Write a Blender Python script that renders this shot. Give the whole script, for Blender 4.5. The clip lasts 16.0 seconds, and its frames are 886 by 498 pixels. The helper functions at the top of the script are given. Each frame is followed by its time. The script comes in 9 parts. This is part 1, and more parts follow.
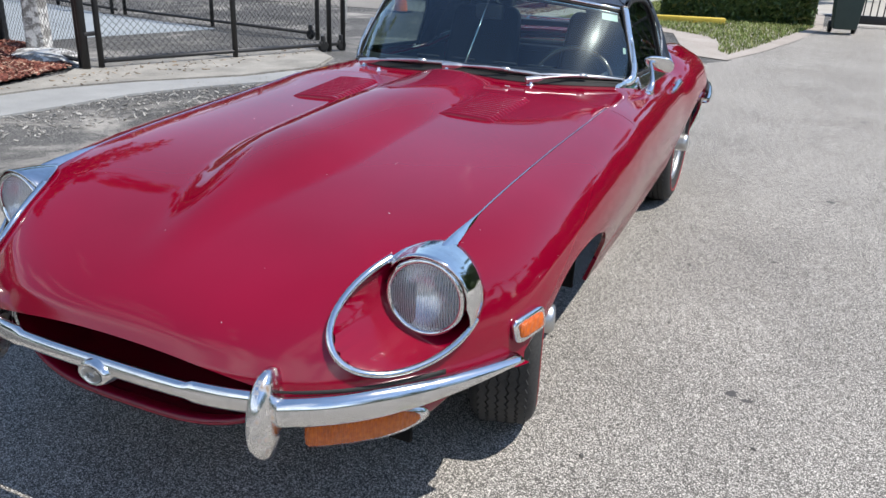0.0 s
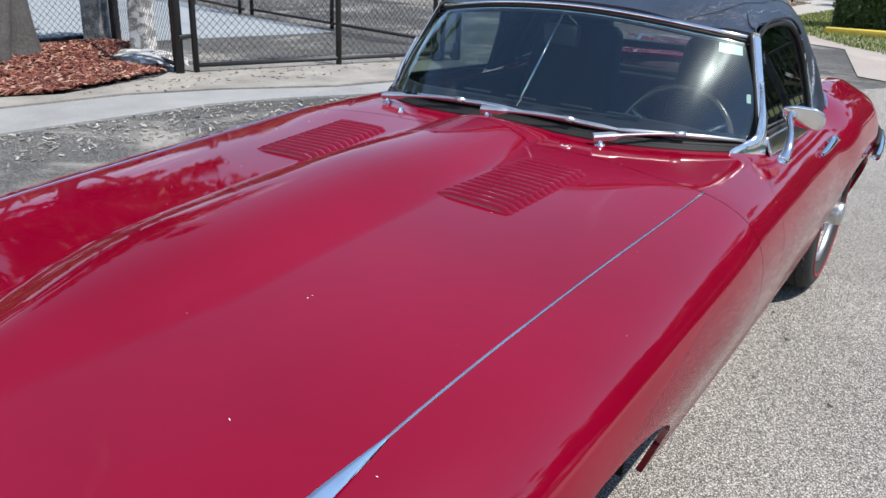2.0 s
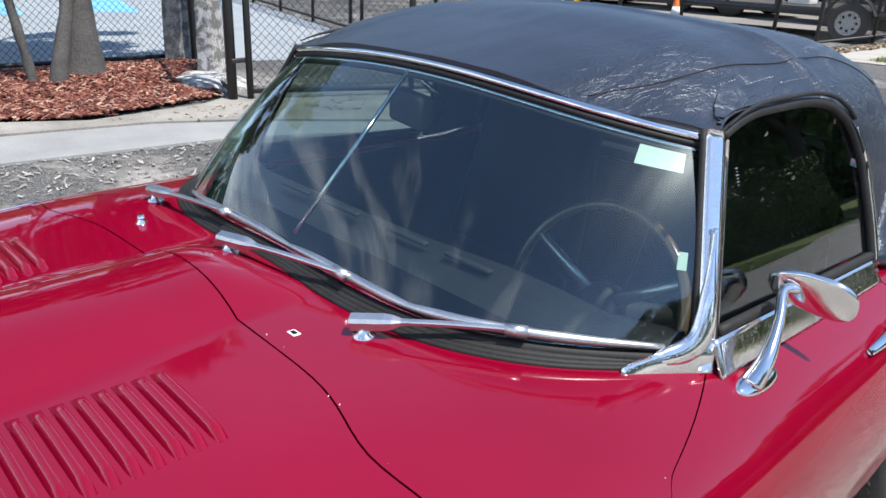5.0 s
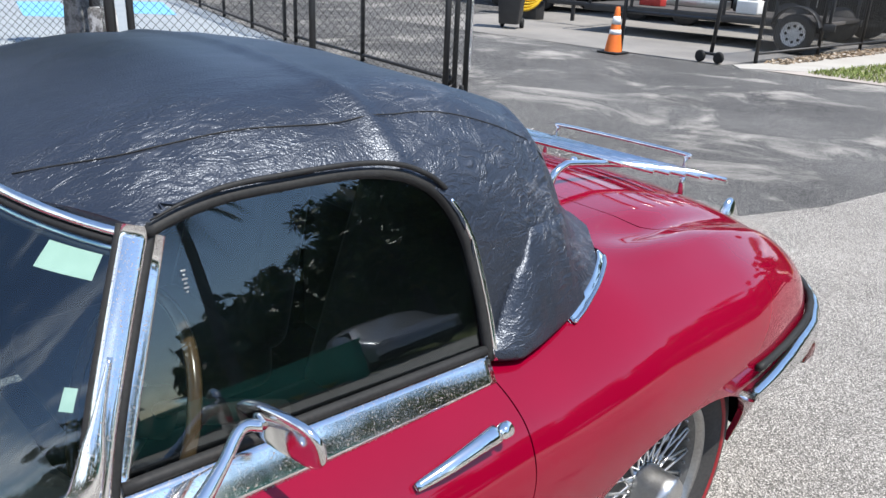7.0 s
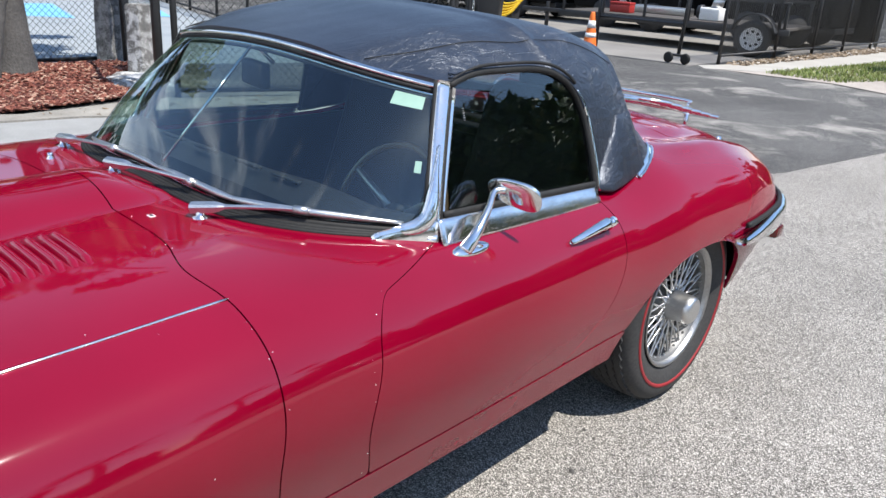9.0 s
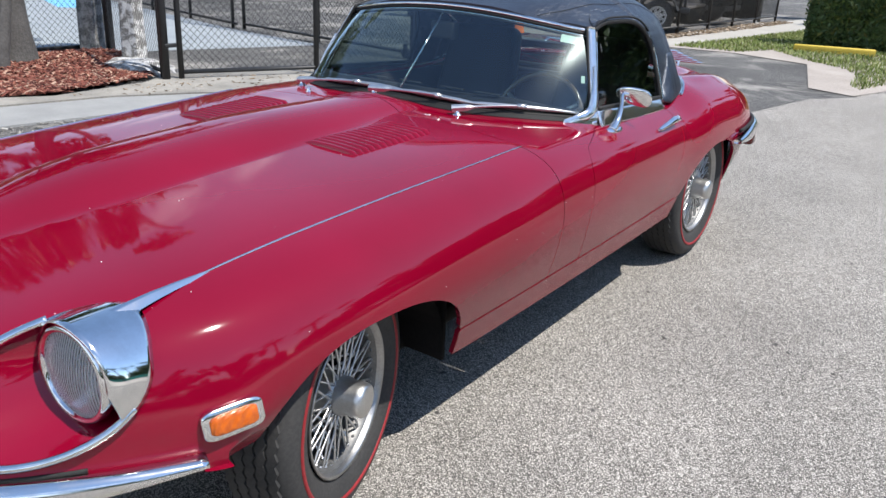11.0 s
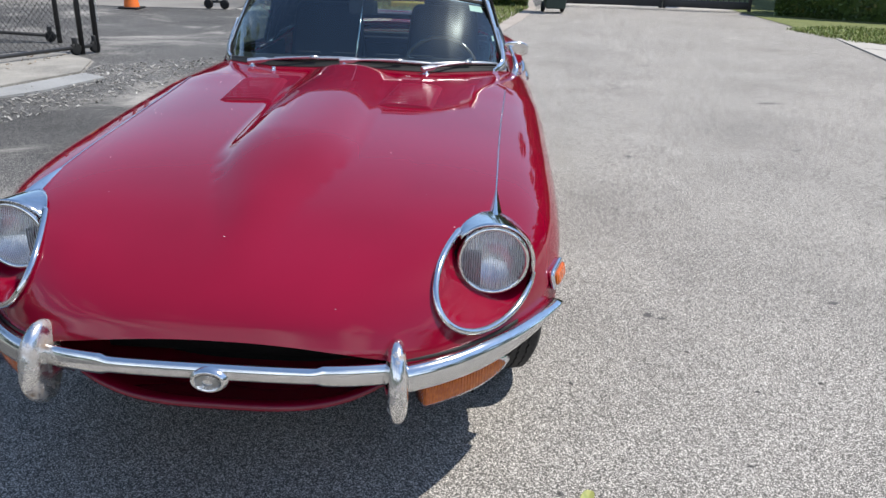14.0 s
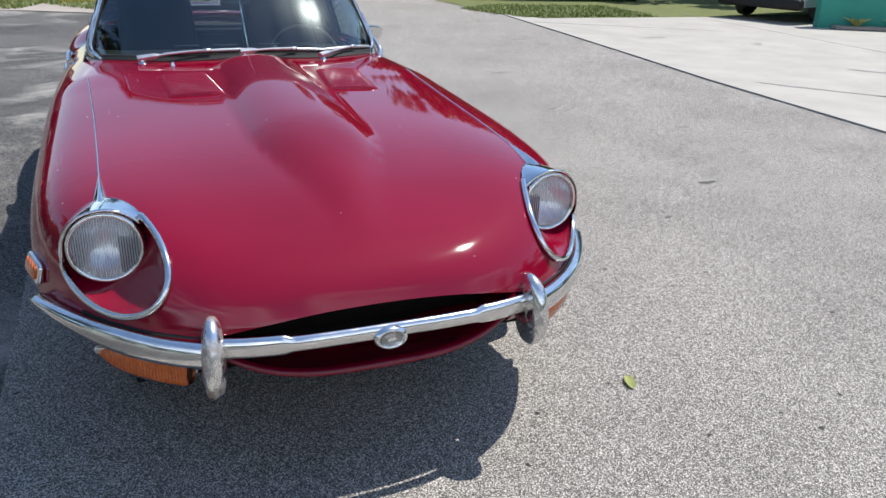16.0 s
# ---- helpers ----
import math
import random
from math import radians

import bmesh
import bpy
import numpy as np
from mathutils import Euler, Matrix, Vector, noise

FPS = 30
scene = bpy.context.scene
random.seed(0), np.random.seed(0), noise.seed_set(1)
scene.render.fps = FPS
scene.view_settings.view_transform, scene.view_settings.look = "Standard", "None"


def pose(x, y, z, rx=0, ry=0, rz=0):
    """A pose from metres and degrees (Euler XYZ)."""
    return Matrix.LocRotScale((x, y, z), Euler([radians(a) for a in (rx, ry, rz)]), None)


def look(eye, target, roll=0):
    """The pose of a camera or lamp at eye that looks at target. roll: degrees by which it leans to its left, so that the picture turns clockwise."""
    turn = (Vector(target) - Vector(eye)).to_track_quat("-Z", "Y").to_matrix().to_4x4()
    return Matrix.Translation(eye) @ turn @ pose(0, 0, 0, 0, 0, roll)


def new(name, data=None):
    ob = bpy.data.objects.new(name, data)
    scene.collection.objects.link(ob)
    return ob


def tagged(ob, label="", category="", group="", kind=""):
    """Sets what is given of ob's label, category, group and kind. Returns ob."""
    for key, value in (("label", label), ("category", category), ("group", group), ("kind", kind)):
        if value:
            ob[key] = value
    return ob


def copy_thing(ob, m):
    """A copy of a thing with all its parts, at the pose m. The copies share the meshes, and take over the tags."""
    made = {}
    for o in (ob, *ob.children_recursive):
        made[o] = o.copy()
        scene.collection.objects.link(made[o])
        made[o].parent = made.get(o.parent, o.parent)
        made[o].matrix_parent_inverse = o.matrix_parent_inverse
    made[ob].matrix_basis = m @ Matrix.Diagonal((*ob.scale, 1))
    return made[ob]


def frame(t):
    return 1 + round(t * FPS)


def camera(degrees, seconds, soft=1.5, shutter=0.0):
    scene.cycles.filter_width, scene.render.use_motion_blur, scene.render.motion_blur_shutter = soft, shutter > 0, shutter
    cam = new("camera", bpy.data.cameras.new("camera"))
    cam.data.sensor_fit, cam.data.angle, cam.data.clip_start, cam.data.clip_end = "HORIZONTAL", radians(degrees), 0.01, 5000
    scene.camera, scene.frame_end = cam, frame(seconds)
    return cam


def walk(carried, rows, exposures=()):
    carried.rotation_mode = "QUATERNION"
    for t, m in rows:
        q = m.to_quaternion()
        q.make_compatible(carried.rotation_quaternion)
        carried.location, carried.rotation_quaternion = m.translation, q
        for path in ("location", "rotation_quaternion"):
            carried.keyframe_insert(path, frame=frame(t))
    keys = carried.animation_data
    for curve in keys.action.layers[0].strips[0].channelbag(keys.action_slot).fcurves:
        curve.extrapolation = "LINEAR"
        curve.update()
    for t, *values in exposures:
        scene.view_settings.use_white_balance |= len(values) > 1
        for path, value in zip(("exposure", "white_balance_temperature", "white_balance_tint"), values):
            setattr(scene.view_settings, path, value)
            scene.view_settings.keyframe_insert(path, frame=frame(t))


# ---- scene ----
cam = camera(59.2, 16.0)
PATH = [
    (0, (1.291, -2.028, 1.361), (0.545, -0.328, 0.619), 2.2),
    (0.5, (1.254, -1.809, 1.355), (0.446, -0.138, 0.609), 2.3),
    (1, (1.216, -1.568, 1.352), (0.332, 0.061, 0.601), 2.4),
    (1.5, (1.202, -1.286, 1.363), (0.236, 0.294, 0.609), 2.4),
    (2, (1.179, -1.004, 1.354), (0.128, 0.522, 0.602), 2.4),
    (2.5, (1.155, -0.708, 1.338), (0.021, 0.758, 0.586), 2.4),
    (3, (1.13, -0.474, 1.337), (-0.082, 0.929, 0.587), 2.5),
    (3.2, (1.125, -0.387, 1.335), (-0.116, 0.992, 0.587), 2.6),
    (5.3, (1.143, 0.498, 1.375), (-0.215, 1.773, 0.646), 2.1),
    (5.5, (1.177, 0.585, 1.385), (-0.178, 1.862, 0.656), 2.1),
    (6, (1.253, 0.815, 1.394), (-0.095, 2.101, 0.665), 2.3),
    (6.5, (1.318, 1.017, 1.412), (-0.021, 2.314, 0.686), 2.6),
    (7, (1.42, 1.12, 1.428), (0.088, 2.426, 0.709), 2.7),
    (7.5, (1.56, 1.075, 1.422), (0.233, 2.391, 0.71), 2.9),
    (8, (1.64, 0.852, 1.384), (0.321, 2.182, 0.681), 3.1),
    (8.5, (1.698, 0.545, 1.371), (0.397, 1.895, 0.674), 3.3),
    (9, (1.77, 0.183, 1.365), (0.497, 1.562, 0.672), 3.4),
    (9.5, (1.802, -0.184, 1.347), (0.564, 1.227, 0.658), 3.2),
    (10, (1.832, -0.552, 1.342), (0.638, 0.899, 0.655), 3.1),
    (10.2, (1.857, -0.697, 1.337), (0.684, 0.768, 0.645), 3.1),
    (12.3, (1.524, -1.909, 1.344), (0.757, -0.209, 0.622), 1.7),
    (12.5, (1.418, -2.0, 1.343), (0.726, -0.269, 0.618), 1.7),
    (13, (1.176, -2.203, 1.364), (0.677, -0.411, 0.628), 1.8),
    (13.5, (0.922, -2.377, 1.393), (0.627, -0.543, 0.652), 1.8),
    (14, (0.592, -2.46, 1.389), (0.501, -0.607, 0.643), 1.9),
    (14.5, (0.302, -2.554, 1.378), (0.41, -0.702, 0.63), 2.0),
    (15, (0.035, -2.634, 1.384), (0.344, -0.804, 0.637), 2.0),
    (15.5, (-0.261, -2.614, 1.378), (0.256, -0.833, 0.63), 2.0),
    (16, (-0.546, -2.594, 1.37), (0.169, -0.882, 0.623), 1.9),
]
EXPOSURE = [(0, 0.57), (3.0, 0.65), (5.3, 0.86), (7.5, 0.88), (9.0, 0.85), (10.2, 0.78), (12.3, 0.57), (14.5, 0.55), (16.0, 0.53)]
walk(cam, [(t, look(eye, target, roll)) for t, eye, target, roll in PATH], EXPOSURE)

# ---- world, sun and exposure ----
SUN_TO = Vector((0.50, 0.10, 1.0)).normalized()
SUN_EL = math.asin(SUN_TO.z)
SUN_ROT = math.atan2(SUN_TO.x, SUN_TO.y)
world = bpy.data.worlds.new("sky_world")
scene.world = world
world.use_nodes = True
wn, wl = world.node_tree.nodes, world.node_tree.links
wbg = wn["Background"]
sky = wn.new("ShaderNodeTexSky")
sky.sky_type = "NISHITA"
sky.sun_disc = False
sky.sun_elevation = SUN_EL
sky.sun_rotation = SUN_ROT
sky.air_density = 1.0
sky.dust_density = 0.2
sky.ozone_density = 2.5
wcoord = wn.new("ShaderNodeTexCoord")
wsep = wn.new("ShaderNodeSeparateXYZ")
wl.new(wcoord.outputs["Generated"], wsep.inputs["Vector"])


def wmath(op, a, c, d=None):
    q = wn.new("ShaderNodeMath")
    q.operation = op
    for k, v in enumerate((a, c, d)):
        if v is None:
            continue
        if isinstance(v, (int, float)):
            q.inputs[k].default_value = v
        else:
            wl.new(v, q.inputs[k])
    return q.outputs[0]


# thin high cloud on a level sheet, drawn out into streaks from the south-west
wup = wmath("ADD", wmath("MAXIMUM", wsep.outputs["Z"], 0.0), 0.12)
wflat = wn.new("ShaderNodeCombineXYZ")
wl.new(wmath("DIVIDE", wsep.outputs["X"], wup), wflat.inputs["X"])
wl.new(wmath("DIVIDE", wsep.outputs["Y"], wup), wflat.inputs["Y"])
wmap = wn.new("ShaderNodeMapping")
wmap.vector_type = "TEXTURE"
wmap.inputs["Rotation"].default_value = (0.0, 0.0, math.radians(112))
wmap.inputs["Scale"].default_value = (1.15, 0.34, 1.0)
wl.new(wflat.outputs["Vector"], wmap.inputs["Vector"])
wnoise = wn.new("ShaderNodeTexNoise")
wnoise.inputs["Scale"].default_value = 1.15
wnoise.inputs["Detail"].default_value = 7.0
wnoise.inputs["Roughness"].default_value = 0.60
wnoise.inputs["Distortion"].default_value = 0.35
wl.new(wmap.outputs["Vector"], wnoise.inputs["Vector"])
# the cover thickens towards the south, the west and the horizon
wcover = wmath("MULTIPLY_ADD", wsep.outputs["Y"], -0.15, wnoise.outputs["Fac"])
wcover = wmath("MULTIPLY_ADD", wsep.outputs["Z"], -0.25, wcover)
wcover = wmath("MULTIPLY_ADD", wsep.outputs["X"], -0.05, wcover)
wramp = wn.new("ShaderNodeValToRGB")
wramp.color_ramp.elements[0].position = 0.45
wramp.color_ramp.elements[0].color = (0, 0, 0, 1)
wramp.color_ramp.elements[1].position = 0.70
wramp.color_ramp.elements[1].color = (0.85, 0.85, 0.85, 1)
wl.new(wcover, wramp.inputs["Fac"])
wmix = wn.new("ShaderNodeMixRGB")
wmix.inputs["Color2"].default_value = (11.0, 11.4, 12.0, 1)
wl.new(wramp.outputs["Color"], wmix.inputs["Fac"])
wl.new(sky.outputs["Color"], wmix.inputs["Color1"])
wl.new(wmix.outputs["Color"], wbg.inputs["Color"])
wbg.inputs["Strength"].default_value = 0.142
sun_data = bpy.data.lights.new("sun", "SUN")
sun_data.energy = 4.3
sun_data.angle = radians(0.53)
sun_data.color = (1.0, 0.955, 0.90)
sun = new("sun", sun_data)
sun.matrix_world = look(SUN_TO * 40, (0, 0, 0))


# ---- materials ----
def nmat(name):
    m = bpy.data.materials.new(name)
    m.use_nodes = True
    return m, m.node_tree.nodes, m.node_tree.links, m.node_tree.nodes["Principled BSDF"]


def ramp_node(n, stops):
    r = n.new("ShaderNodeValToRGB")
    while len(r.color_ramp.elements) < len(stops):
        r.color_ramp.elements.new(0.5)
    for e, (p, c) in zip(r.color_ramp.elements, stops):
        e.position = p
        e.color = (c[0], c[1], c[2], 1)
    return r


def surface(name, c1, c2, rough=0.7, metal=0.0, scale=6.0, fine=90.0, bump=0.15, bump_dist=0.002, spread=0.5,
            fine_mix=0.35, coat=0.0, spec=0.5, rough2=None, c3=None, per_object=0.0):
    """Two-scale noise material: c1 to c2 in large patches, c3 in fine grain."""
    m, n, l, b = nmat(name)
    tc = n.new("ShaderNodeTexCoord")
    big = n.new("ShaderNodeTexNoise")
    big.inputs["Scale"].default_value = scale
    big.inputs["Detail"].default_value = 6
    big.inputs["Roughness"].default_value = 0.6
    small = n.new("ShaderNodeTexNoise")
    small.inputs["Scale"].default_value = fine
    small.inputs["Detail"].default_value = 4
    for t in (big, small):
        l.new(tc.outputs["Object"], t.inputs["Vector"])
    r = ramp_node(n, [(0.5 - spread / 2, c1), (0.5 + spread / 2, c2)])
    l.new(big.outputs["Fac"], r.inputs["Fac"])
    r2 = ramp_node(n, [(0.38, c3 or c1), (0.62, c2)])
    l.new(small.outputs["Fac"], r2.inputs["Fac"])
    mix = n.new("ShaderNodeMixRGB")
    mix.inputs["Fac"].default_value = fine_mix
    l.new(r.outputs["Color"], mix.inputs["Color1"])
    l.new(r2.outputs["Color"], mix.inputs["Color2"])
    out = mix
    if per_object:
        info = n.new("ShaderNodeObjectInfo")
        mul = n.new("ShaderNodeMapRange")
        mul.inputs["To Min"].default_value = 1 - per_object
        mul.inputs["To Max"].default_value = 1 + per_object
        l.new(info.outputs["Random"], mul.inputs["Value"])
        hsv = n.new("ShaderNodeHueSaturation")
        l.new(mul.outputs["Result"], hsv.inputs["Value"])
        l.new(mix.outputs["Color"], hsv.inputs["Color"])
        out = hsv
    l.new(out.outputs["Color"], b.inputs["Base Color"])
    rr = n.new("ShaderNodeMapRange")
    rr.inputs["To Min"].default_value = rough
    rr.inputs["To Max"].default_value = rough if rough2 is None else rough2
    l.new(big.outputs["Fac"], rr.inputs["Value"])
    l.new(rr.outputs["Result"], b.inputs["Roughness"])
    b.inputs["Metallic"].default_value = metal
    b.inputs["Coat Weight"].default_value = coat
    b.inputs["Coat Roughness"].default_value = 0.04
    b.inputs["Specular IOR Level"].default_value = spec
    if bump:
        bp = n.new("ShaderNodeBump")
        bp.inputs["Strength"].default_value = bump
        bp.inputs["Distance"].default_value = bump_dist
        l.new(small.outputs["Fac"], bp.inputs["Height"])
        l.new(bp.outputs["Normal"], b.inputs["Normal"])
    return m


def paint_material():
    m, n, l, b = nmat("crimson_paint")
    tc = n.new("ShaderNodeTexCoord")
    big = n.new("ShaderNodeTexNoise")
    big.inputs["Scale"].default_value = 1.6
    big.inputs["Detail"].default_value = 4
    l.new(tc.outputs["Object"], big.inputs["Vector"])
    r = ramp_node(n, [(0.3, (0.156, 0.0005, 0.0118)), (0.7, (0.198, 0.0009, 0.0170))])
    l.new(big.outputs["Fac"], r.inputs["Fac"])
    # stone chips: few, small, pale
    vo = n.new("ShaderNodeTexVoronoi")
    vo.inputs["Scale"].default_value = 9.0
    vo.inputs["Randomness"].default_value = 1.0
    l.new(tc.outputs["Object"], vo.inputs["Vector"])
    lt = n.new("ShaderNodeMath")
    lt.operation = "LESS_THAN"
    lt.inputs[1].default_value = 0.022
    l.new(vo.outputs["Distance"], lt.inputs[0])
    sel = n.new("ShaderNodeSeparateColor")
    l.new(vo.outputs["Color"], sel.inputs["Color"])
    gt = n.new("ShaderNodeMath")
    gt.operation = "GREATER_THAN"
    gt.inputs[1].default_value = 0.72
    l.new(sel.outputs["Red"], gt.inputs[0])
    mul = n.new("ShaderNodeMath")
    mul.operation = "MULTIPLY"
    l.new(lt.outputs[0], mul.inputs[0])
    l.new(gt.outputs[0], mul.inputs[1])
    chip = n.new("ShaderNodeMixRGB")
    chip.inputs["Color2"].default_value = (0.62, 0.42, 0.42, 1)
    l.new(mul.outputs[0], chip.inputs["Fac"])
    l.new(r.outputs["Color"], chip.inputs["Color1"])
    l.new(chip.outputs["Color"], b.inputs["Base Color"])
    b.inputs["Roughness"].default_value = 0.5
    b.inputs["Specular IOR Level"].default_value = 0.0
    b.inputs["Coat Weight"].default_value = 1.0
    b.inputs["Coat IOR"].default_value = 1.52
    haze = n.new("ShaderNodeTexNoise")
    haze.inputs["Scale"].default_value = 7.0
    haze.inputs["Detail"].default_value = 6
    l.new(tc.outputs["Object"], haze.inputs["Vector"])
    hr = n.new("ShaderNodeMapRange")
    hr.inputs["From Min"].default_value = 0.3
    hr.inputs["From Max"].default_value = 0.75
    hr.inputs["To Min"].default_value = 0.025
    hr.inputs["To Max"].default_value = 0.075
    l.new(haze.outputs["Fac"], hr.inputs["Value"])
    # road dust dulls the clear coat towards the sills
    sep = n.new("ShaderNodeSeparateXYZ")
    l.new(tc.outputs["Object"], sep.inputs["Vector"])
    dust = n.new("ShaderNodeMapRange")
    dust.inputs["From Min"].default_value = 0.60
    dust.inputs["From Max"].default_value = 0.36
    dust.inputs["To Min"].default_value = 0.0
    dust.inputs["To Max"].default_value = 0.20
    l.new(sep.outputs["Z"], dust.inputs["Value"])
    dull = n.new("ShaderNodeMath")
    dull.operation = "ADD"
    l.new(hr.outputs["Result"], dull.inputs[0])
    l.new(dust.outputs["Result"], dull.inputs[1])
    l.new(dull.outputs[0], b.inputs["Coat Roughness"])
    return m


def chrome_material(name, lo, hi, rust=0.0, rust_scale=38.0):
    m, n, l, b = nmat(name)
    tc = n.new("ShaderNodeTexCoord")
    big = n.new("ShaderNodeTexNoise")
    big.inputs["Scale"].default_value = 24.0
    big.inputs["Detail"].default_value = 8
    big.inputs["Roughness"].default_value = 0.65
    l.new(tc.outputs["Object"], big.inputs["Vector"])
    r = ramp_node(n, [(0.35, (0.80, 0.80, 0.79)), (0.75, (0.66, 0.66, 0.65))])
    l.new(big.outputs["Fac"], r.inputs["Fac"])
    rr = n.new("ShaderNodeMapRange")
    rr.inputs["From Min"].default_value = 0.35
    rr.inputs["From Max"].default_value = 0.75
    rr.inputs["To Min"].default_value = lo
    rr.inputs["To Max"].default_value = hi
    l.new(big.outputs["Fac"], rr.inputs["Value"])
    l.new(rr.outputs["Result"], b.inputs["Roughness"])
    b.inputs["Metallic"].default_value = 1.0
    src = r.outputs["Color"]
    if rust:
        sp = n.new("ShaderNodeTexNoise")
        sp.inputs["Scale"].default_value = rust_scale
        sp.inputs["Detail"].default_value = 9
        l.new(tc.outputs["Object"], sp.inputs["Vector"])
        ru = ramp_node(n, [(0.60 - rust * 0.12, (0, 0, 0)), (0.72 - rust * 0.04, (0.9, 0.9, 0.9))])
        l.new(sp.outputs["Fac"], ru.inputs["Fac"])
        mx = n.new("ShaderNodeMixRGB")
        mx.inputs["Color2"].default_value = (0.17, 0.10, 0.045, 1)
        l.new(ru.outputs["Color"], mx.inputs["Fac"])
        l.new(src, mx.inputs["Color1"])
        src = mx.outputs["Color"]
        inv = n.new("ShaderNodeMath")
        inv.operation = "SUBTRACT"
        inv.inputs[0].default_value = 1.0
        l.new(ru.outputs["Color"], inv.inputs[1])
        l.new(inv.outputs[0], b.inputs["Metallic"])
        bp = n.new("ShaderNodeBump")
        bp.inputs["Strength"].default_value = 0.25
        bp.inputs["Distance"].default_value = 0.038 / rust_scale
        l.new(sp.outputs["Fac"], bp.inputs["Height"])
        l.new(bp.outputs["Normal"], b.inputs["Normal"])
    l.new(src, b.inputs["Base Color"])
    return m


def glass_material(name, tint, rough=0.0, f0=0.06, haze=0.0):
    """Thin pane: clear, with a gloss that grows towards grazing angles and a faint smeared haze."""
    m, n, l, b = nmat(name)
    n.remove(b)
    tr = n.new("ShaderNodeBsdfTransparent")
    tr.inputs["Color"].default_value = (*tint, 1)
    gl = n.new("ShaderNodeBsdfGlossy")
    gl.inputs["Roughness"].default_value = rough
    gl.inputs["Color"].default_value = (0.90, 0.96, 1.0, 1)
    lw = n.new("ShaderNodeLayerWeight")
    lw.inputs["Blend"].default_value = 0.5
    pw = n.new("ShaderNodeMath")
    pw.operation = "POWER"
    pw.inputs[1].default_value = 4.0
    l.new(lw.outputs["Facing"], pw.inputs[0])
    fr = n.new("ShaderNodeMapRange")
    fr.inputs["To Min"].default_value = f0
    fr.inputs["To Max"].default_value = 1.0
    l.new(pw.outputs[0], fr.inputs["Value"])
    mx = n.new("ShaderNodeMixShader")
    l.new(fr.outputs["Result"], mx.inputs["Fac"])
    l.new(tr.outputs[0], mx.inputs[1])
    l.new(gl.outputs[0], mx.inputs[2])
    out = mx
    if haze:
        # wiper-scratched film: a weak broad gloss in patches
        tc = n.new("ShaderNodeTexCoord")
        mp = n.new("ShaderNodeMapping")
        mp.inputs["Scale"].default_value = (9.0, 1.2, 1.2)
        l.new(tc.outputs["Object"], mp.inputs["Vector"])
        no = n.new("ShaderNodeTexNoise")
        no.inputs["Scale"].default_value = 2.0
        no.inputs["Detail"].default_value = 6
        l.new(mp.outputs["Vector"], no.inputs["Vector"])
        hr = n.new("ShaderNodeMapRange")
        hr.inputs["From Min"].default_value = 0.35
        hr.inputs["From Max"].default_value = 0.70
        hr.inputs["To Min"].default_value = haze * 0.4
        hr.inputs["To Max"].default_value = haze * 1.5
        l.new(no.outputs["Fac"], hr.inputs["Value"])
        g2 = n.new("ShaderNodeBsdfGlossy")
        g2.inputs["Roughness"].default_value = 0.26
        g2.inputs["Color"].default_value = (0.80, 0.95, 0.93, 1)
        m2 = n.new("ShaderNodeMixShader")
        l.new(hr.outputs["Result"], m2.inputs["Fac"])
        l.new(mx.outputs[0], m2.inputs[1])
        l.new(g2.outputs[0], m2.inputs[2])
        out = m2
    l.new(out.outputs[0], n["Material Output"].inputs["Surface"])
    return m


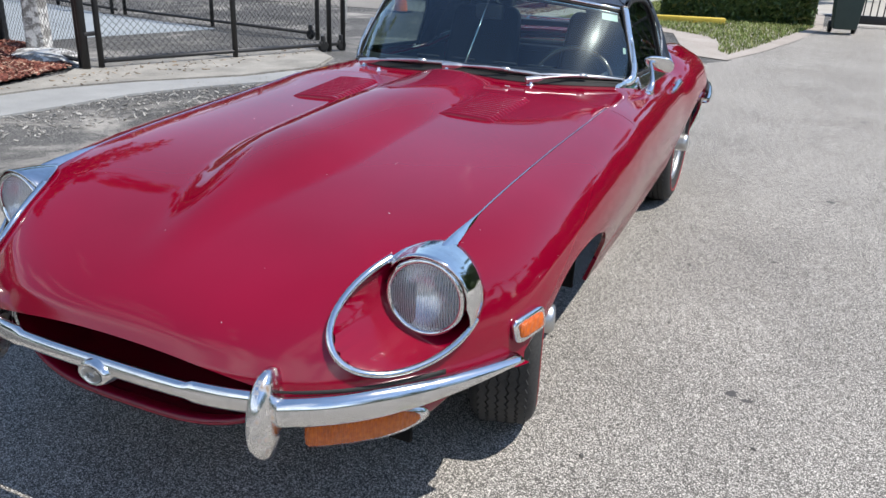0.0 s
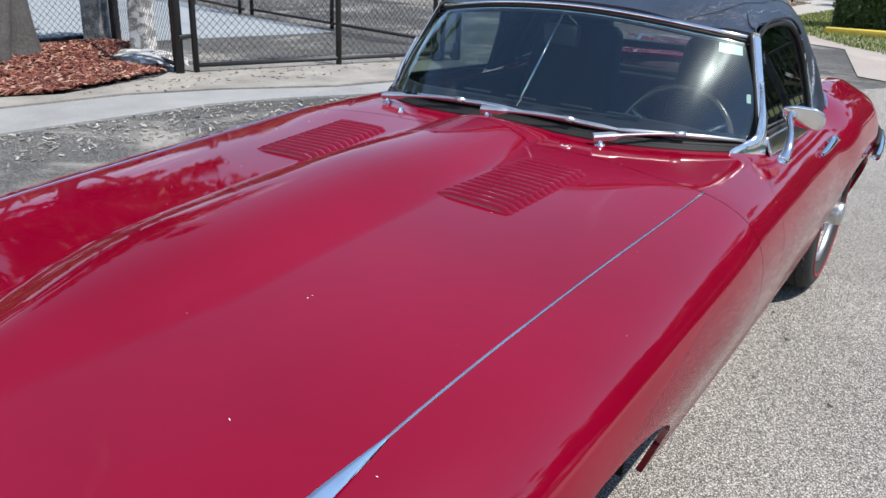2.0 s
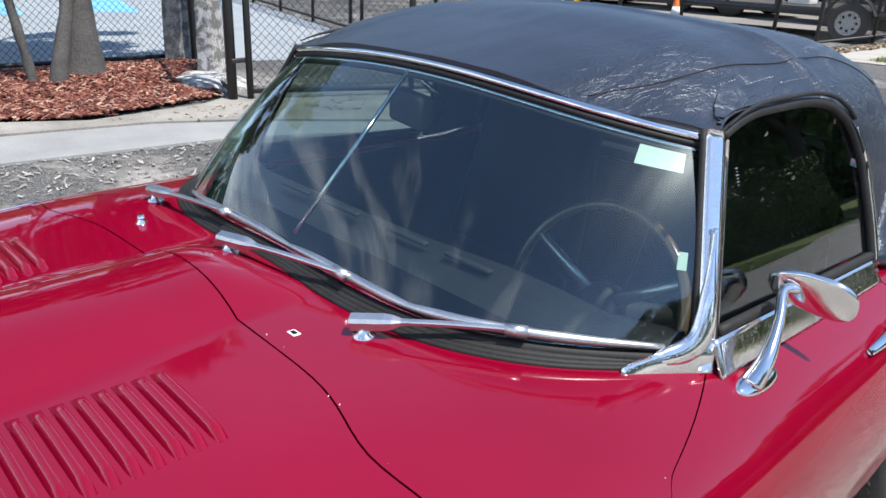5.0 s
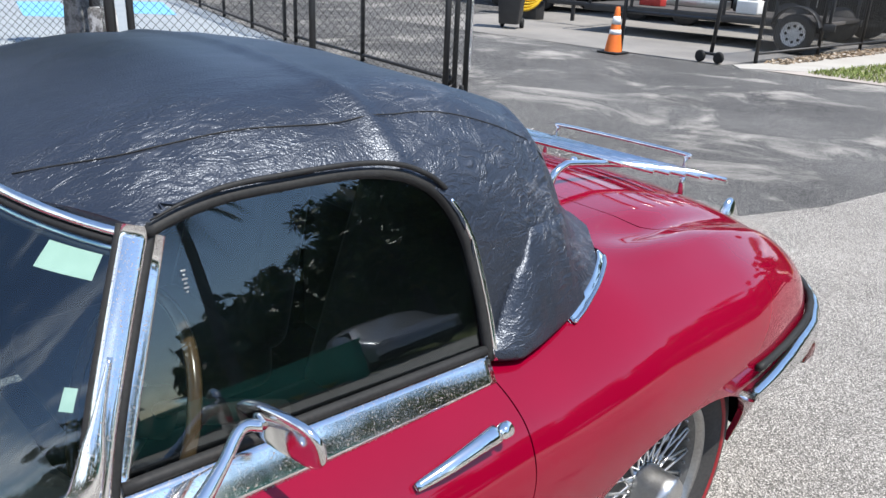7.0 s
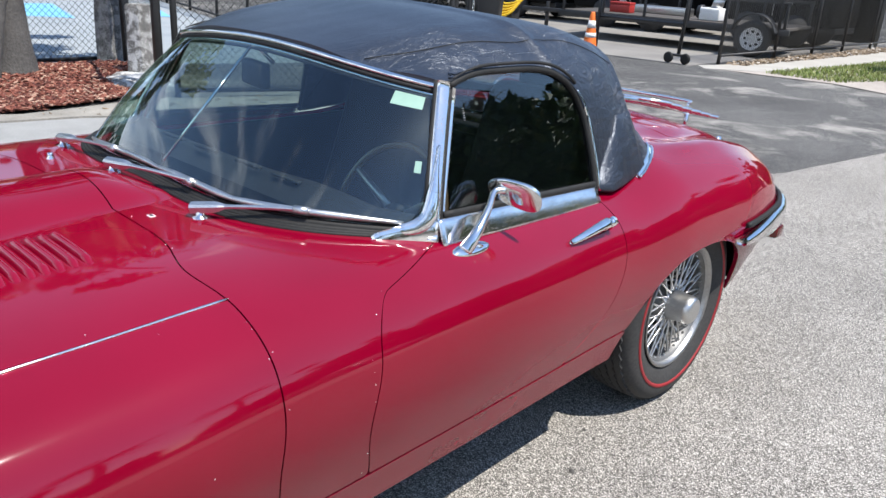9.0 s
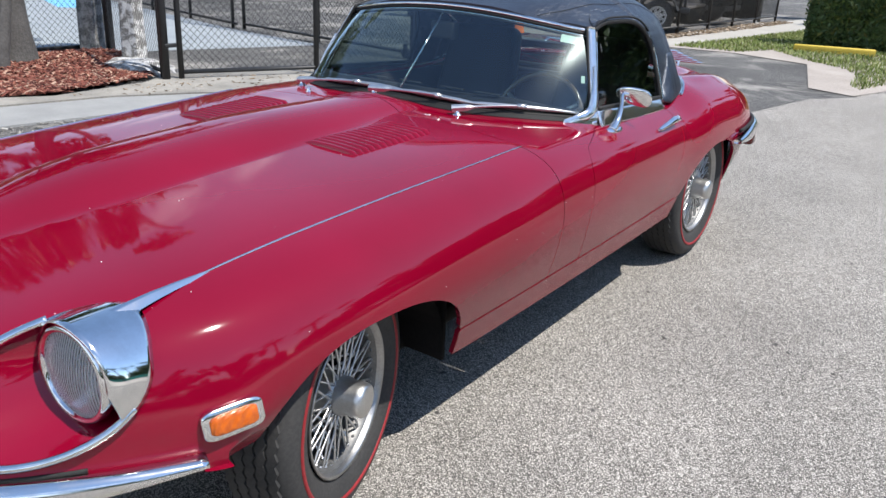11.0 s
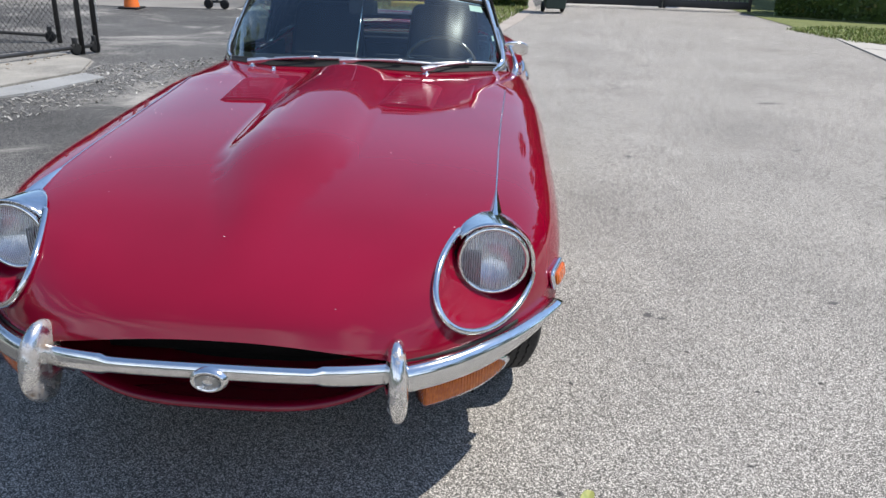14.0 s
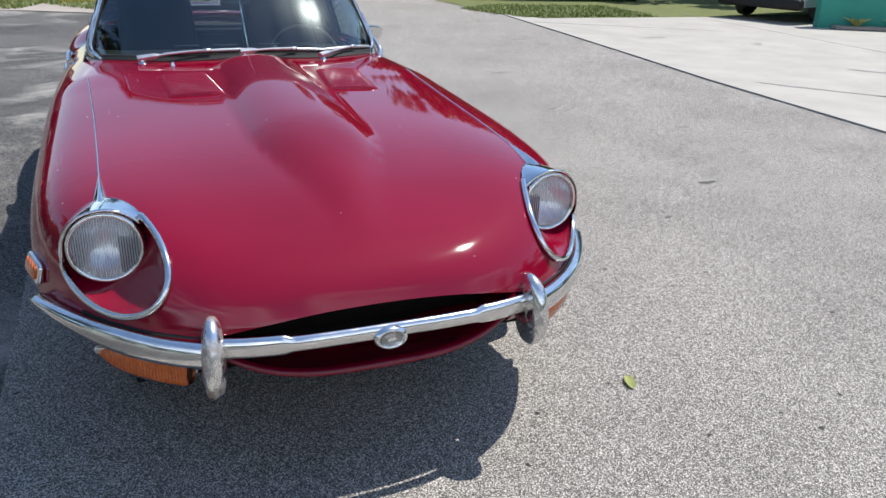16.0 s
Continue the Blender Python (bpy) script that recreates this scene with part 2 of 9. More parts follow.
def vinyl_material():
    """Black vinyl cloth: pebbled grain, and creases with pale worn crests."""
    m, n, l, b = nmat("black_vinyl")
    tc = n.new("ShaderNodeTexCoord")

    def math_node(op, a, c):
        q = n.new("ShaderNodeMath")
        q.operation = op
        for k, v in enumerate((a, c)):
            if isinstance(v, (int, float)):
                q.inputs[k].default_value = v
            else:
                l.new(v, q.inputs[k])
        return q.outputs[0]

    def creases(scale, stretch, turn, width, distortion):
        mp = n.new("ShaderNodeMapping")
        mp.inputs["Scale"].default_value = stretch
        mp.inputs["Rotation"].default_value = turn
        l.new(tc.outputs["Object"], mp.inputs["Vector"])
        no = n.new("ShaderNodeTexNoise")
        no.inputs["Scale"].default_value = scale
        no.inputs["Detail"].default_value = 4.0
        no.inputs["Roughness"].default_value = 0.6
        no.inputs["Distortion"].default_value = distortion
        l.new(mp.outputs["Vector"], no.inputs["Vector"])
        off = math_node("ABSOLUTE", math_node("SUBTRACT", no.outputs["Fac"], 0.5), 0.0)
        return math_node("MAXIMUM", math_node("SUBTRACT", 1.0, math_node("MULTIPLY", off, 1.0 / width)), 0.0)
    long_folds = creases(9.0, (1.0, 0.35, 1.0), (0.0, 0.0, 0.35), 0.10, 0.6)
    fine_folds = creases(36.0, (1.0, 0.5, 0.8), (0.3, 0.0, -0.3), 0.09, 0.9)
    gr = n.new("ShaderNodeTexVoronoi")
    gr.inputs["Scale"].default_value = 300.0
    l.new(tc.outputs["Object"], gr.inputs["Vector"])
    big = n.new("ShaderNodeTexNoise")
    big.inputs["Scale"].default_value = 3.2
    big.inputs["Detail"].default_value = 5
    l.new(tc.outputs["Object"], big.inputs["Vector"])
    # creases gather away from the taut middle of the roof
    sx = n.new("ShaderNodeSeparateXYZ")
    l.new(tc.outputs["Object"], sx.inputs["Vector"])
    side = n.new("ShaderNodeMapRange")
    side.inputs["From Min"].default_value = 0.24
    side.inputs["From Max"].default_value = 0.46
    side.inputs["To Min"].default_value = 0.06
    l.new(math_node("ABSOLUTE", sx.outputs["X"], 0.0), side.inputs["Value"])
    patchy = n.new("ShaderNodeMapRange")
    patchy.inputs["From Min"].default_value = 0.38
    patchy.inputs["From Max"].default_value = 0.60
    patchy.inputs["To Min"].default_value = 0.25
    l.new(big.outputs["Fac"], patchy.inputs["Value"])
    where = math_node("MULTIPLY", side.outputs["Result"], patchy.outputs["Result"])
    folds = math_node("ADD", math_node("MULTIPLY", long_folds, 0.52), math_node("MULTIPLY", fine_folds, 0.44))
    amount = math_node("MULTIPLY", folds, where)
    base = ramp_node(n, [(0.35, (0.009, 0.011, 0.016)), (0.65, (0.018, 0.022, 0.031))])
    l.new(big.outputs["Fac"], base.inputs["Fac"])
    worn = ramp_node(n, [(0.45, (0, 0, 0)), (1.0, (0.55, 0.55, 0.55))])
    l.new(amount, worn.inputs["Fac"])
    mx = n.new("ShaderNodeMixRGB")
    mx.inputs["Color2"].default_value = (0.13, 0.135, 0.15, 1)
    l.new(worn.outputs["Color"], mx.inputs["Fac"])
    l.new(base.outputs["Color"], mx.inputs["Color1"])
    l.new(mx.outputs["Color"], b.inputs["Base Color"])
    rr = n.new("ShaderNodeMapRange")
    rr.inputs["To Min"].default_value = 0.31
    rr.inputs["To Max"].default_value = 0.48
    l.new(big.outputs["Fac"], rr.inputs["Value"])
    l.new(rr.outputs["Result"], b.inputs["Roughness"])
    b.inputs["Specular IOR Level"].default_value = 0.8
    b.inputs["Specular Tint"].default_value = (0.80, 0.88, 1.0, 1)
    b1 = n.new("ShaderNodeBump")
    b1.inputs["Strength"].default_value = 1.0
    b1.inputs["Distance"].default_value = 0.0034
    l.new(amount, b1.inputs["Height"])
    b2 = n.new("ShaderNodeBump")
    b2.inputs["Strength"].default_value = 0.4
    b2.inputs["Distance"].default_value = 0.0012
    l.new(gr.outputs["Distance"], b2.inputs["Height"])
    l.new(b1.outputs["Normal"], b2.inputs["Normal"])
    l.new(b2.outputs["Normal"], b.inputs["Normal"])
    return m


def asphalt(name, dark, light, stone, patch_scale, grain, stain=0.5, pale=(0.42, 0.40, 0.37), pale_at=0.75, streak=1.0):
    """Worn asphalt: pale aggregate in grey binder, stains and dusty patches."""
    m, n, l, b = nmat(name)
    tc = n.new("ShaderNodeTexCoord")
    vo = n.new("ShaderNodeTexVoronoi")
    vo.inputs["Scale"].default_value = grain
    l.new(tc.outputs["Object"], vo.inputs["Vector"])
    sep = n.new("ShaderNodeSeparateColor")
    l.new(vo.outputs["Color"], sep.inputs["Color"])
    r = ramp_node(n, [(0.15, dark), (0.62, light), (0.95, stone)])
    l.new(sep.outputs["Red"], r.inputs["Fac"])
    mp = n.new("ShaderNodeMapping")
    mp.inputs["Scale"].default_value = (1.0, streak, 1.0)
    l.new(tc.outputs["Object"], mp.inputs["Vector"])
    big = n.new("ShaderNodeTexNoise")
    big.inputs["Scale"].default_value = patch_scale
    big.inputs["Detail"].default_value = 7
    big.inputs["Roughness"].default_value = 0.62
    l.new(mp.outputs["Vector"], big.inputs["Vector"])
    st = ramp_node(n, [(0.30, (1 - stain,) * 3), (0.58, (1, 1, 1))])
    l.new(big.outputs["Fac"], st.inputs["Fac"])
    mul = n.new("ShaderNodeMixRGB")
    mul.blend_type = "MULTIPLY"
    mul.inputs["Fac"].default_value = 1.0
    l.new(r.outputs["Color"], mul.inputs["Color1"])
    l.new(st.outputs["Color"], mul.inputs["Color2"])
    pn = n.new("ShaderNodeTexNoise")
    pn.inputs["Scale"].default_value = patch_scale * 1.7
    pn.inputs["Detail"].default_value = 8
    pn.inputs["Roughness"].default_value = 0.7
    pn.inputs["Distortion"].default_value = 0.6
    l.new(mp.outputs["Vector"], pn.inputs["Vector"])
    pr = ramp_node(n, [(pale_at - 0.14, (0, 0, 0)), (pale_at, (0.75, 0.75, 0.75))])
    l.new(pn.outputs["Fac"], pr.inputs["Fac"])
    mx = n.new("ShaderNodeMixRGB")
    mx.inputs["Color2"].default_value = (*pale, 1)
    l.new(pr.outputs["Color"], mx.inputs["Fac"])
    l.new(mul.outputs["Color"], mx.inputs["Color1"])
    l.new(mx.outputs["Color"], b.inputs["Base Color"])
    b.inputs["Roughness"].default_value = 0.85
    b.inputs["Specular IOR Level"].default_value = 0.3
    bp = n.new("ShaderNodeBump")
    bp.inputs["Strength"].default_value = 0.7
    bp.inputs["Distance"].default_value = 0.004
    l.new(vo.outputs["Distance"], bp.inputs["Height"])
    l.new(bp.outputs["Normal"], b.inputs["Normal"])
    return m


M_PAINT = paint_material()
M_CHROME = chrome_material("chrome", 0.05, 0.14)
M_CHROME_WORN = chrome_material("worn_chrome", 0.09, 0.24)
M_CHROME_SPECKLED = chrome_material("speckled_chrome", 0.08, 0.20, rust=0.22, rust_scale=420.0)
M_CHROME_BROWN = chrome_material("rusted_chrome", 0.16, 0.40, rust=1.25, rust_scale=26.0)
M_CHROME_RUST = chrome_material("pitted_chrome", 0.10, 0.30, rust=0.55)
M_STEEL = surface("brushed_steel", (0.48, 0.48, 0.47), (0.62, 0.62, 0.61), rough=0.28, rough2=0.45, metal=1.0, scale=20, fine=200, bump=0.05)
M_RUBBER = surface("black_rubber", (0.008, 0.008, 0.008), (0.022, 0.022, 0.021), spec=0.3, rough=0.55, rough2=0.75, scale=14, fine=160)
M_TYRE = surface("tyre_rubber", (0.016, 0.016, 0.016), (0.045, 0.043, 0.041), rough=0.7, rough2=0.85, scale=9, fine=120, bump=0.2)
M_REDLINE = surface("red_tyre_band", (0.20, 0.008, 0.012), (0.28, 0.014, 0.018), rough=0.6, scale=30)
M_VINYL = vinyl_material()
# near-black; under the car and in its openings it carries the shade
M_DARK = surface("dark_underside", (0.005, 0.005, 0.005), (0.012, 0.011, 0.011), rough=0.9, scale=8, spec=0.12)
M_LEATHER = surface("black_leather", (0.005, 0.005, 0.006), (0.013, 0.013, 0.013), spec=0.3, rough=0.5, rough2=0.65, scale=9, fine=220)
M_WINDSCREEN = glass_material("windscreen_glass", (0.66, 0.80, 0.78), 0.0, 0.085, haze=0.013)
M_PLASTIC_PANE = glass_material("rear_pane_plastic", (0.66, 0.72, 0.68), 0.05, 0.06, haze=0.06)
M_SIDE_GLASS = glass_material("side_glass", (0.46, 0.51, 0.49), 0.0, 0.08, haze=0.008)
M_LENS = glass_material("lamp_glass", (0.93, 0.94, 0.95), 0.02, 0.05)
_n, _l = M_LENS.node_tree.nodes, M_LENS.node_tree.links
_tc = _n.new("ShaderNodeTexCoord")
_wv = _n.new("ShaderNodeTexWave")
_wv.inputs["Scale"].default_value = 52.0
_wv.inputs["Distortion"].default_value = 0.0
_l.new(_tc.outputs["Object"], _wv.inputs["Vector"])
_bp = _n.new("ShaderNodeBump")
_bp.inputs["Strength"].default_value = 0.9
_bp.inputs["Distance"].default_value = 0.002
_l.new(_wv.outputs["Fac"], _bp.inputs["Height"])
_l.new(_bp.outputs["Normal"], _n["Glossy BSDF"].inputs["Normal"])
_d = _n.new("ShaderNodeBsdfDiffuse")
_d.inputs["Color"].default_value = (0.74, 0.75, 0.76, 1)
_l.new(_bp.outputs["Normal"], _d.inputs["Normal"])
_mr = _n.new("ShaderNodeMapRange")
_mr.inputs["To Min"].default_value = 0.20
_mr.inputs["To Max"].default_value = 0.50
_l.new(_wv.outputs["Fac"], _mr.inputs["Value"])
_m = _n.new("ShaderNodeMixShader")
_l.new(_mr.outputs["Result"], _m.inputs["Fac"])
_l.new(_n["Mix Shader"].outputs[0], _m.inputs[1])
_l.new(_d.outputs[0], _m.inputs[2])
_l.new(_m.outputs[0], _n["Material Output"].inputs["Surface"])
M_MIRROR = chrome_material("mirror_glass", 0.0, 0.02)
M_AMBER = surface("amber_plastic", (0.40, 0.062, 0.002), (0.62, 0.13, 0.004), rough=0.16, scale=60, coat=0.6, bump=0)
_n, _l = M_AMBER.node_tree.nodes, M_AMBER.node_tree.links
_tc = _n.new("ShaderNodeTexCoord")
_wv = _n.new("ShaderNodeTexWave")
_wv.inputs["Scale"].default_value = 45.0
_wv.inputs["Distortion"].default_value = 0.0
_l.new(_tc.outputs["Object"], _wv.inputs["Vector"])
_bp = _n.new("ShaderNodeBump")
_bp.inputs["Strength"].default_value = 0.8
_bp.inputs["Distance"].default_value = 0.003
_l.new(_wv.outputs["Fac"], _bp.inputs["Height"])
_l.new(_bp.outputs["Normal"], _n["Principled BSDF"].inputs["Normal"])
M_REDLENS = surface("red_plastic", (0.07, 0.002, 0.003), (0.11, 0.003, 0.004), rough=0.18, scale=30, coat=0.6, bump=0)
M_ASPHALT = asphalt("light_asphalt", (0.062, 0.058, 0.052), (0.200, 0.189, 0.169), (0.80, 0.75, 0.68), 0.9, 410, stain=0.22, pale_at=0.86)
M_OLD_ASPHALT = asphalt("dark_asphalt", (0.028, 0.028, 0.028), (0.082, 0.080, 0.077), (0.30, 0.29, 0.27), 0.42, 240, stain=0.55, pale=(0.37, 0.35, 0.315), pale_at=0.66, streak=1.1)
M_CONCRETE = surface("pale_concrete", (0.285, 0.268, 0.236), (0.395, 0.374, 0.333), rough=0.85, scale=1.6, fine=110, bump=0.3, c3=(0.30, 0.285, 0.252), spread=0.4)
M_TAN = surface("tan_concrete", (0.15, 0.142, 0.125), (0.33, 0.312, 0.275), rough=0.88, scale=2.4, fine=70, bump=0.3, spread=0.3)
M_CURB = surface("grey_concrete", (0.19, 0.192, 0.188), (0.31, 0.312, 0.302), rough=0.85, scale=2.2, fine=90, bump=0.3, spread=0.4)
M_COURT = surface("painted_court", (0.20, 0.225, 0.24), (0.30, 0.325, 0.335), rough=0.8, scale=1.5, fine=80, bump=0.1)
M_IRON = surface("black_painted_steel", (0.010, 0.010, 0.011), (0.028, 0.028, 0.028), rough=0.42, rough2=0.6, scale=12, fine=150)
M_WIRE = surface("black_chain_link", (0.012, 0.012, 0.012), (0.035, 0.033, 0.03), rough=0.5, scale=20)
# bark colour lowered to carry the crown's shade on the trunk
M_BARK = surface("grey_bark", (0.038, 0.036, 0.034), (0.105, 0.099, 0.093), rough=0.9, scale=5, fine=45, bump=0.8, bump_dist=0.01)
M_WHITEWASH = surface("peeling_whitewash", (0.15, 0.14, 0.125), (0.72, 0.71, 0.68), rough=0.9, scale=11, fine=60, bump=0.5, spread=0.10, bump_dist=0.005, fine_mix=0.25)
M_PIER = surface("stained_concrete", (0.10, 0.10, 0.095), (0.40, 0.39, 0.37), rough=0.9, scale=9, fine=60, bump=0.5, spread=0.12, bump_dist=0.005)
M_SATIN = surface("satin_stainless", (0.50, 0.50, 0.50), (0.66, 0.66, 0.65), rough=0.30, rough2=0.48, metal=1.0, scale=22, fine=220, bump=0.05)
M_REFLECTOR = surface("aged_silvered_bowl", (0.78, 0.78, 0.77), (0.90, 0.90, 0.89), rough=0.14, rough2=0.3, metal=1.0, scale=30, fine=120, bump=0.2)
M_RIM = surface("greyed_rim", (0.30, 0.30, 0.295), (0.46, 0.46, 0.45), rough=0.32, rough2=0.5, metal=1.0, scale=18, fine=160, bump=0.05)
M_RIMWELL = surface("dull_rim_well", (0.10, 0.10, 0.098), (0.20, 0.20, 0.195), rough=0.45, rough2=0.6, metal=0.7, scale=20, fine=120)
M_YARD = surface("worn_yard_paving", (0.13, 0.123, 0.112), (0.26, 0.245, 0.22), rough=0.9, scale=0.7, fine=70, bump=0.3, spread=0.4)
M_MULCH = surface("red_mulch", (0.07, 0.021, 0.014), (0.20, 0.066, 0.042), rough=0.95, scale=18, fine=80, bump=0.6, bump_dist=0.01, per_object=0.0)
M_SOIL = surface("dry_soil", (0.22, 0.19, 0.16), (0.40, 0.36, 0.32), rough=0.95, scale=1.4, fine=40, bump=0.4, bump_dist=0.01)
M_TURF = surface("turf_soil", (0.06, 0.085, 0.02), (0.17, 0.18, 0.06), rough=0.95, scale=3, fine=60, bump=0.5, bump_dist=0.01)
M_ORANGE = surface("cone_orange", (0.70, 0.13, 0.015), (0.85, 0.20, 0.03), rough=0.5, scale=8)
M_WHITE = surface("white_paint", (0.62, 0.62, 0.60), (0.80, 0.80, 0.78), rough=0.45, scale=6)
M_BIN = surface("dark_green_plastic", (0.012, 0.028, 0.024), (0.028, 0.05, 0.043), rough=0.45, rough2=0.6, scale=6)
M_TEAL = surface("teal_render", (0.03, 0.24, 0.18), (0.045, 0.30, 0.23), rough=0.8, scale=3)


# ---- mesh helpers ----
def mesh_ob(name, verts, faces, mat, smooth=True, normals=None):
    me = bpy.data.meshes.new(name)
    me.from_pydata([tuple(v) for v in verts], [], [tuple(f) for f in faces])
    me.materials.append(mat)
    if smooth:
        me.polygons.foreach_set("use_smooth", [True] * len(me.polygons))
    me.update()
    if normals is not None:
        me.normals_split_custom_set_from_vertices([tuple(v) for v in normals])
    return new(name, me)


def thing(name, label, category, group="", kind="", at=(0, 0, 0)):
    ob = new(name)
    ob.empty_display_size = 0.1
    ob.location = at
    return tagged(ob, label, category, group, kind)


def link(ob, parent, label=""):
    """Make ob a part of parent, keeping its own coordinates as local ones."""
    ob.parent = parent
    if label:
        ob["label"] = label
    return ob


def part(name, bm, mat, parent, label="", smooth=True):
    me = bpy.data.meshes.new(name)
    bm.to_mesh(me)
    bm.free()
    me.materials.append(mat)
    if smooth:
        me.polygons.foreach_set("use_smooth", [True] * len(me.polygons))
    ob = new(name, me)
    if parent is not None:
        link(ob, parent, label)
    return ob


def pmesh(name, verts, faces, mat, parent, label="", smooth=True, normals=None):
    ob = mesh_ob(name, verts, faces, mat, smooth, normals)
    return link(ob, parent, label) if parent is not None else ob


def box_bm(size, at=(0, 0, 0), bevel=0.0, rot=None, segments=2):
    bm = bmesh.new()
    bmesh.ops.create_cube(bm, size=1.0)
    bmesh.ops.scale(bm, vec=size, verts=bm.verts)
    if bevel:
        bmesh.ops.bevel(bm, geom=bm.edges[:], offset=bevel, segments=segments, profile=0.5, affect="EDGES")
    if rot is not None:
        bmesh.ops.transform(bm, matrix=rot, verts=bm.verts)
    bmesh.ops.translate(bm, vec=at, verts=bm.verts)
    return bm


def cyl_bm(r1, r2, a, b, seg=16, caps=True):
    """Cone or cylinder from a to b."""
    a, b = Vector(a), Vector(b)
    d = b - a
    bm = bmesh.new()
    bmesh.ops.create_cone(bm, cap_ends=caps, segments=seg, radius1=r1, radius2=r2, depth=d.length)
    q = Vector((0, 0, 1)).rotation_difference(d.normalized()).to_matrix().to_4x4()
    bmesh.ops.transform(bm, matrix=Matrix.Translation((a + b) / 2) @ q, verts=bm.verts)
    return bm


def tube(points, r, seg=8, closed=False, caps=True):
    """Vertices and faces of a tube along points; r is a number or one for each point."""
    pts = [Vector(p) for p in points]
    n = len(pts)
    rs = [r] * n if isinstance(r, (int, float)) else list(r)
    verts, faces = [], []
    up = None
    for i, p in enumerate(pts):
        a = pts[(i - 1) % n] if closed or i else pts[0]
        b = pts[(i + 1) % n] if closed or i < n - 1 else pts[-1]
        t = (b - a).normalized()
        if up is None:
            up = Vector((0, 0, 1)) if abs(t.z) < 0.9 else Vector((1, 0, 0))
        side = t.cross(up).normalized()
        up = side.cross(t).normalized()
        for k in range(seg):
            w = 2 * math.pi * k / seg
            verts.append(p + (side * math.cos(w) + up * math.sin(w)) * rs[i])
    for i in range(n if closed else n - 1):
        j = (i + 1) % n
        for k in range(seg):
            k2 = (k + 1) % seg
            faces.append((i * seg + k, j * seg + k, j * seg + k2, i * seg + k2))
    if caps and not closed:
        faces.append(tuple(range(seg)))
        faces.append(tuple((n - 1) * seg + k for k in reversed(range(seg))))
    return verts, faces


def sweep(points, profile, frames, closed=False, caps=True):
    """Sweep a closed 2D profile along points; frames gives (side, up) at each point."""
    m = len(profile)
    verts, faces = [], []
    for p, (s, u) in zip(points, frames):
        p, s, u = Vector(p), Vector(s), Vector(u)
        for a, b in profile:
            verts.append(p + s * a + u * b)
    n = len(points)
    for i in range(n if closed else n - 1):
        j = (i + 1) % n
        for k in range(m):
            k2 = (k + 1) % m
            faces.append((i * m + k, j * m + k, j * m + k2, i * m + k2))
    if caps and not closed:
        faces.append(tuple(reversed(range(m))))
        faces.append(tuple((n - 1) * m + k for k in range(m)))
    return verts, faces


def lathe(profile, seg=48, axis="x"):
    """Revolve (radius, offset) pairs about the x axis."""
    verts, faces = [], []
    m = len(profile)
    for i in range(seg):
        w = 2 * math.pi * i / seg
        for r, o in profile:
            verts.append((o, r * math.cos(w), r * math.sin(w)) if axis == "x" else (r * math.cos(w), r * math.sin(w), o))
    for i in range(seg):
        j = (i + 1) % seg
        for k in range(m - 1):
            f = (i * m + k, i * m + k + 1, j * m + k + 1, j * m + k)
            faces.append(f if axis == "x" else f[::-1])
    return verts, faces


def smooth_path(points, n):
    """n points on a Catmull-Rom curve through points."""
    p = [Vector(q) for q in points]
    p = [2 * p[0] - p[1]] + p + [2 * p[-1] - p[-2]]
    out = []
    spans = len(p) - 3
    for i in range(n):
        u = i / (n - 1) * spans
        k = min(int(u), spans - 1)
        t = u - k
        a, b, c, d = p[k:k + 4]
        out.append(0.5 * (2 * b + (c - a) * t + (2 * a - 5 * b + 4 * c - d) * t * t + (3 * b - a - 3 * c + d) * t ** 3))
    return out


def smoothstep(a, b, x):
    t = np.clip((np.asarray(x, dtype=float) - a) / (b - a), 0, 1)
    return t * t * (3 - 2 * t)


# ---- the ground ----
def flat(name, outline, z, mat, label, thick=0.0, category="", kind="structure"):
    """A flat polygon, raised by thick with a slightly rounded kerb edge."""
    bm = bmesh.new()
    vs = [bm.verts.new((x, y, z)) for x, y in outline]
    bm.faces.new(vs)
    bmesh.ops.recalc_face_normals(bm, faces=bm.faces)
    if thick:
        r = bmesh.ops.extrude_face_region(bm, geom=bm.faces[:])
        top = [e for e in r["geom"] if isinstance(e, bmesh.types.BMVert)]
        bmesh.ops.translate(bm, vec=(0, 0, thick), verts=top)
        edges = [e for e in bm.edges if all(v.co.z > z + thick - 1e-4 for v in e.verts)]
        bmesh.ops.bevel(bm, geom=edges, offset=min(0.02, thick * 0.6), segments=2, affect="EDGES")
        bmesh.ops.recalc_face_normals(bm, faces=bm.faces)
    else:
        for f in bm.faces:
            if f.normal.z < 0:
                f.normal_flip()
    ob = part(name, bm, mat, None, smooth=False)
    return tagged(ob, label, category or name.split("_")[0], kind=kind)


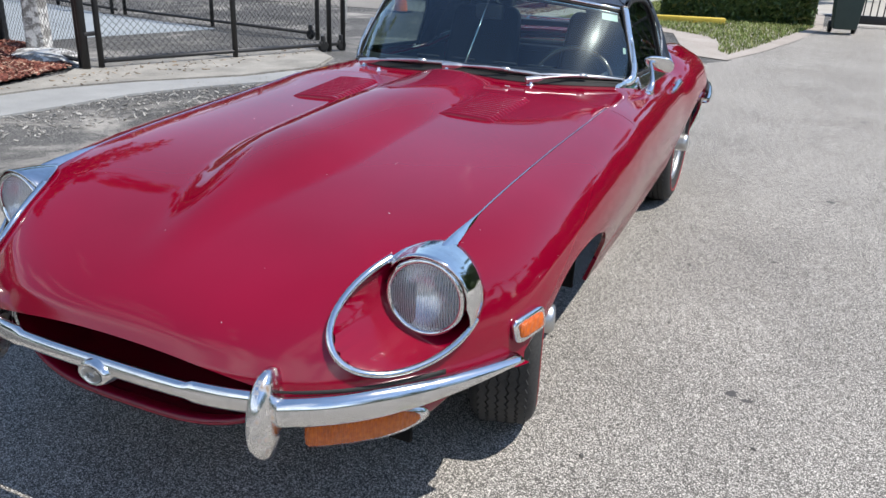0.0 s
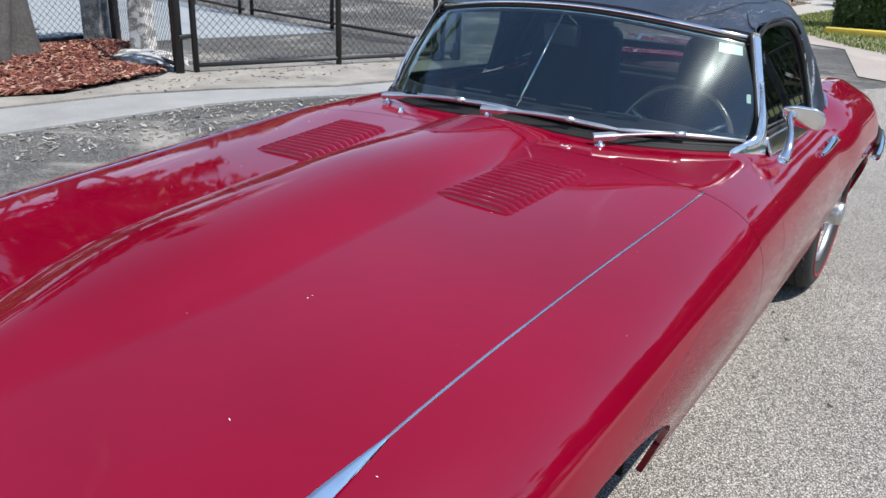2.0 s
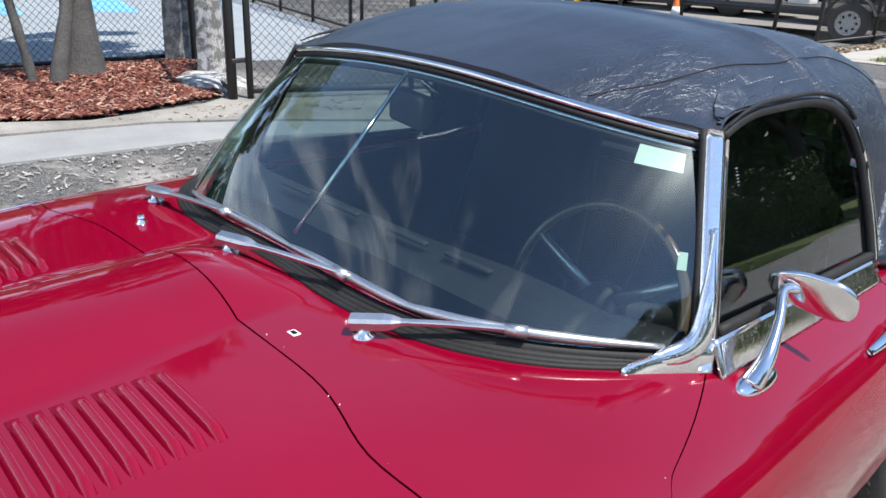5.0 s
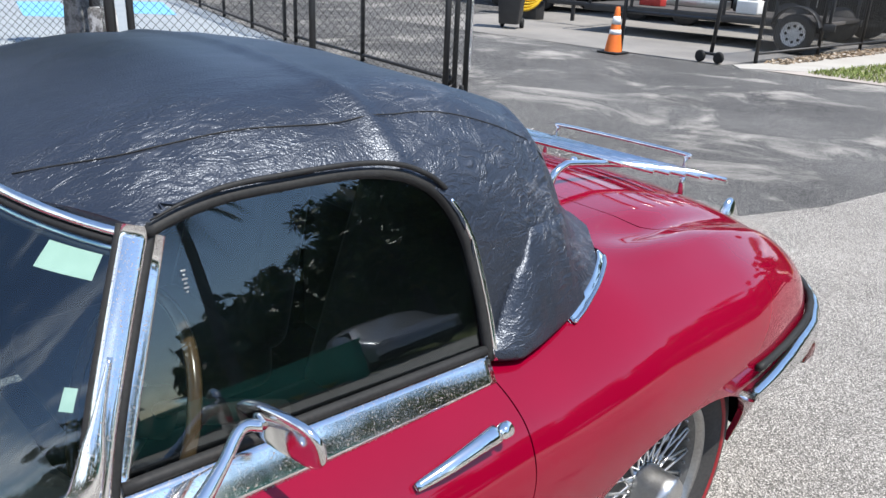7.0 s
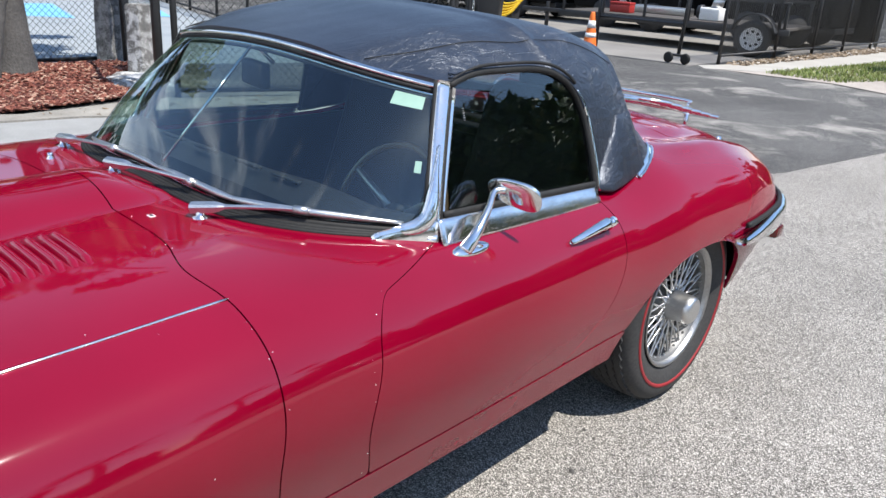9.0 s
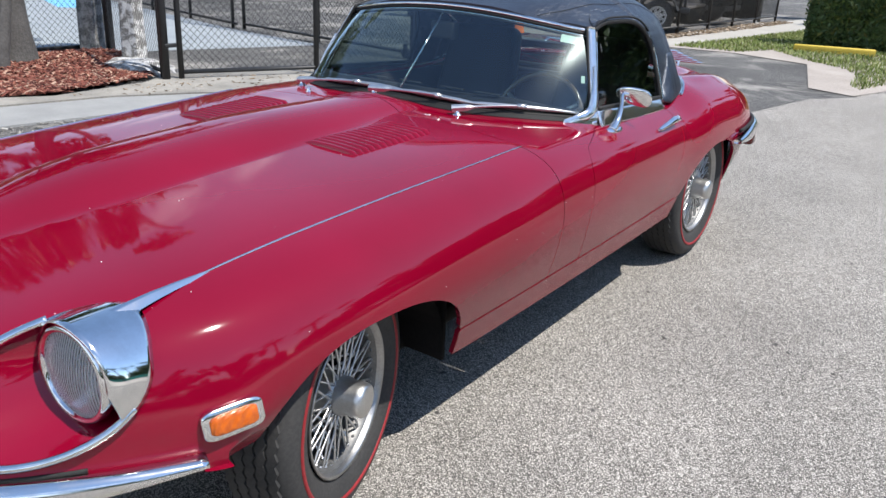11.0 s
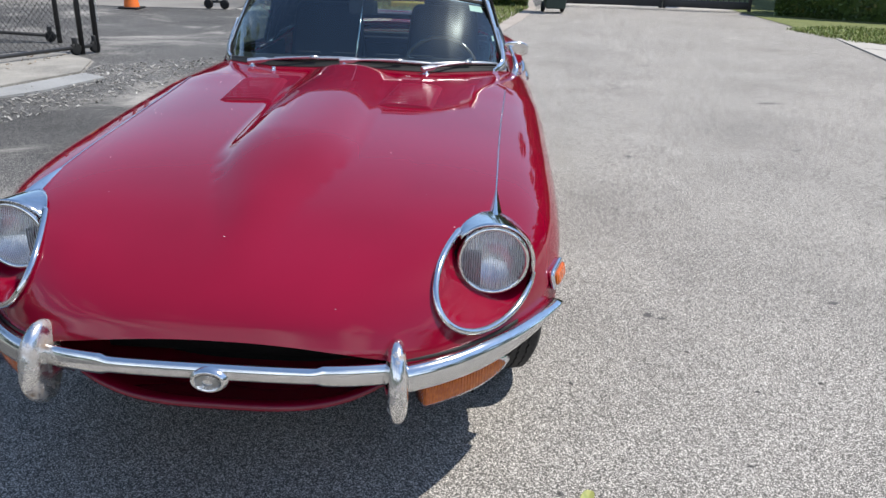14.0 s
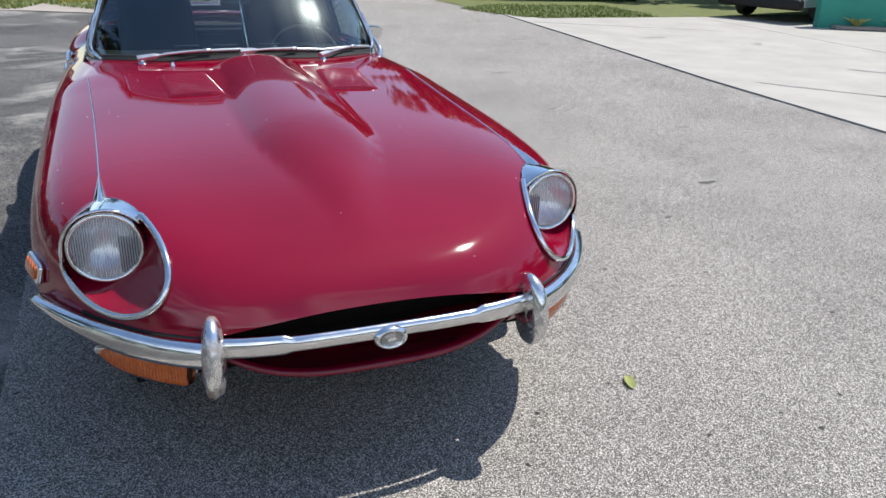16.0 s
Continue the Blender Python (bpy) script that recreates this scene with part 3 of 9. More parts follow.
flat("ground", [(-300, -300), (300, -300), (300, 300), (-300, 300)], -0.008, M_OLD_ASPHALT, "old dark grey asphalt with dusty pale patches", category="ground")
flat("pavement_1", [(-1.15, -40), (4.90, -40), (4.98, 0.0), (5.06, 1.5), (5.32, 4.2), (5.65, 6.45), (5.92, 8.4), (6.15, 10.2), (6.45, 12.0), (6.40, 16.3), (1.75, 16.3), (1.0, 12.9), (0.62, 10.6), (0.42, 8.9),
      (0.05, 8.3), (-0.3, 6.2), (-0.75, 5.0), (-1.0, 2.0)], -0.004, M_ASPHALT, "sun-bleached light grey asphalt with exposed stone", category="pavement")
flat("pavement_2", [(4.92, -40), (40, -40), (40, 10.3), (6.75, 10.5), (6.32, 11.4), (6.17, 10.2), (5.94, 8.4), (5.67, 6.45), (5.34, 4.2), (5.08, 1.5), (5.00, 0.0)], -0.04, M_CONCRETE,
     "pale concrete driveway slab with dark tyre scuffs", thick=0.048, category="pavement")


# ---- the car: body surface ----
car = thing("car", "crimson vintage sports car with raised black soft top on asphalt", "car")

V = np.array([-0.93, -0.90, -0.84, -0.72, -0.50, -0.20, 0.20, 0.60, 0.90, 1.30, 1.70, 2.00, 2.35, 2.70, 3.00, 3.20, 3.35, 3.44])
SHAPE = {
    "zt": [0.505, 0.553, 0.600, 0.655, 0.718, 0.762, 0.793, 0.815, 0.828, 0.845, 0.86, 0.87, 0.895, 0.885, 0.845, 0.785, 0.70, 0.585],
    "xc": [0.580, 0.595, 0.61, 0.625, 0.632, 0.637, 0.645, 0.660, 0.672, 0.678, 0.668, 0.655, 0.635, 0.625, 0.60, 0.555, 0.47, 0.38],
    "zc": [0.485, 0.535, 0.60, 0.668, 0.714, 0.741, 0.763, 0.783, 0.797, 0.795, 0.790, 0.794, 0.838, 0.83, 0.79, 0.735, 0.655, 0.56],
    "w": [0.815, 0.82, 0.823, 0.827, 0.835, 0.842, 0.845, 0.845, 0.84, 0.832, 0.82, 0.812, 0.822, 0.82, 0.79, 0.735, 0.64, 0.52],
    "zw": [0.46, 0.47, 0.48, 0.50, 0.53, 0.55, 0.57, 0.58, 0.58, 0.57, 0.56, 0.56, 0.58, 0.58, 0.56, 0.54, 0.50, 0.46],
    "zb": [0.38, 0.36, 0.345, 0.33, 0.32, 0.31, 0.305, 0.30, 0.30, 0.30, 0.30, 0.30, 0.30, 0.305, 0.325, 0.35, 0.38, 0.40],
    "xb": [0.76, 0.75, 0.745, 0.745, 0.75, 0.76, 0.765, 0.768, 0.768, 0.765, 0.76, 0.755, 0.755, 0.755, 0.715, 0.65, 0.55, 0.42],
}


def spline(x, y):
    """Natural cubic spline through (x, y); returns a function."""
    x, y = np.asarray(x, float), np.asarray(y, float)
    n, h = len(x), np.diff(x)
    a = np.eye(n)
    r = np.zeros(n)
    for i in range(1, n - 1):
        a[i, i - 1], a[i, i], a[i, i + 1] = h[i - 1], 2 * (h[i - 1] + h[i]), h[i]
        r[i] = 6 * ((y[i + 1] - y[i]) / h[i] - (y[i] - y[i - 1]) / h[i - 1])
    m = np.linalg.solve(a, r)

    def at(q):
        q = np.asarray(q, float)
        k = np.clip(np.searchsorted(x, q) - 1, 0, n - 2)
        t, hh = q - x[k], h[k]
        b = (y[k + 1] - y[k]) / hh - hh * (2 * m[k] + m[k + 1]) / 6
        return y[k] + b * t + m[k] / 2 * t * t + (m[k + 1] - m[k]) / (6 * hh) * t ** 3
    return at


def monotone(x, y):
    """Smooth interpolation with limited slopes, free of overshoot."""
    x, y = np.asarray(x, float), np.asarray(y, float)
    h, d = np.diff(x), np.diff(y) / np.diff(x)
    m = np.zeros(len(x))
    m[0], m[-1] = d[0], d[-1]
    for i in range(1, len(x) - 1):
        if d[i - 1] * d[i] > 0:
            w1, w2 = 2 * h[i] + h[i - 1], h[i] + 2 * h[i - 1]
            m[i] = (w1 + w2) / (w1 / d[i - 1] + w2 / d[i])

    def at(q):
        q = np.clip(np.asarray(q, float), x[0], x[-1])
        k = np.clip(np.searchsorted(x, q) - 1, 0, len(x) - 2)
        t, hh = (q - x[k]) / h[k], h[k]
        return ((2 * t ** 3 - 3 * t ** 2 + 1) * y[k] + (t ** 3 - 2 * t ** 2 + t) * hh * m[k]
                + (-2 * t ** 3 + 3 * t ** 2) * y[k + 1] + (t ** 3 - t ** 2) * hh * m[k + 1])
    return at


SH = {k: monotone(V, v) for k, v in SHAPE.items()}
BOW = monotone([-0.93, -0.80, -0.50, -0.10, 0.30, 3.5], [0.50, 0.42, 0.25, 0.08, 0.0, 0.0])
TAIL = monotone([-1.0, 2.6, 3.0, 3.44], [0.0, 0.0, 0.02, 0.08])
SPANS = (16, 12, 16, 14, 14, 12)


def bulge(x, v):
    """Height of the long power bulge on the bonnet."""
    hw = 0.085 + 0.112 * smoothstep(-0.78, -0.10, v) - 0.036 * smoothstep(0.20, 0.92, v)
    h = 0.056 * smoothstep(-0.84, -0.10, v) * (1 - smoothstep(0.88, 1.05, v)) * (1 - 0.30 * smoothstep(0.30, 0.86, v))
    u = np.clip(np.abs(x) / hw, 0, 1)
    soft = 1 - 0.96 * smoothstep(-0.66, -0.25, v)
    g = 1 - u ** 2.6
    return h * (g * (1 - soft) + (1 - u * u) ** 2 * soft)


def haunch(x, v):
    """Crest of the rear wing and the shallow trough between it and the boot lid."""
    along = smoothstep(2.38, 2.62, v) * (1 - smoothstep(3.02, 3.24, v))
    a = np.abs(x)
    return along * (0.010 * np.exp(-((a - 0.622) / 0.042) ** 2) - 0.017 * np.exp(-((a - 0.525) / 0.045) ** 2))


def section(v):
    """One half section of the body at station v: points from the crown to the sill."""
    p = {k: float(f(v)) for k, f in SH.items()}
    k = [(0.0, p["zt"]), (0.55 * p["xc"], p["zt"] - 0.24 * (p["zt"] - p["zc"])), (p["xc"], p["zc"]),
         (p["xc"] + (p["w"] - p["xc"]) * 0.73, p["zc"] - (p["zc"] - p["zw"]) * 0.29), (p["w"], p["zw"]),
         (p["w"] - (p["w"] - p["xb"]) * 0.45, p["zb"] + (p["zw"] - p["zb"]) * 0.45), (p["xb"], p["zb"])]
    k = np.array(k)
    # mirrored first point keeps the crown level across the centre line
    kk = np.vstack([[-k[1, 0], k[1, 1]], k])
    d = np.concatenate([[0], np.cumsum(np.linalg.norm(np.diff(kk, axis=0), axis=1))])
    fx, fz = spline(d, kk[:, 0]), spline(d, kk[:, 1])
    q = [d[1]]
    for i, n in enumerate(SPANS):
        q += list(d[i + 1] + (d[i + 2] - d[i + 1]) * np.arange(1, n + 1) / n)
    q = np.array(q)
    x, z = fx(q), fz(q)
    x[0] = 0.0
    z = z + bulge(x, v) + haunch(x, v)
    u = np.clip(np.abs(x) / p["w"], 0, 1)
    y = v + float(BOW(v)) * u ** 3.7 - float(TAIL(v)) * u ** 2.5
    return np.column_stack([x, y, z])


def grid_normals(g):
    du = np.gradient(g, axis=0)
    dv = np.gradient(g, axis=1)
    n = np.cross(dv, du)
    n /= np.maximum(np.linalg.norm(n, axis=2, keepdims=True), 1e-9)
    return n


stations = np.concatenate([np.linspace(-0.93, -0.80, 26), np.linspace(-0.79, 0.9, 150), np.linspace(0.912, 3.2, 170), np.linspace(3.21, 3.44, 24)])
half = np.array([section(v) for v in stations])
# the nose rolls under its front edge, down to the valance
rim0, roll = half[0], []
for k in range(14, 0, -1):
    t = k / 14
    r = rim0.copy()
    r[:, 2] -= 0.13 * t * np.clip((rim0[:, 2] - 0.36) / 0.10, 0, 1)
    r[:, 1] += 0.05 * t * t - 0.012 * math.sin(math.pi * t)
    roll.append(r)
half = np.concatenate([np.array(roll), half])
ROLL = len(roll)
stations = np.concatenate([np.linspace(-0.944, -0.931, ROLL), stations])
BODY = np.concatenate([half[:, :0:-1] * np.array([-1, 1, 1]), half], axis=1)
NCOL = BODY.shape[1]
MID = NCOL // 2
SEAM = MID + SPANS[0] + SPANS[1]
BODY_N = grid_normals(BODY)
if BODY_N[100, MID, 2] < 0:
    BODY_N = -BODY_N


def body_at(v, col):
    """Point and normal of the body at station v (nearest) and a column of the grid."""
    i = int(np.argmin(np.abs(stations - v)))
    return Vector(BODY[i, col]), Vector(BODY_N[i, col])


def body_near(x, y):
    """Point and normal of the upper body surface above (x, y)."""
    d = (BODY[:, :, 0] - x) ** 2 + (BODY[:, :, 1] - y) ** 2 + np.where(BODY_N[:, :, 2] < 0.1, 9.0, 0.0)
    i, j = np.unravel_index(np.argmin(d), d.shape)
    n = Vector(BODY_N[i, j])
    p = Vector(BODY[i, j])
    p.z -= (n.x * (x - p.x) + n.y * (y - p.y)) / max(n.z, 0.2)
    return Vector((x, y, p.z)), n


def side_near(y, z, sign=1):
    """Point and normal of the flank at (y, z)."""
    d = (BODY[:, :, 1] - y) ** 2 + (BODY[:, :, 2] - z) ** 2 + np.where(BODY[:, :, 0] * sign < 0.4, 9.0, 0.0)
    i, j = np.unravel_index(np.argmin(d), d.shape)
    return Vector((BODY[i, j, 0], y, z)), Vector(BODY_N[i, j])


def clip_grid(grid, normals, field):
    """Polygons of the grid where field > 0, cut along field = 0: vertices, normals, faces, rim edges."""
    nr, nc = field.shape
    idx = np.arange(nr * nc).reshape(nr, nc)
    P, N, F = grid.reshape(-1, 3), normals.reshape(-1, 3), field.reshape(-1)
    quads = np.stack([idx[:-1, :-1], idx[:-1, 1:], idx[1:, 1:], idx[1:, :-1]], -1).reshape(-1, 4)
    pos = F[quads] > 0
    whole = quads[pos.all(1)]
    some = quads[pos.any(1) & ~pos.all(1)]
    verts, nors, made, faces = [], [], {}, []

    def vid(key, p, n):
        if key not in made:
            made[key] = len(verts)
            verts.append(p)
            nors.append(n)
        return made[key]

    for q in whole.tolist():
        faces.append([vid(i, P[i], N[i]) for i in q])
    for q in some.tolist():
        poly = []
        for a, b in zip(q, q[1:] + q[:1]):
            if F[a] > 0:
                poly.append(vid(a, P[a], N[a]))
            if (F[a] > 0) != (F[b] > 0):
                lo, hi = min(a, b), max(a, b)
                t = F[lo] / (F[lo] - F[hi])
                poly.append(vid((lo, hi), P[lo] + (P[hi] - P[lo]) * t, N[lo] + (N[hi] - N[lo]) * t))
        if len(poly) >= 3:
            faces.append(poly)
    count = {}
    for f in faces:
        for a, b in zip(f, f[1:] + f[:1]):
            count[(a, b)] = 1
    rim = [e for e in count if (e[1], e[0]) not in count]
    return verts, nors, faces, rim


def panel(name, field, mat, parent, label="", depth=0.014, grid=None, normals=None):
    """A pressed panel cut from the body, with its edges turned in by depth."""
    g = BODY if grid is None else grid
    gn = BODY_N if normals is None else normals
    v, n, f, rim = clip_grid(g, gn, field)
    fn = np.cross(np.array(v[f[0][1]]) - v[f[0][0]], np.array(v[f[0][2]]) - v[f[0][0]])
    flip = np.dot(fn, n[f[0][0]]) < 0
    low, base = {}, len(v)
    for a, b in rim:
        for i in (a, b):
            if i not in low:
                low[i] = (len(v), len(v) + 1)
                side = n[i] / np.linalg.norm(n[i])
                v += [v[i] + 0.0 * side, v[i] - side * depth]
                n += [side, side]
    for a, b in rim:
        (a0, a1), (b0, b1) = low[a], low[b]
        f.append([b0, a0, a1, b1])
        d = np.cross(np.array(v[b]) - v[a], n[a])
        d = d / max(np.linalg.norm(d), 1e-9) * (-1 if flip else 1)
        for i in (a0, a1, b0, b1):
            n[i] = d
    if flip:
        f = [q[::-1] for q in f]
    return pmesh(name, v, f, mat, parent, label, normals=n)


BX, BY, BZ = BODY[:, :, 0], BODY[:, :, 1], BODY[:, :, 2]
AX = np.abs(BX)
GAP = 0.0015


def bonnet_end(x, z):
    inner = 0.868 - 0.045 * np.exp(-((x - 0.56) / 0.12) ** 2)
    outer = 0.823 + 0.013 * smoothstep(0.56, 0.70, x) - 0.012 * np.exp(-((z - 0.53) / 0.08) ** 2)
    return np.where(x < 0.56, inner, outer)


def arch(y, z, yc, zc, ry, rz, p):
    return (np.abs((y - yc) / ry) ** p + np.abs((z - zc) / rz) ** p) ** (1 / p) - 1


front_arch = np.where(AX > 0.5, arch(BY, BZ, -0.004, 0.245, 0.379, 0.334, 2.5), 1.0) * 0.3
rear_arch = np.where(AX > 0.5, arch(BY, BZ, 2.415, 0.20, 0.40, 0.385, 2.3), 1.0) * 0.35
flank = AX > 0.5
sill_line = np.where(flank, (BZ - 0.396) * 0.6, 1.0)
end = bonnet_end(AX, BZ) - BY

# headlamp opening in the wing: an egg leaning inwards at its foot
LAMP_X, LAMP_Z = 0.612, 0.598


def lamp_field(x, z):
    a = radians(16)
    dx, dz = np.abs(x) - LAMP_X, z - LAMP_Z
    u = dx * math.cos(a) - dz * math.sin(a)
    w = dx * math.sin(a) + dz * math.cos(a)
    return np.sqrt((u / 0.122) ** 2 + (w / 0.102) ** 2) - 1


def mouth_top(x):
    return 0.516 - 0.038 * (np.abs(x) / 0.39) ** 2.5


lamp_hole = np.where((BY < -0.30) & (AX > 0.3), lamp_field(BX, BZ), 5.0) * 0.12
mouth = np.maximum(BZ - mouth_top(BX), AX - 0.405 + 0.02 * smoothstep(0.47, 0.38, BZ))
mouth = np.where((BY < -0.6) & (AX < 0.7), mouth, 1.0)
f_bonnet = np.minimum.reduce([end - GAP, front_arch, lamp_hole, mouth, np.where(BY > 0.2, sill_line - GAP, 1.0), np.where(BY < 0.2, BZ - 0.335 - 0.085 * smoothstep(0.64, 0.74, AX), 1.0)])
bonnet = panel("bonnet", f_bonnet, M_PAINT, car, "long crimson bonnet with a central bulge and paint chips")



def screen_y(x):
    """Foot of the windscreen, in plan."""
    return 1.034 + 0.286 * (np.abs(x) / 0.655) ** 4.4


cockpit = np.maximum.reduce([AX - (0.632 - 0.05 * smoothstep(2.0, 2.4, BY)), screen_y(BX) + 0.035 - BY, BY - 2.42])
door_front = 1.068 - 0.038 * np.exp(-((BZ - 0.53) / 0.12) ** 2)
door_rear = monotone([0.2, 0.40, 0.435, 0.52, 0.60, 0.67, 0.74, 0.90], [1.70, 1.73, 1.78, 1.888, 1.935, 1.957, 1.962, 1.955])(BZ)
door_top = np.where(AX < 0.90, ((0.752 + (BY - 1.06) * 0.155) - BZ) * 2.0, 1.0)
door_top = np.where(BY > 1.345, 1.0, door_top)
# the upper front corner of the door is rounded
fa, fb = BY - door_front, door_top * 0.5
corner = np.where((fa < 0.07) & (fb < 0.07), 0.07 - np.hypot(np.maximum(0.07 - fa, 0), np.maximum(0.07 - fb, 0)), np.minimum(fa, fb))
# the upper shut line is tighter, as the skin lies nearly flat there
door_gap = GAP * np.where(BY < 1.40, 0.3 + 0.7 * smoothstep(-0.03, 0.03, fb - fa), 1.0)
f_door = np.minimum.reduce([np.where(flank, 1.0, -1.0), corner, door_rear - BY, sill_line, AX - 0.645])
for s in (1, -1):
    side = np.where(BX * s > 0, 1.0, -1.0)
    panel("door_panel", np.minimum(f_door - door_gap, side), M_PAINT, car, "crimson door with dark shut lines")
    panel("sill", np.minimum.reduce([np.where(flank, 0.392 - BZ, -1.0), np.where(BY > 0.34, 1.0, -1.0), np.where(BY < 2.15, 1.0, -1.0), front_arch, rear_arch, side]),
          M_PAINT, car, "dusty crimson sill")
lid = 1 - (np.abs(BX / 0.556) ** 6 + np.abs((BY - 3.06) / 0.475) ** 6) ** (1 / 6)
f_lid = np.minimum(lid * 0.5, BZ - 0.6)
f_rear = np.minimum.reduce([-end - GAP, rear_arch, np.where(BY < 2.15, sill_line - GAP, 1.0), cockpit, -f_door - door_gap, -f_lid - GAP])
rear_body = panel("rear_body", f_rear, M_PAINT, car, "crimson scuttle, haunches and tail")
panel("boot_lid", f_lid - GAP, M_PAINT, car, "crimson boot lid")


# pale chips along the bonnet and door shut lines, and a few on the bonnet
chip_rnd = random.Random(77)
verts, faces = [], []


def chip_at(p, n, size):
    a = Vector((n.y, -n.x, 0.2)).normalized()
    b = n.cross(a).normalized()
    base, sides = len(verts), chip_rnd.choice((4, 5, 6))
    turn = chip_rnd.uniform(0, 6.28)
    for k in range(sides):
        q = turn + 2 * math.pi * k / sides
        r = size * chip_rnd.uniform(0.5, 1.2)
        verts.append(p + n * 0.0009 + a * (r * math.cos(q)) + b * (r * 0.6 * math.sin(q)))
    verts.append(p + n * 0.0012)
    for k in range(sides):
        faces.append((base + k, base + (k + 1) % sides, base + sides))


for field, side in ((end, 1), (f_door, -1)):
    for j in range(MID + 6, NCOL - 2):
        cross = np.nonzero(np.diff(np.sign(field[:, j])))[0]
        for i in cross:
            if chip_rnd.random() < 0.22 and BODY[i, j, 2] > 0.34 and BODY[i, j, 1] < 1.3:
                i2 = min(max(int(i) + side * chip_rnd.choice((0, 1)), 0), len(stations) - 1)
                chip_at(Vector(BODY[i2, j]), Vector(BODY_N[i2, j]), chip_rnd.uniform(0.0007, 0.0022))
for k in range(46):
    i, j = chip_rnd.randrange(ROLL + 12, 180), chip_rnd.randrange(MID - 40, NCOL - 26)
    chip_at(Vector(BODY[i, j]), Vector(BODY_N[i, j]), chip_rnd.uniform(0.0008, 0.0022))
tagged(pmesh("paint_chips", verts, faces, M_WHITE, car, "pale chips in the paint"), "pale chips in the paint", kind="stuff")


# ---- the car: lamps, bumpers and trim ----
FRONT = (BODY[:, :, 1] < -0.30) & (np.abs(BODY[:, :, 0]) > 0.2)


def front_near(x, z):
    """Point and normal of the nose where it is met from the front at (x, z)."""
    d = (BODY[:, :, 0] - x) ** 2 + (BODY[:, :, 2] - z) ** 2 + np.where(FRONT, 0.0, 9.0)
    i, j = np.unravel_index(np.argmin(d), d.shape)
    p, n = BODY[i, j], BODY_N[i, j]
    y = p[1] - (n[0] * (x - p[0]) + n[2] * (z - p[2])) / min(n[1], -0.25)
    return Vector((x, y, z)), Vector(n)


def egg_point(ang, r, s):
    """Point on the lamp egg at an angle from its top, going outwards."""
    a = radians(16)
    u, w = 0.122 * r * math.sin(ang), 0.102 * r * math.cos(ang)
    x = LAMP_X + u * math.cos(a) + w * math.sin(a)
    z = LAMP_Z - u * math.sin(a) + w * math.cos(a)
    return s * x, z


LENS_C = Vector((0.630, -0.604, 0.620))


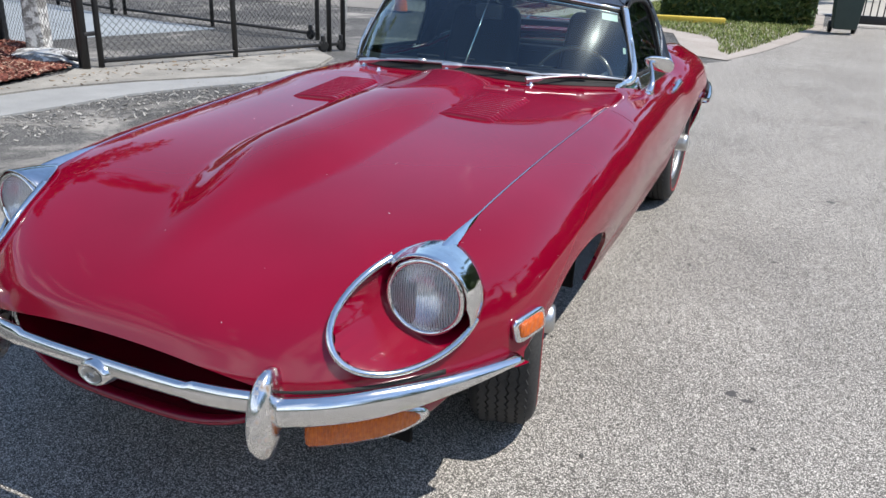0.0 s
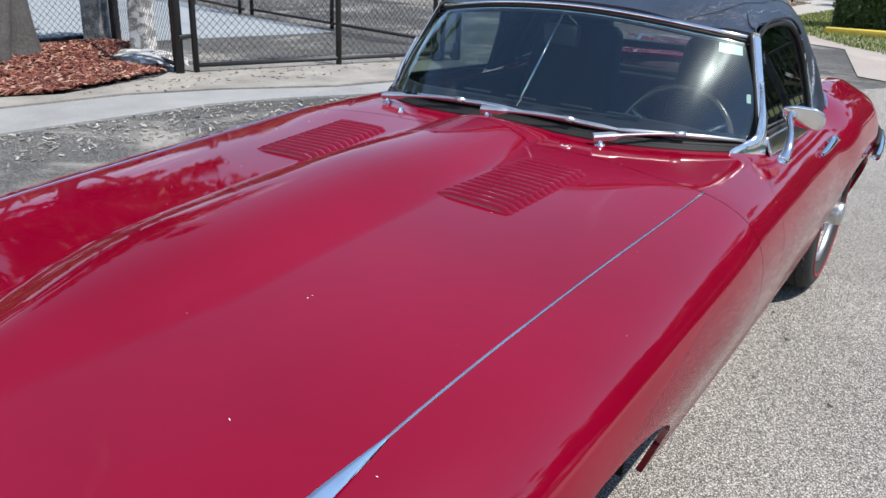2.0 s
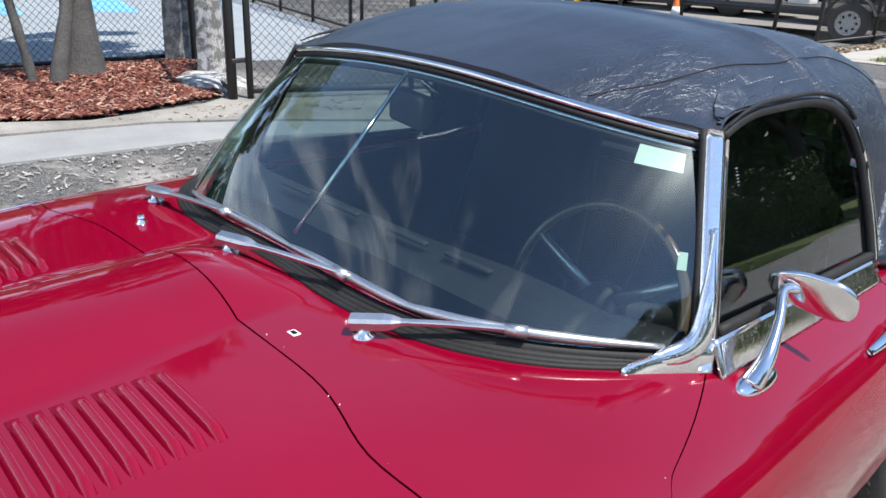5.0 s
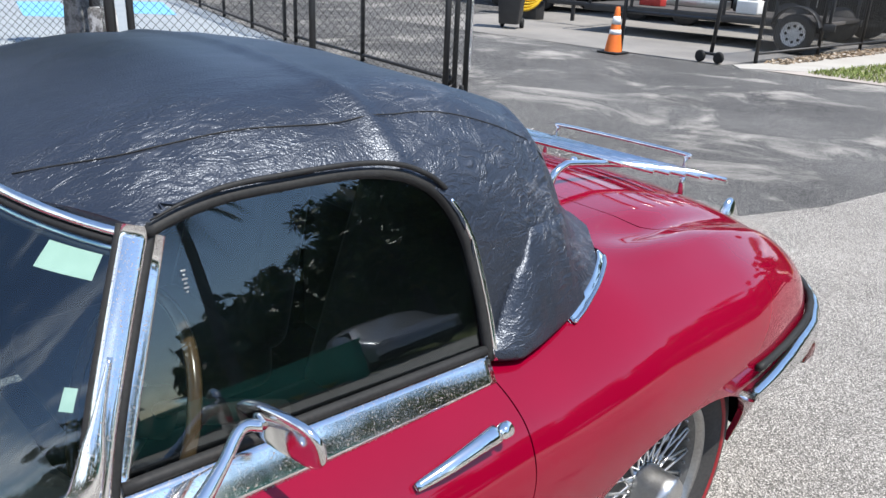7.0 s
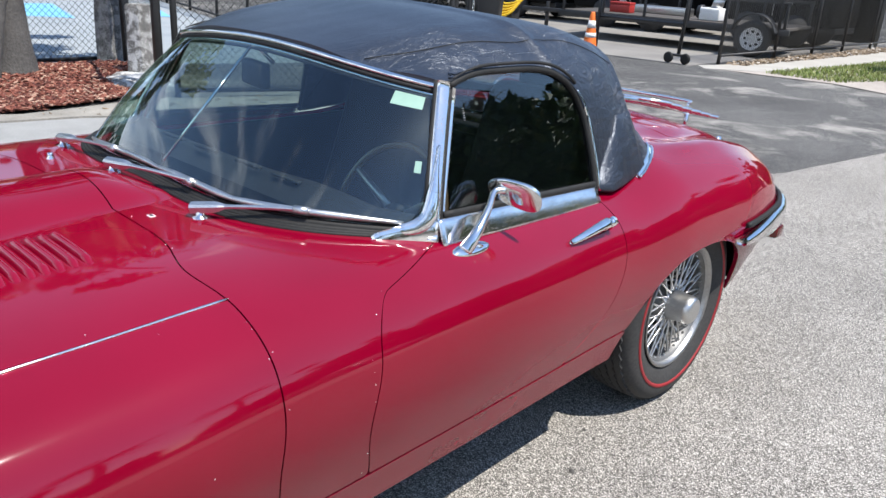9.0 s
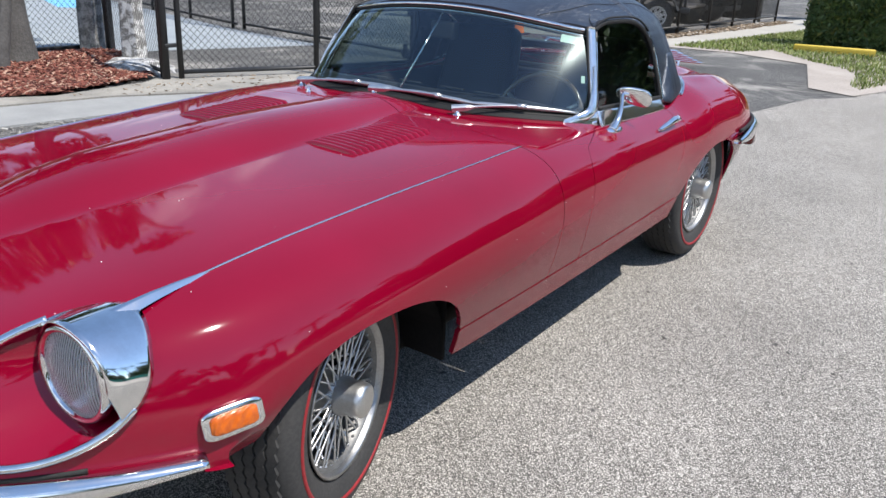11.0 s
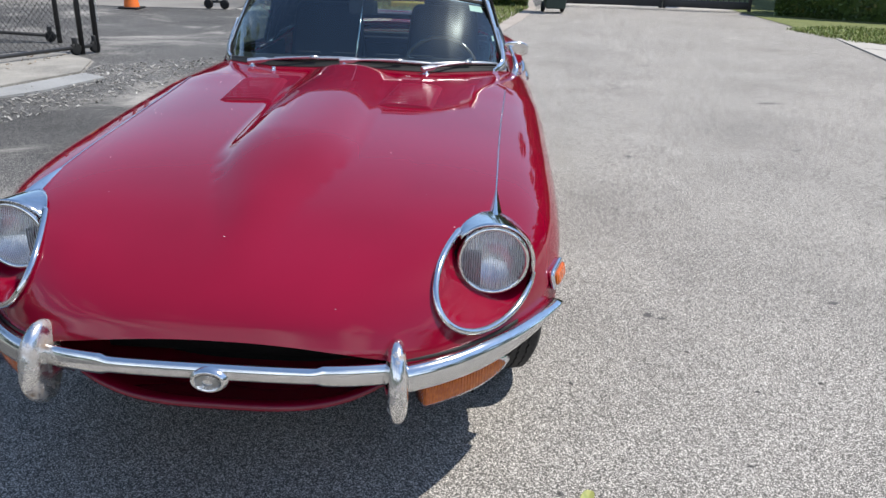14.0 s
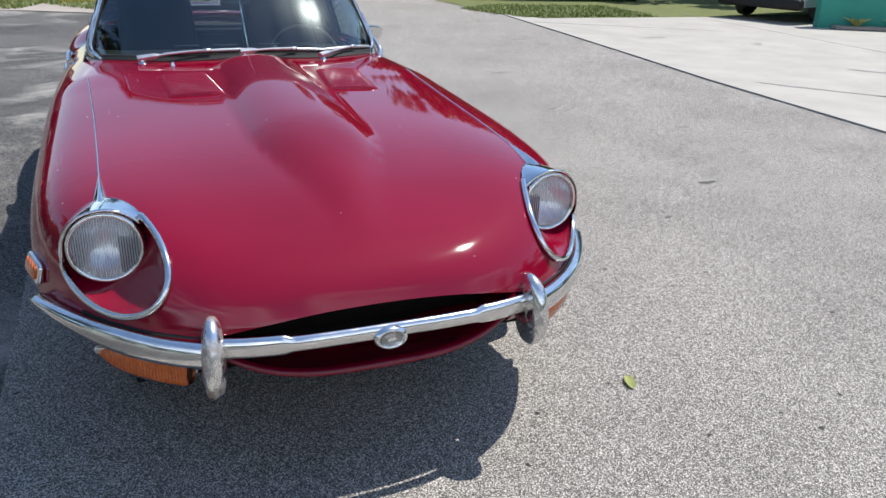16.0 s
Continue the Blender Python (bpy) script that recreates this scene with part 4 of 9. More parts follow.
def headlamp(s):
    lamp = new("headlamp")
    lamp.empty_display_size = 0.05
    link(lamp, car, "round headlamp with ribbed glass under a chrome cowl")
    # painted scoop behind the egg-shaped opening
    side = np.where(BX * s > 0, 1.0, -1.0)
    inside = np.where((BY < -0.30) & (AX > 0.3), -lamp_field(BX, BZ), -5.0)
    g = BODY.copy()
    r2 = np.clip((1 + lamp_field(BX, BZ)) ** 2, 0, 1)
    g[:, :, 1] += np.where(inside > 0, 0.190 * (1 - r2) ** 0.8, 0)
    gn = grid_normals(g)
    if gn[100, MID, 2] < 0:
        gn = -gn
    panel("scoop", np.minimum(inside * 0.12, side), M_PAINT, lamp, "crimson recessed lamp scoop", depth=0.004, grid=g, normals=gn)
    # chrome trim round the lower edge
    pts = []
    for k in range(61):
        ang = radians(84 + (312 - 84) * k / 60)
        x, z = egg_point(ang, 1.0, s)
        p, n = front_near(x, z)
        pts.append(p + n * 0.008)
    pts = smooth_path([sum((pts[min(max(i + o, 0), 60)] for o in (-2, -1, 0, 1, 2)), Vector()) / 5 for i in range(61)], 90)
    v, f = tube(pts, 0.0085, 10)
    pmesh("trim_ring", v, f, M_CHROME, lamp, "chrome trim ring")
    # lamp unit, axis towards the front
    c = LENS_C.copy()
    c.x *= s
    m = Matrix.Translation(c) @ Euler((radians(-4), 0, radians(90) + s * radians(4))).to_matrix().to_4x4()

    def add(name, prof, mat, label="", seg=64):
        v, f = lathe(prof, seg)
        return pmesh(name, [m @ Vector((-q[0], q[1], q[2])) for q in v], [q[::-1] for q in f], mat, lamp, label)
    add("bucket", [(0.050, -0.10), (0.086, -0.09), (0.092, -0.02), (0.092, 0.0)], M_PAINT, "crimson lamp bucket")
    add("rim", [(0.092, -0.012), (0.095, 0.0), (0.093, 0.012), (0.088, 0.017), (0.082, 0.014), (0.080, 0.008), (0.079, 0.0)], M_CHROME, "chrome rim")
    add("reflector", [(0.0, -0.050), (0.03, -0.045), (0.056, -0.028), (0.072, -0.010), (0.079, 0.002)], M_REFLECTOR, "silver reflector bowl")
    lens = add("lens", [(0.0, 0.024)] + [(0.080 * k / 10, 0.024 - 0.017 * (k / 10) ** 2) for k in range(1, 11)], M_LENS, "clear ribbed glass lens")
    lens.visible_shadow = False
    # chrome cowl over the lamp
    verts, faces, rows, cols = [], [], 10, 41
    for i in range(rows):
        t = i / (rows - 1)
        for j in range(cols):
            ang = radians(-52 + 152 * j / (cols - 1))
            x, z = egg_point(ang, 1.02, s)
            p, n = front_near(x, z)
            p = p + n * 0.006
            q = c + Vector((s * 0.0985 * math.sin(ang + radians(-6)), -0.020 + 0.016 * abs(math.sin(ang)) ** 2, 0.0985 * math.cos(ang + radians(-6))))
            e = p.lerp(q, t)
            e.z += 0.003 * math.sin(math.pi * t) * (1 - abs(2 * j / (cols - 1) - 1) ** 3)
            e.x += s * 0.004 * math.sin(math.pi * t) * math.sin(ang)
            verts.append(e)
    for i in range(rows - 1):
        for j in range(cols - 1):
            a = i * cols + j
            q = (a, a + 1, a + cols + 1, a + cols)
            faces.append(q if s > 0 else q[::-1])
    cowl = pmesh("cowl", verts, faces, M_CHROME, lamp, "chrome lamp cowl")
    md = cowl.modifiers.new("thickness", "SOLIDIFY")
    md.thickness = 0.004
    # raised chrome fin that runs back into the wing strip
    pts, rad = [], []
    for k in range(25):
        t = k / 24
        v0 = -0.66 + 0.28 * t
        p, n = body_at(v0, SEAM if s > 0 else NCOL - 1 - SEAM)
        pts.append(p + n * (0.012 * (1 - t)))
        rad.append(0.019 * (1 - t) ** 1.2 + 0.0035)
    fr = []
    for k in range(25):
        d = (pts[min(k + 1, 24)] - pts[max(k - 1, 0)]).normalized()
        sd = d.cross(Vector((0, 0, 1))).normalized()
        fr.append((sd, sd.cross(d)))
    verts, faces = [], []
    for p, (sd, up), r in zip(pts, fr, rad):
        verts += [p - sd * r - up * 0.004, p - sd * r * 0.35 + up * r * 0.55, p + up * r * 0.8, p + sd * r * 0.35 + up * r * 0.55, p + sd * r - up * 0.004]
    for i in range(24):
        for k in range(4):
            a = i * 5 + k
            faces.append((a, a + 5, a + 6, a + 1))
    faces.append((0, 1, 2, 3, 4))
    pmesh("fin", verts, faces, M_CHROME, lamp, "tapering chrome fin")


for s in (1, -1):
    headlamp(s)
    # thin bright strip along the wing seam
    col = SEAM if s > 0 else NCOL - 1 - SEAM
    pts = []
    for v0 in np.linspace(-0.42, 0.836, 60):
        pts.append(Vector(section(v0)[SPANS[0] + SPANS[1]] * np.array([s, 1, 1])) + Vector((0, 0, 0.001)))
    v, f = tube(pts, 0.0027, 6)
    pmesh("wing_strip", v, f, M_CHROME, car, "thin bright wing strip")


def nose_plan(x):
    """Front edge of the nose in plan."""
    return -0.93 + 0.50 * np.clip(np.abs(x) / 0.815, 0, 1) ** 3.7


def bumper_path(x0, x1, n, out):
    pts, fr = [], []
    xs = np.linspace(x0, x1, n)
    for x in xs:
        e = 0.002
        y = float(nose_plan(x))
        d = Vector((e, float(nose_plan(x + e)) - y, 0)) if abs(x) < 0.81 else Vector((0.10, 1, 0)) * (1 if x > 0 else -1)
        d.normalize()
        o = Vector((d.y, -d.x, 0))
        pts.append(Vector((x, y, 0)) + o * out)
        fr.append((o, Vector((0, 0, 1))))
    return pts, fr


def blade(name, pts, fr, zc, hh, depth, label, mat=None, taper=None):
    """A chrome bumper blade: rounded bar section swept along pts."""
    verts, faces = [], []
    m = 18
    for k, (p, (o, u)) in enumerate(zip(pts, fr)):
        h = hh * (taper(k / (len(pts) - 1)) if taper else 1)
        z = zc(k / (len(pts) - 1)) if callable(zc) else zc
        for i in range(m):
            a = 2 * math.pi * i / m
            ca, sa = math.cos(a), math.sin(a)
            verts.append(Vector((p.x, p.y, z)) + o * (depth * math.copysign(abs(ca) ** 1.0, ca)) + Vector((0, 0, h * math.copysign(abs(sa) ** 0.9, sa))))
    n = len(pts)
    for i in range(n - 1):
        for k in range(m):
            k2 = (k + 1) % m
            faces.append((i * m + k, (i + 1) * m + k, (i + 1) * m + k2, i * m + k2))
    faces.append(tuple(range(m)))
    faces.append(tuple((n - 1) * m + k for k in reversed(range(m))))
    return pmesh(name, verts, faces, mat or M_CHROME_WORN, bumper, label)


bumper = new("front_bumper")
bumper.empty_display_size = 0.05
link(bumper, car, "chrome front bumper with pitted overriders")
pts, fr = bumper_path(-0.40, 0.40, 61, 0.025)
blade("centre_bar", pts, fr, 0.455, 0.024, 0.015, "slim chrome bar with a round badge boss", taper=lambda t: 0.85 + 0.25 * (abs(2 * t - 1) > 0.62) + 0.0)
for s in (1, -1):
    pts, fr = bumper_path(0.42 * s, 0.795 * s, 60, 0.022)
    blade("wing_blade", pts, fr, lambda t: 0.432 + 0.022 * t, 0.035, 0.022, "wraparound chrome bumper blade",
          taper=lambda t: 1.0 if t < 0.45 else 1.0 - 0.72 * ((t - 0.45) / 0.55) ** 1.4)
    # black joint strip between blade and body
    p2, f2 = bumper_path(0.42 * s, 0.70 * s, 40, 0.000)
    v, f = tube([Vector((p.x, p.y, 0.470)) for p in p2], 0.006, 6)
    pmesh("filler_strip", v, f, M_RUBBER, bumper, "black rubber filler strip")
    # overrider
    bm = bmesh.new()
    bmesh.ops.create_uvsphere(bm, u_segments=24, v_segments=16, radius=1.0)
    for w in bm.verts:
        x, y, z = w.co
        t = (z + 1) / 2
        sx = 0.030 * math.copysign(abs(x) ** 0.8, x)
        sy = (0.052 + 0.012 * math.sin(t * math.pi)) * math.copysign(abs(y) ** 0.8, y)
        w.co = (sx * (1.0 - 0.15 * t), sy - 0.010 * (2 * t - 1) ** 2 * -1, 0.102 * math.copysign(abs(z) ** 0.75, z))
    oy = float(nose_plan(0.425)) - 0.035
    bmesh.ops.transform(bm, matrix=pose(0.420 * s, oy, 0.430, -8, 0, 8 * s), verts=bm.verts)
    part("overrider", bm, M_CHROME_RUST if s > 0 else M_CHROME_BROWN, bumper, "pitted chrome overrider with rust speckle" if s > 0 else "chrome overrider browned by rust")
# badge boss in the middle of the bar
v, f = lathe([(0.0, 0.014), (0.026, 0.014), (0.028, 0.018), (0.033, 0.017), (0.038, 0.006), (0.041, -0.012)], 40)
boss = [Vector((q[1] * 1.18, -0.965 - q[0], 0.442 + q[2] * 0.78)) for q in v]
pmesh("badge_boss", boss, f, M_CHROME_WORN, bumper, "oval chrome badge boss")
bm = bmesh.new()
for k in range(22):
    a = 2 * math.pi * k / 22
    b = box_bm((0.013, 0.003, 0.0022), (0.017, 0, 0), rot=None)
    bmesh.ops.transform(b, matrix=Matrix.Diagonal((1.2, 1, 0.75, 1)) @ Matrix.Rotation(a, 4, "Y"), verts=b.verts)
    bmesh.ops.translate(b, vec=(0, -0.984, 0.442), verts=b.verts)
    me = bpy.data.meshes.new("tmp")
    b.to_mesh(me)
    b.free()
    bm.from_mesh(me)
    bpy.data.meshes.remove(me)
part("badge_rays", bm, M_STEEL, bumper, "rayed plain badge disc", smooth=False)

# the lower lip of the mouth and the dark intake behind it
pts = []
for k in range(61):
    x = -0.46 + 0.92 * k / 60
    u = abs(x) / 0.46
    pts.append(Vector((x, float(nose_plan(x)) + 0.035 + 0.03 * u ** 3, 0.323 + 0.115 * u ** 3.2)))
verts, faces = [], []
prof = [(-0.16, -0.030), (-0.08, -0.016), (-0.035, 0.000), (-0.008, 0.008), (0.004, 0.0), (0.0, -0.010), (-0.02, -0.020), (-0.12, -0.030), (-0.34, -0.036)]
for p in pts:
    for a, b in prof:
        verts.append(Vector((p.x * (1 + a * 0.25), p.y - a, p.z + b * (1 if b < 0 else 0.6 + 0.4 * (1 - abs(p.x) / 0.46)))))
m = len(prof)
for i in range(60):
    for k in range(m - 1):
        faces.append((i * m + k, i * m + k + 1, (i + 1) * m + k + 1, (i + 1) * m + k))
pmesh("lower_lip", verts, faces, M_PAINT, car, "crimson lower lip of the air intake")
# flat near-black panel; the shade of the deep intake is its colour
part("intake", box_bm((1.2, 0.02, 0.42), (0, -0.60, 0.43), 0.004), M_DARK, car, "black radiator panel carrying the shade deep in the intake")
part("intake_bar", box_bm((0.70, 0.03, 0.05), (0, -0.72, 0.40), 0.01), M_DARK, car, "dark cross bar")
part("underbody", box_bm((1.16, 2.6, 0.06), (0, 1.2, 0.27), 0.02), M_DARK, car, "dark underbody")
# near-black block; the shade under the bumper is put into its colour
part("tail_valance", box_bm((1.10, 0.56, 0.22), (0, 3.00, 0.400), 0.07, segments=4), M_DARK, car, "rounded tail underside with its shade in the colour")
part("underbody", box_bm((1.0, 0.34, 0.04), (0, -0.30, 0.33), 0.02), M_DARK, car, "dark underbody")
for s in (1, -1):
    for y0, ry in ((0.02, 0.38), (2.425, 0.41)):
        # wheel house: half drum open to the outside and below, near-black for its shade
        verts, faces = [], []
        for i in range(25):
            a = radians(14 + 152 * i / 24)
            y, z = y0 + ry * math.cos(a), 0.27 + 0.36 * math.sin(a)
            verts += [(s * 0.72, y, z), (s * 0.42, y, z)]
        for i in range(24):
            q = (2 * i, 2 * i + 1, 2 * i + 3, 2 * i + 2)
            faces.append(q)
        verts.append((s * 0.42, y0, 0.25))
        for i in range(24):
            faces.append((2 * i + 1, len(verts) - 1, 2 * i + 3))
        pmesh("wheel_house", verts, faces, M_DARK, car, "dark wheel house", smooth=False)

    # near-black sheets added to close the arches, in place of the shade within
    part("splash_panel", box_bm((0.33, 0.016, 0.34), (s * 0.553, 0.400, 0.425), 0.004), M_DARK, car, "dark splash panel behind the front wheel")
    part("splash_panel", box_bm((0.32, 0.016, 0.27), (s * 0.578, 2.85, 0.475), 0.004), M_DARK, car, "added near-black panel closing the rear arch")
    # amber lamp under the blade
    lamp = new("turn_lamp")
    link(lamp, car, "amber turn lamp in a chrome bezel under the bumper")
    for name, grow, out, mat, lab in (("bezel", 0.007, 0.001, M_CHROME_WORN, "chrome bezel"), ("amber_lens", 0.0, 0.006, M_AMBER, "ribbed amber lens")):
        verts, faces, m = [], [], 12
        for k, x in enumerate(np.linspace(0.465, 0.648 + 2 * grow, 30)):
            t = k / 29
            y = float(nose_plan(x)) + 0.026
            e = 0.002
            d = Vector((e, float(nose_plan(x + e)) - float(nose_plan(x)), 0)).normalized()
            o = Vector((d.y, -d.x, 0))
            hh = (0.036 + grow) * (1.0 - max(0.0, (t - 0.55) / 0.46) ** 2.6) ** 0.5 * min(1.0, 0.75 + t * 8)
            for i in range(m):
                a = 2 * math.pi * i / m
                ca, sa = math.cos(a), math.sin(a)
                q = Vector((x, y, 0.366 + 0.014 * t)) + o * (0.030 * math.copysign(abs(ca) ** 0.6, ca) + out) + Vector((0, 0, hh * math.copysign(abs(sa) ** 0.6, sa)))
                q.x *= s
                verts.append(q)
        for i in range(29):
            for k in range(m):
                k2 = (k + 1) % m
                q = (i * m + k, (i + 1) * m + k, (i + 1) * m + k2, i * m + k2)
                faces.append(q if s > 0 else q[::-1])
        faces += [tuple(range(m)), tuple(29 * m + k for k in reversed(range(m)))]
        pmesh(name, verts, faces, mat, lamp, lab)

    # side marker on the wing
    marker = new("side_marker")
    link(marker, car, "amber side marker in a chrome surround")
    p0, n0 = side_near(-0.420, 0.512, s)
    ydir = Vector((0, 1, 0.0))
    ydir = (ydir - n0 * ydir.dot(n0)).normalized()
    zd = n0.cross(ydir).normalized()
    for name, a, b, h, mat, lab in (("surround", 0.060, 0.030, 0.009, M_CHROME_WORN, "chrome surround"), ("amber_lens", 0.047, 0.020, 0.017, M_AMBER, "faceted amber lens")):
        bm = bmesh.new()
        bmesh.ops.create_cube(bm, size=2.0)
        bmesh.ops.bevel(bm, geom=bm.edges[:], offset=0.45, segments=4, profile=0.5, affect="EDGES")
        bmesh.ops.transform(bm, matrix=Matrix((ydir * a, zd * b, n0 * h)).transposed().to_4x4(), verts=bm.verts)
        bmesh.ops.translate(bm, vec=p0 + n0 * 0.004, verts=bm.verts)
        bmesh.ops.recalc_face_normals(bm, faces=bm.faces)
        part(name, bm, mat, marker, lab)


# ---- the car: louvres on the bonnet ----
for s in (1, -1):
    for k in range(14):
        y = 0.392 + 0.322 * k / 13
        x0, x1 = 0.196 + 0.026 * k / 13, 0.398 + 0.014 * k / 13
        verts, faces = [], []
        n = 12
        for i in range(n + 1):
            x = x0 + (x1 - x0) * i / n
            p, nr = body_near(s * x, y)
            e = math.sin(math.pi * min(max((i / n), 0.0), 1.0)) ** 0.14
            verts += [p + Vector((0, -0.0095, 0)) - nr * 0.001, p + Vector((0, -0.0065, 0)) + nr * 0.0075 * e, p + Vector((0, -0.001, 0)) + nr * 0.0120 * e, p + Vector((0, 0.005, 0)) + nr * 0.0125 * e, p + Vector((0, 0.0062, 0)) - nr * 0.002]
        for i in range(n):
            for j in range(4):
                a = i * 5 + j
                q = (a, a + 5, a + 6, a + 1)
                faces.append(q if s > 0 else q[::-1])
        pmesh("louvre", verts, faces, M_PAINT, bonnet, smooth=True)


# ---- the car: wire wheels ----
def build_wheel():
    """A wire wheel with a red-line tyre; its axis is x and its outside faces +x."""
    hub_v, hub_f = lathe([(0.0, 0.060), (0.046, 0.060), (0.052, 0.040), (0.056, -0.03), (0.075, -0.05), (0.075, -0.07), (0.0, -0.07)], 40)
    wheel = mesh_ob("wheel", hub_v, hub_f, M_STEEL)
    link(wheel, car, "wire-spoke wheel with a red-line tyre")
    prof = [(0.195, 0.066), (0.215, 0.082), (0.245, 0.093), (0.275, 0.094), (0.296, 0.086), (0.309, 0.072), (0.312, 0.060), (0.312, -0.060), (0.309, -0.072),
            (0.296, -0.086), (0.275, -0.094), (0.245, -0.093), (0.215, -0.082), (0.195, -0.066)]
    v, f = lathe(prof, 72)
    tyre = pmesh("tyre", v, f, M_TYRE, wheel, "black tyre with a zigzag tread")
    v, f = lathe([(0.252, 0.0935), (0.254, 0.0965), (0.262, 0.0968), (0.264, 0.0945)], 72)
    pmesh("red_band", v, f, M_REDLINE, wheel, "thin red sidewall band")
    # zigzag tread ribs
    for c in (-0.054, -0.027, 0.0, 0.027, 0.054):
        n, verts, faces = 120, [], []
        for i in range(n):
            a = 2 * math.pi * i / n
            o = c + (0.0035 if i % 2 else -0.0035)
            hw, r1 = 0.0105, 0.3185 - 0.35 * abs(c) ** 2
            for x, r in ((o - hw, 0.310), (o - hw, r1), (o + hw, r1), (o + hw, 0.310)):
                verts.append((x, r * math.cos(a), r * math.sin(a)))
        for i in range(n):
            j = (i + 1) % n
            for k in range(3):
                faces.append((i * 4 + k, i * 4 + k + 1, j * 4 + k + 1, j * 4 + k))
        pmesh("tread_rib", verts, faces, M_TYRE, wheel, smooth=False)
    rim = [(0.196, 0.070), (0.202, 0.080), (0.198, 0.083), (0.191, 0.078), (0.187, 0.066), (0.178, 0.058), (0.172, 0.030), (0.166, 0.0), (0.172, -0.05), (0.186, -0.07), (0.196, -0.075)]
    v, f = lathe(rim[:5], 72)
    pmesh("rim", v, f, M_RIM, wheel, "greyed polished wire-wheel rim")
    v, f = lathe(rim[4:], 72)
    pmesh("rim_well", v, f, M_RIMWELL, wheel, "dull grey rim well")
    # spoke nipples round the well
    bm = bmesh.new()
    bmesh.ops.create_cone(bm, cap_ends=True, segments=6, radius1=0.0052, radius2=0.0040, depth=0.012)
    nip = bpy.data.meshes.new("nipple")
    bm.to_mesh(nip)
    bm.free()
    nip.materials.append(M_SATIN)
    for i in range(36):
        ob = new("nipple", nip)
        link(ob, wheel)
        ob.matrix_basis = Matrix.Rotation(2 * math.pi * (i + 0.3) / 36, 4, "X") @ Matrix.Translation((0.054, 0, -0.180))
    v, f = lathe([(0.0, 0.130), (0.022, 0.1298), (0.033, 0.1285), (0.040, 0.125), (0.044, 0.118), (0.046, 0.106), (0.045, 0.084), (0.050, 0.066), (0.048, 0.052)], 32)
    pmesh("spinner", v, f, M_STEEL, wheel, "smooth knock-off hub nut")
    # disc blackened; its colour holds the shade seen between the spokes
    v, f = lathe([(0.0, 0.0), (0.13, 0.0), (0.13, -0.012), (0.0, -0.012)], 40)
    pmesh("brake_disc", [(x - 0.06, y, z) for x, y, z in v], f, M_DARK, wheel, "brake disc blackened like the shade behind the spokes")

    def spoke_mesh(a, b):
        v, f = tube([a, b], 0.0033, 5, caps=False)
        me = bpy.data.meshes.new("spoke")
        me.from_pydata([tuple(q) for q in v], [], f)
        me.materials.append(M_SATIN)
        me.polygons.foreach_set("use_smooth", [True] * len(me.polygons))
        return me

    def ray(r, a, o):
        return Vector((o, r * math.cos(a), r * math.sin(a)))
    kinds = [spoke_mesh(ray(0.050, 0.0, 0.052), ray(0.183, s * 0.36, 0.052)) for s in (1, -1)]
    kinds += [spoke_mesh(ray(0.070, 0.0, -0.045), ray(0.180, s * 0.42, 0.040)) for s in (1, -1)]
    for k, me in enumerate(kinds):
        for i in range(18):
            ob = new("spoke", me)
            link(ob, wheel)
            ob.rotation_euler = (2 * math.pi * (i + 0.25 * k) / 18, 0, 0)
    return wheel


wheel_0 = build_wheel()
wheel_0.matrix_basis = pose(0.640, -0.012, 0.316, 0, 0, 16)
for x, y, turn in ((0.660, 2.466, 0), (-0.632, 0.0, 189), (-0.660, 2.466, 180)):
    big = 1.06 if y > 1 else 1.0
    copy_thing(wheel_0, pose(x, y, 0.316 * big, 37, 0, turn) @ Matrix.Scale(big, 4))


# ---- the car: windscreen ----
def screen_base(u):
    x = 0.662 * u
    y = float(screen_y(x))
    p, _ = body_near(x, y)
    return Vector((x, y, p.z + 0.006))


def screen_top(u):
    return Vector((0.562 * u, 1.347 + 0.115 * abs(u) ** 4, 1.152 - 0.056 * u * u))


def screen_point(u, t, out=0.0):
    a, b = screen_base(u), screen_top(u)
    p = a.lerp(b, t)
    p.x += 0.012 * math.sin(math.pi * t) * u ** 3
    p.y -= 0.022 * math.sin(math.pi * t) + out
    p.z += out * 0.5
    return p


screen = new("windscreen")
link(screen, car, "raked curved windscreen in a chrome frame")
US = np.linspace(-1, 1, 61)
verts, faces = [], []
for j in range(19):
    for u in US:
        verts.append(screen_point(u, j / 18))
for j in range(18):
    for i in range(60):
        a = j * 61 + i
        faces.append((a, a + 1, a + 62, a + 61))
pane = pmesh("glass", verts, faces, M_WINDSCREEN, screen, "clear greenish curved glass")
pane.visible_shadow = False


def path_frames(pts, outward):
    fr = []
    n = len(pts)
    for i, p in enumerate(pts):
        d = (pts[min(i + 1, n - 1)] - pts[max(i - 1, 0)]).normalized()
        o = Vector(outward(i / (n - 1)))
        o = (o - d * o.dot(d)).normalized()
        fr.append((o, d.cross(o)))
    return fr


def rounded(w, h, k=4, r=0.45):
    """Rounded rectangle profile."""
    out = []
    rad = min(w, h) * r
    for cx, cy, a0 in ((w / 2 - rad, h / 2 - rad, 0), (-w / 2 + rad, h / 2 - rad, 90), (-w / 2 + rad, -h / 2 + rad, 180), (w / 2 - rad, -h / 2 + rad, 270)):
        for i in range(k + 1):
            a = radians(a0 + 90 * i / k)
            out.append((cx + rad * math.cos(a), cy + rad * math.sin(a)))
    return out


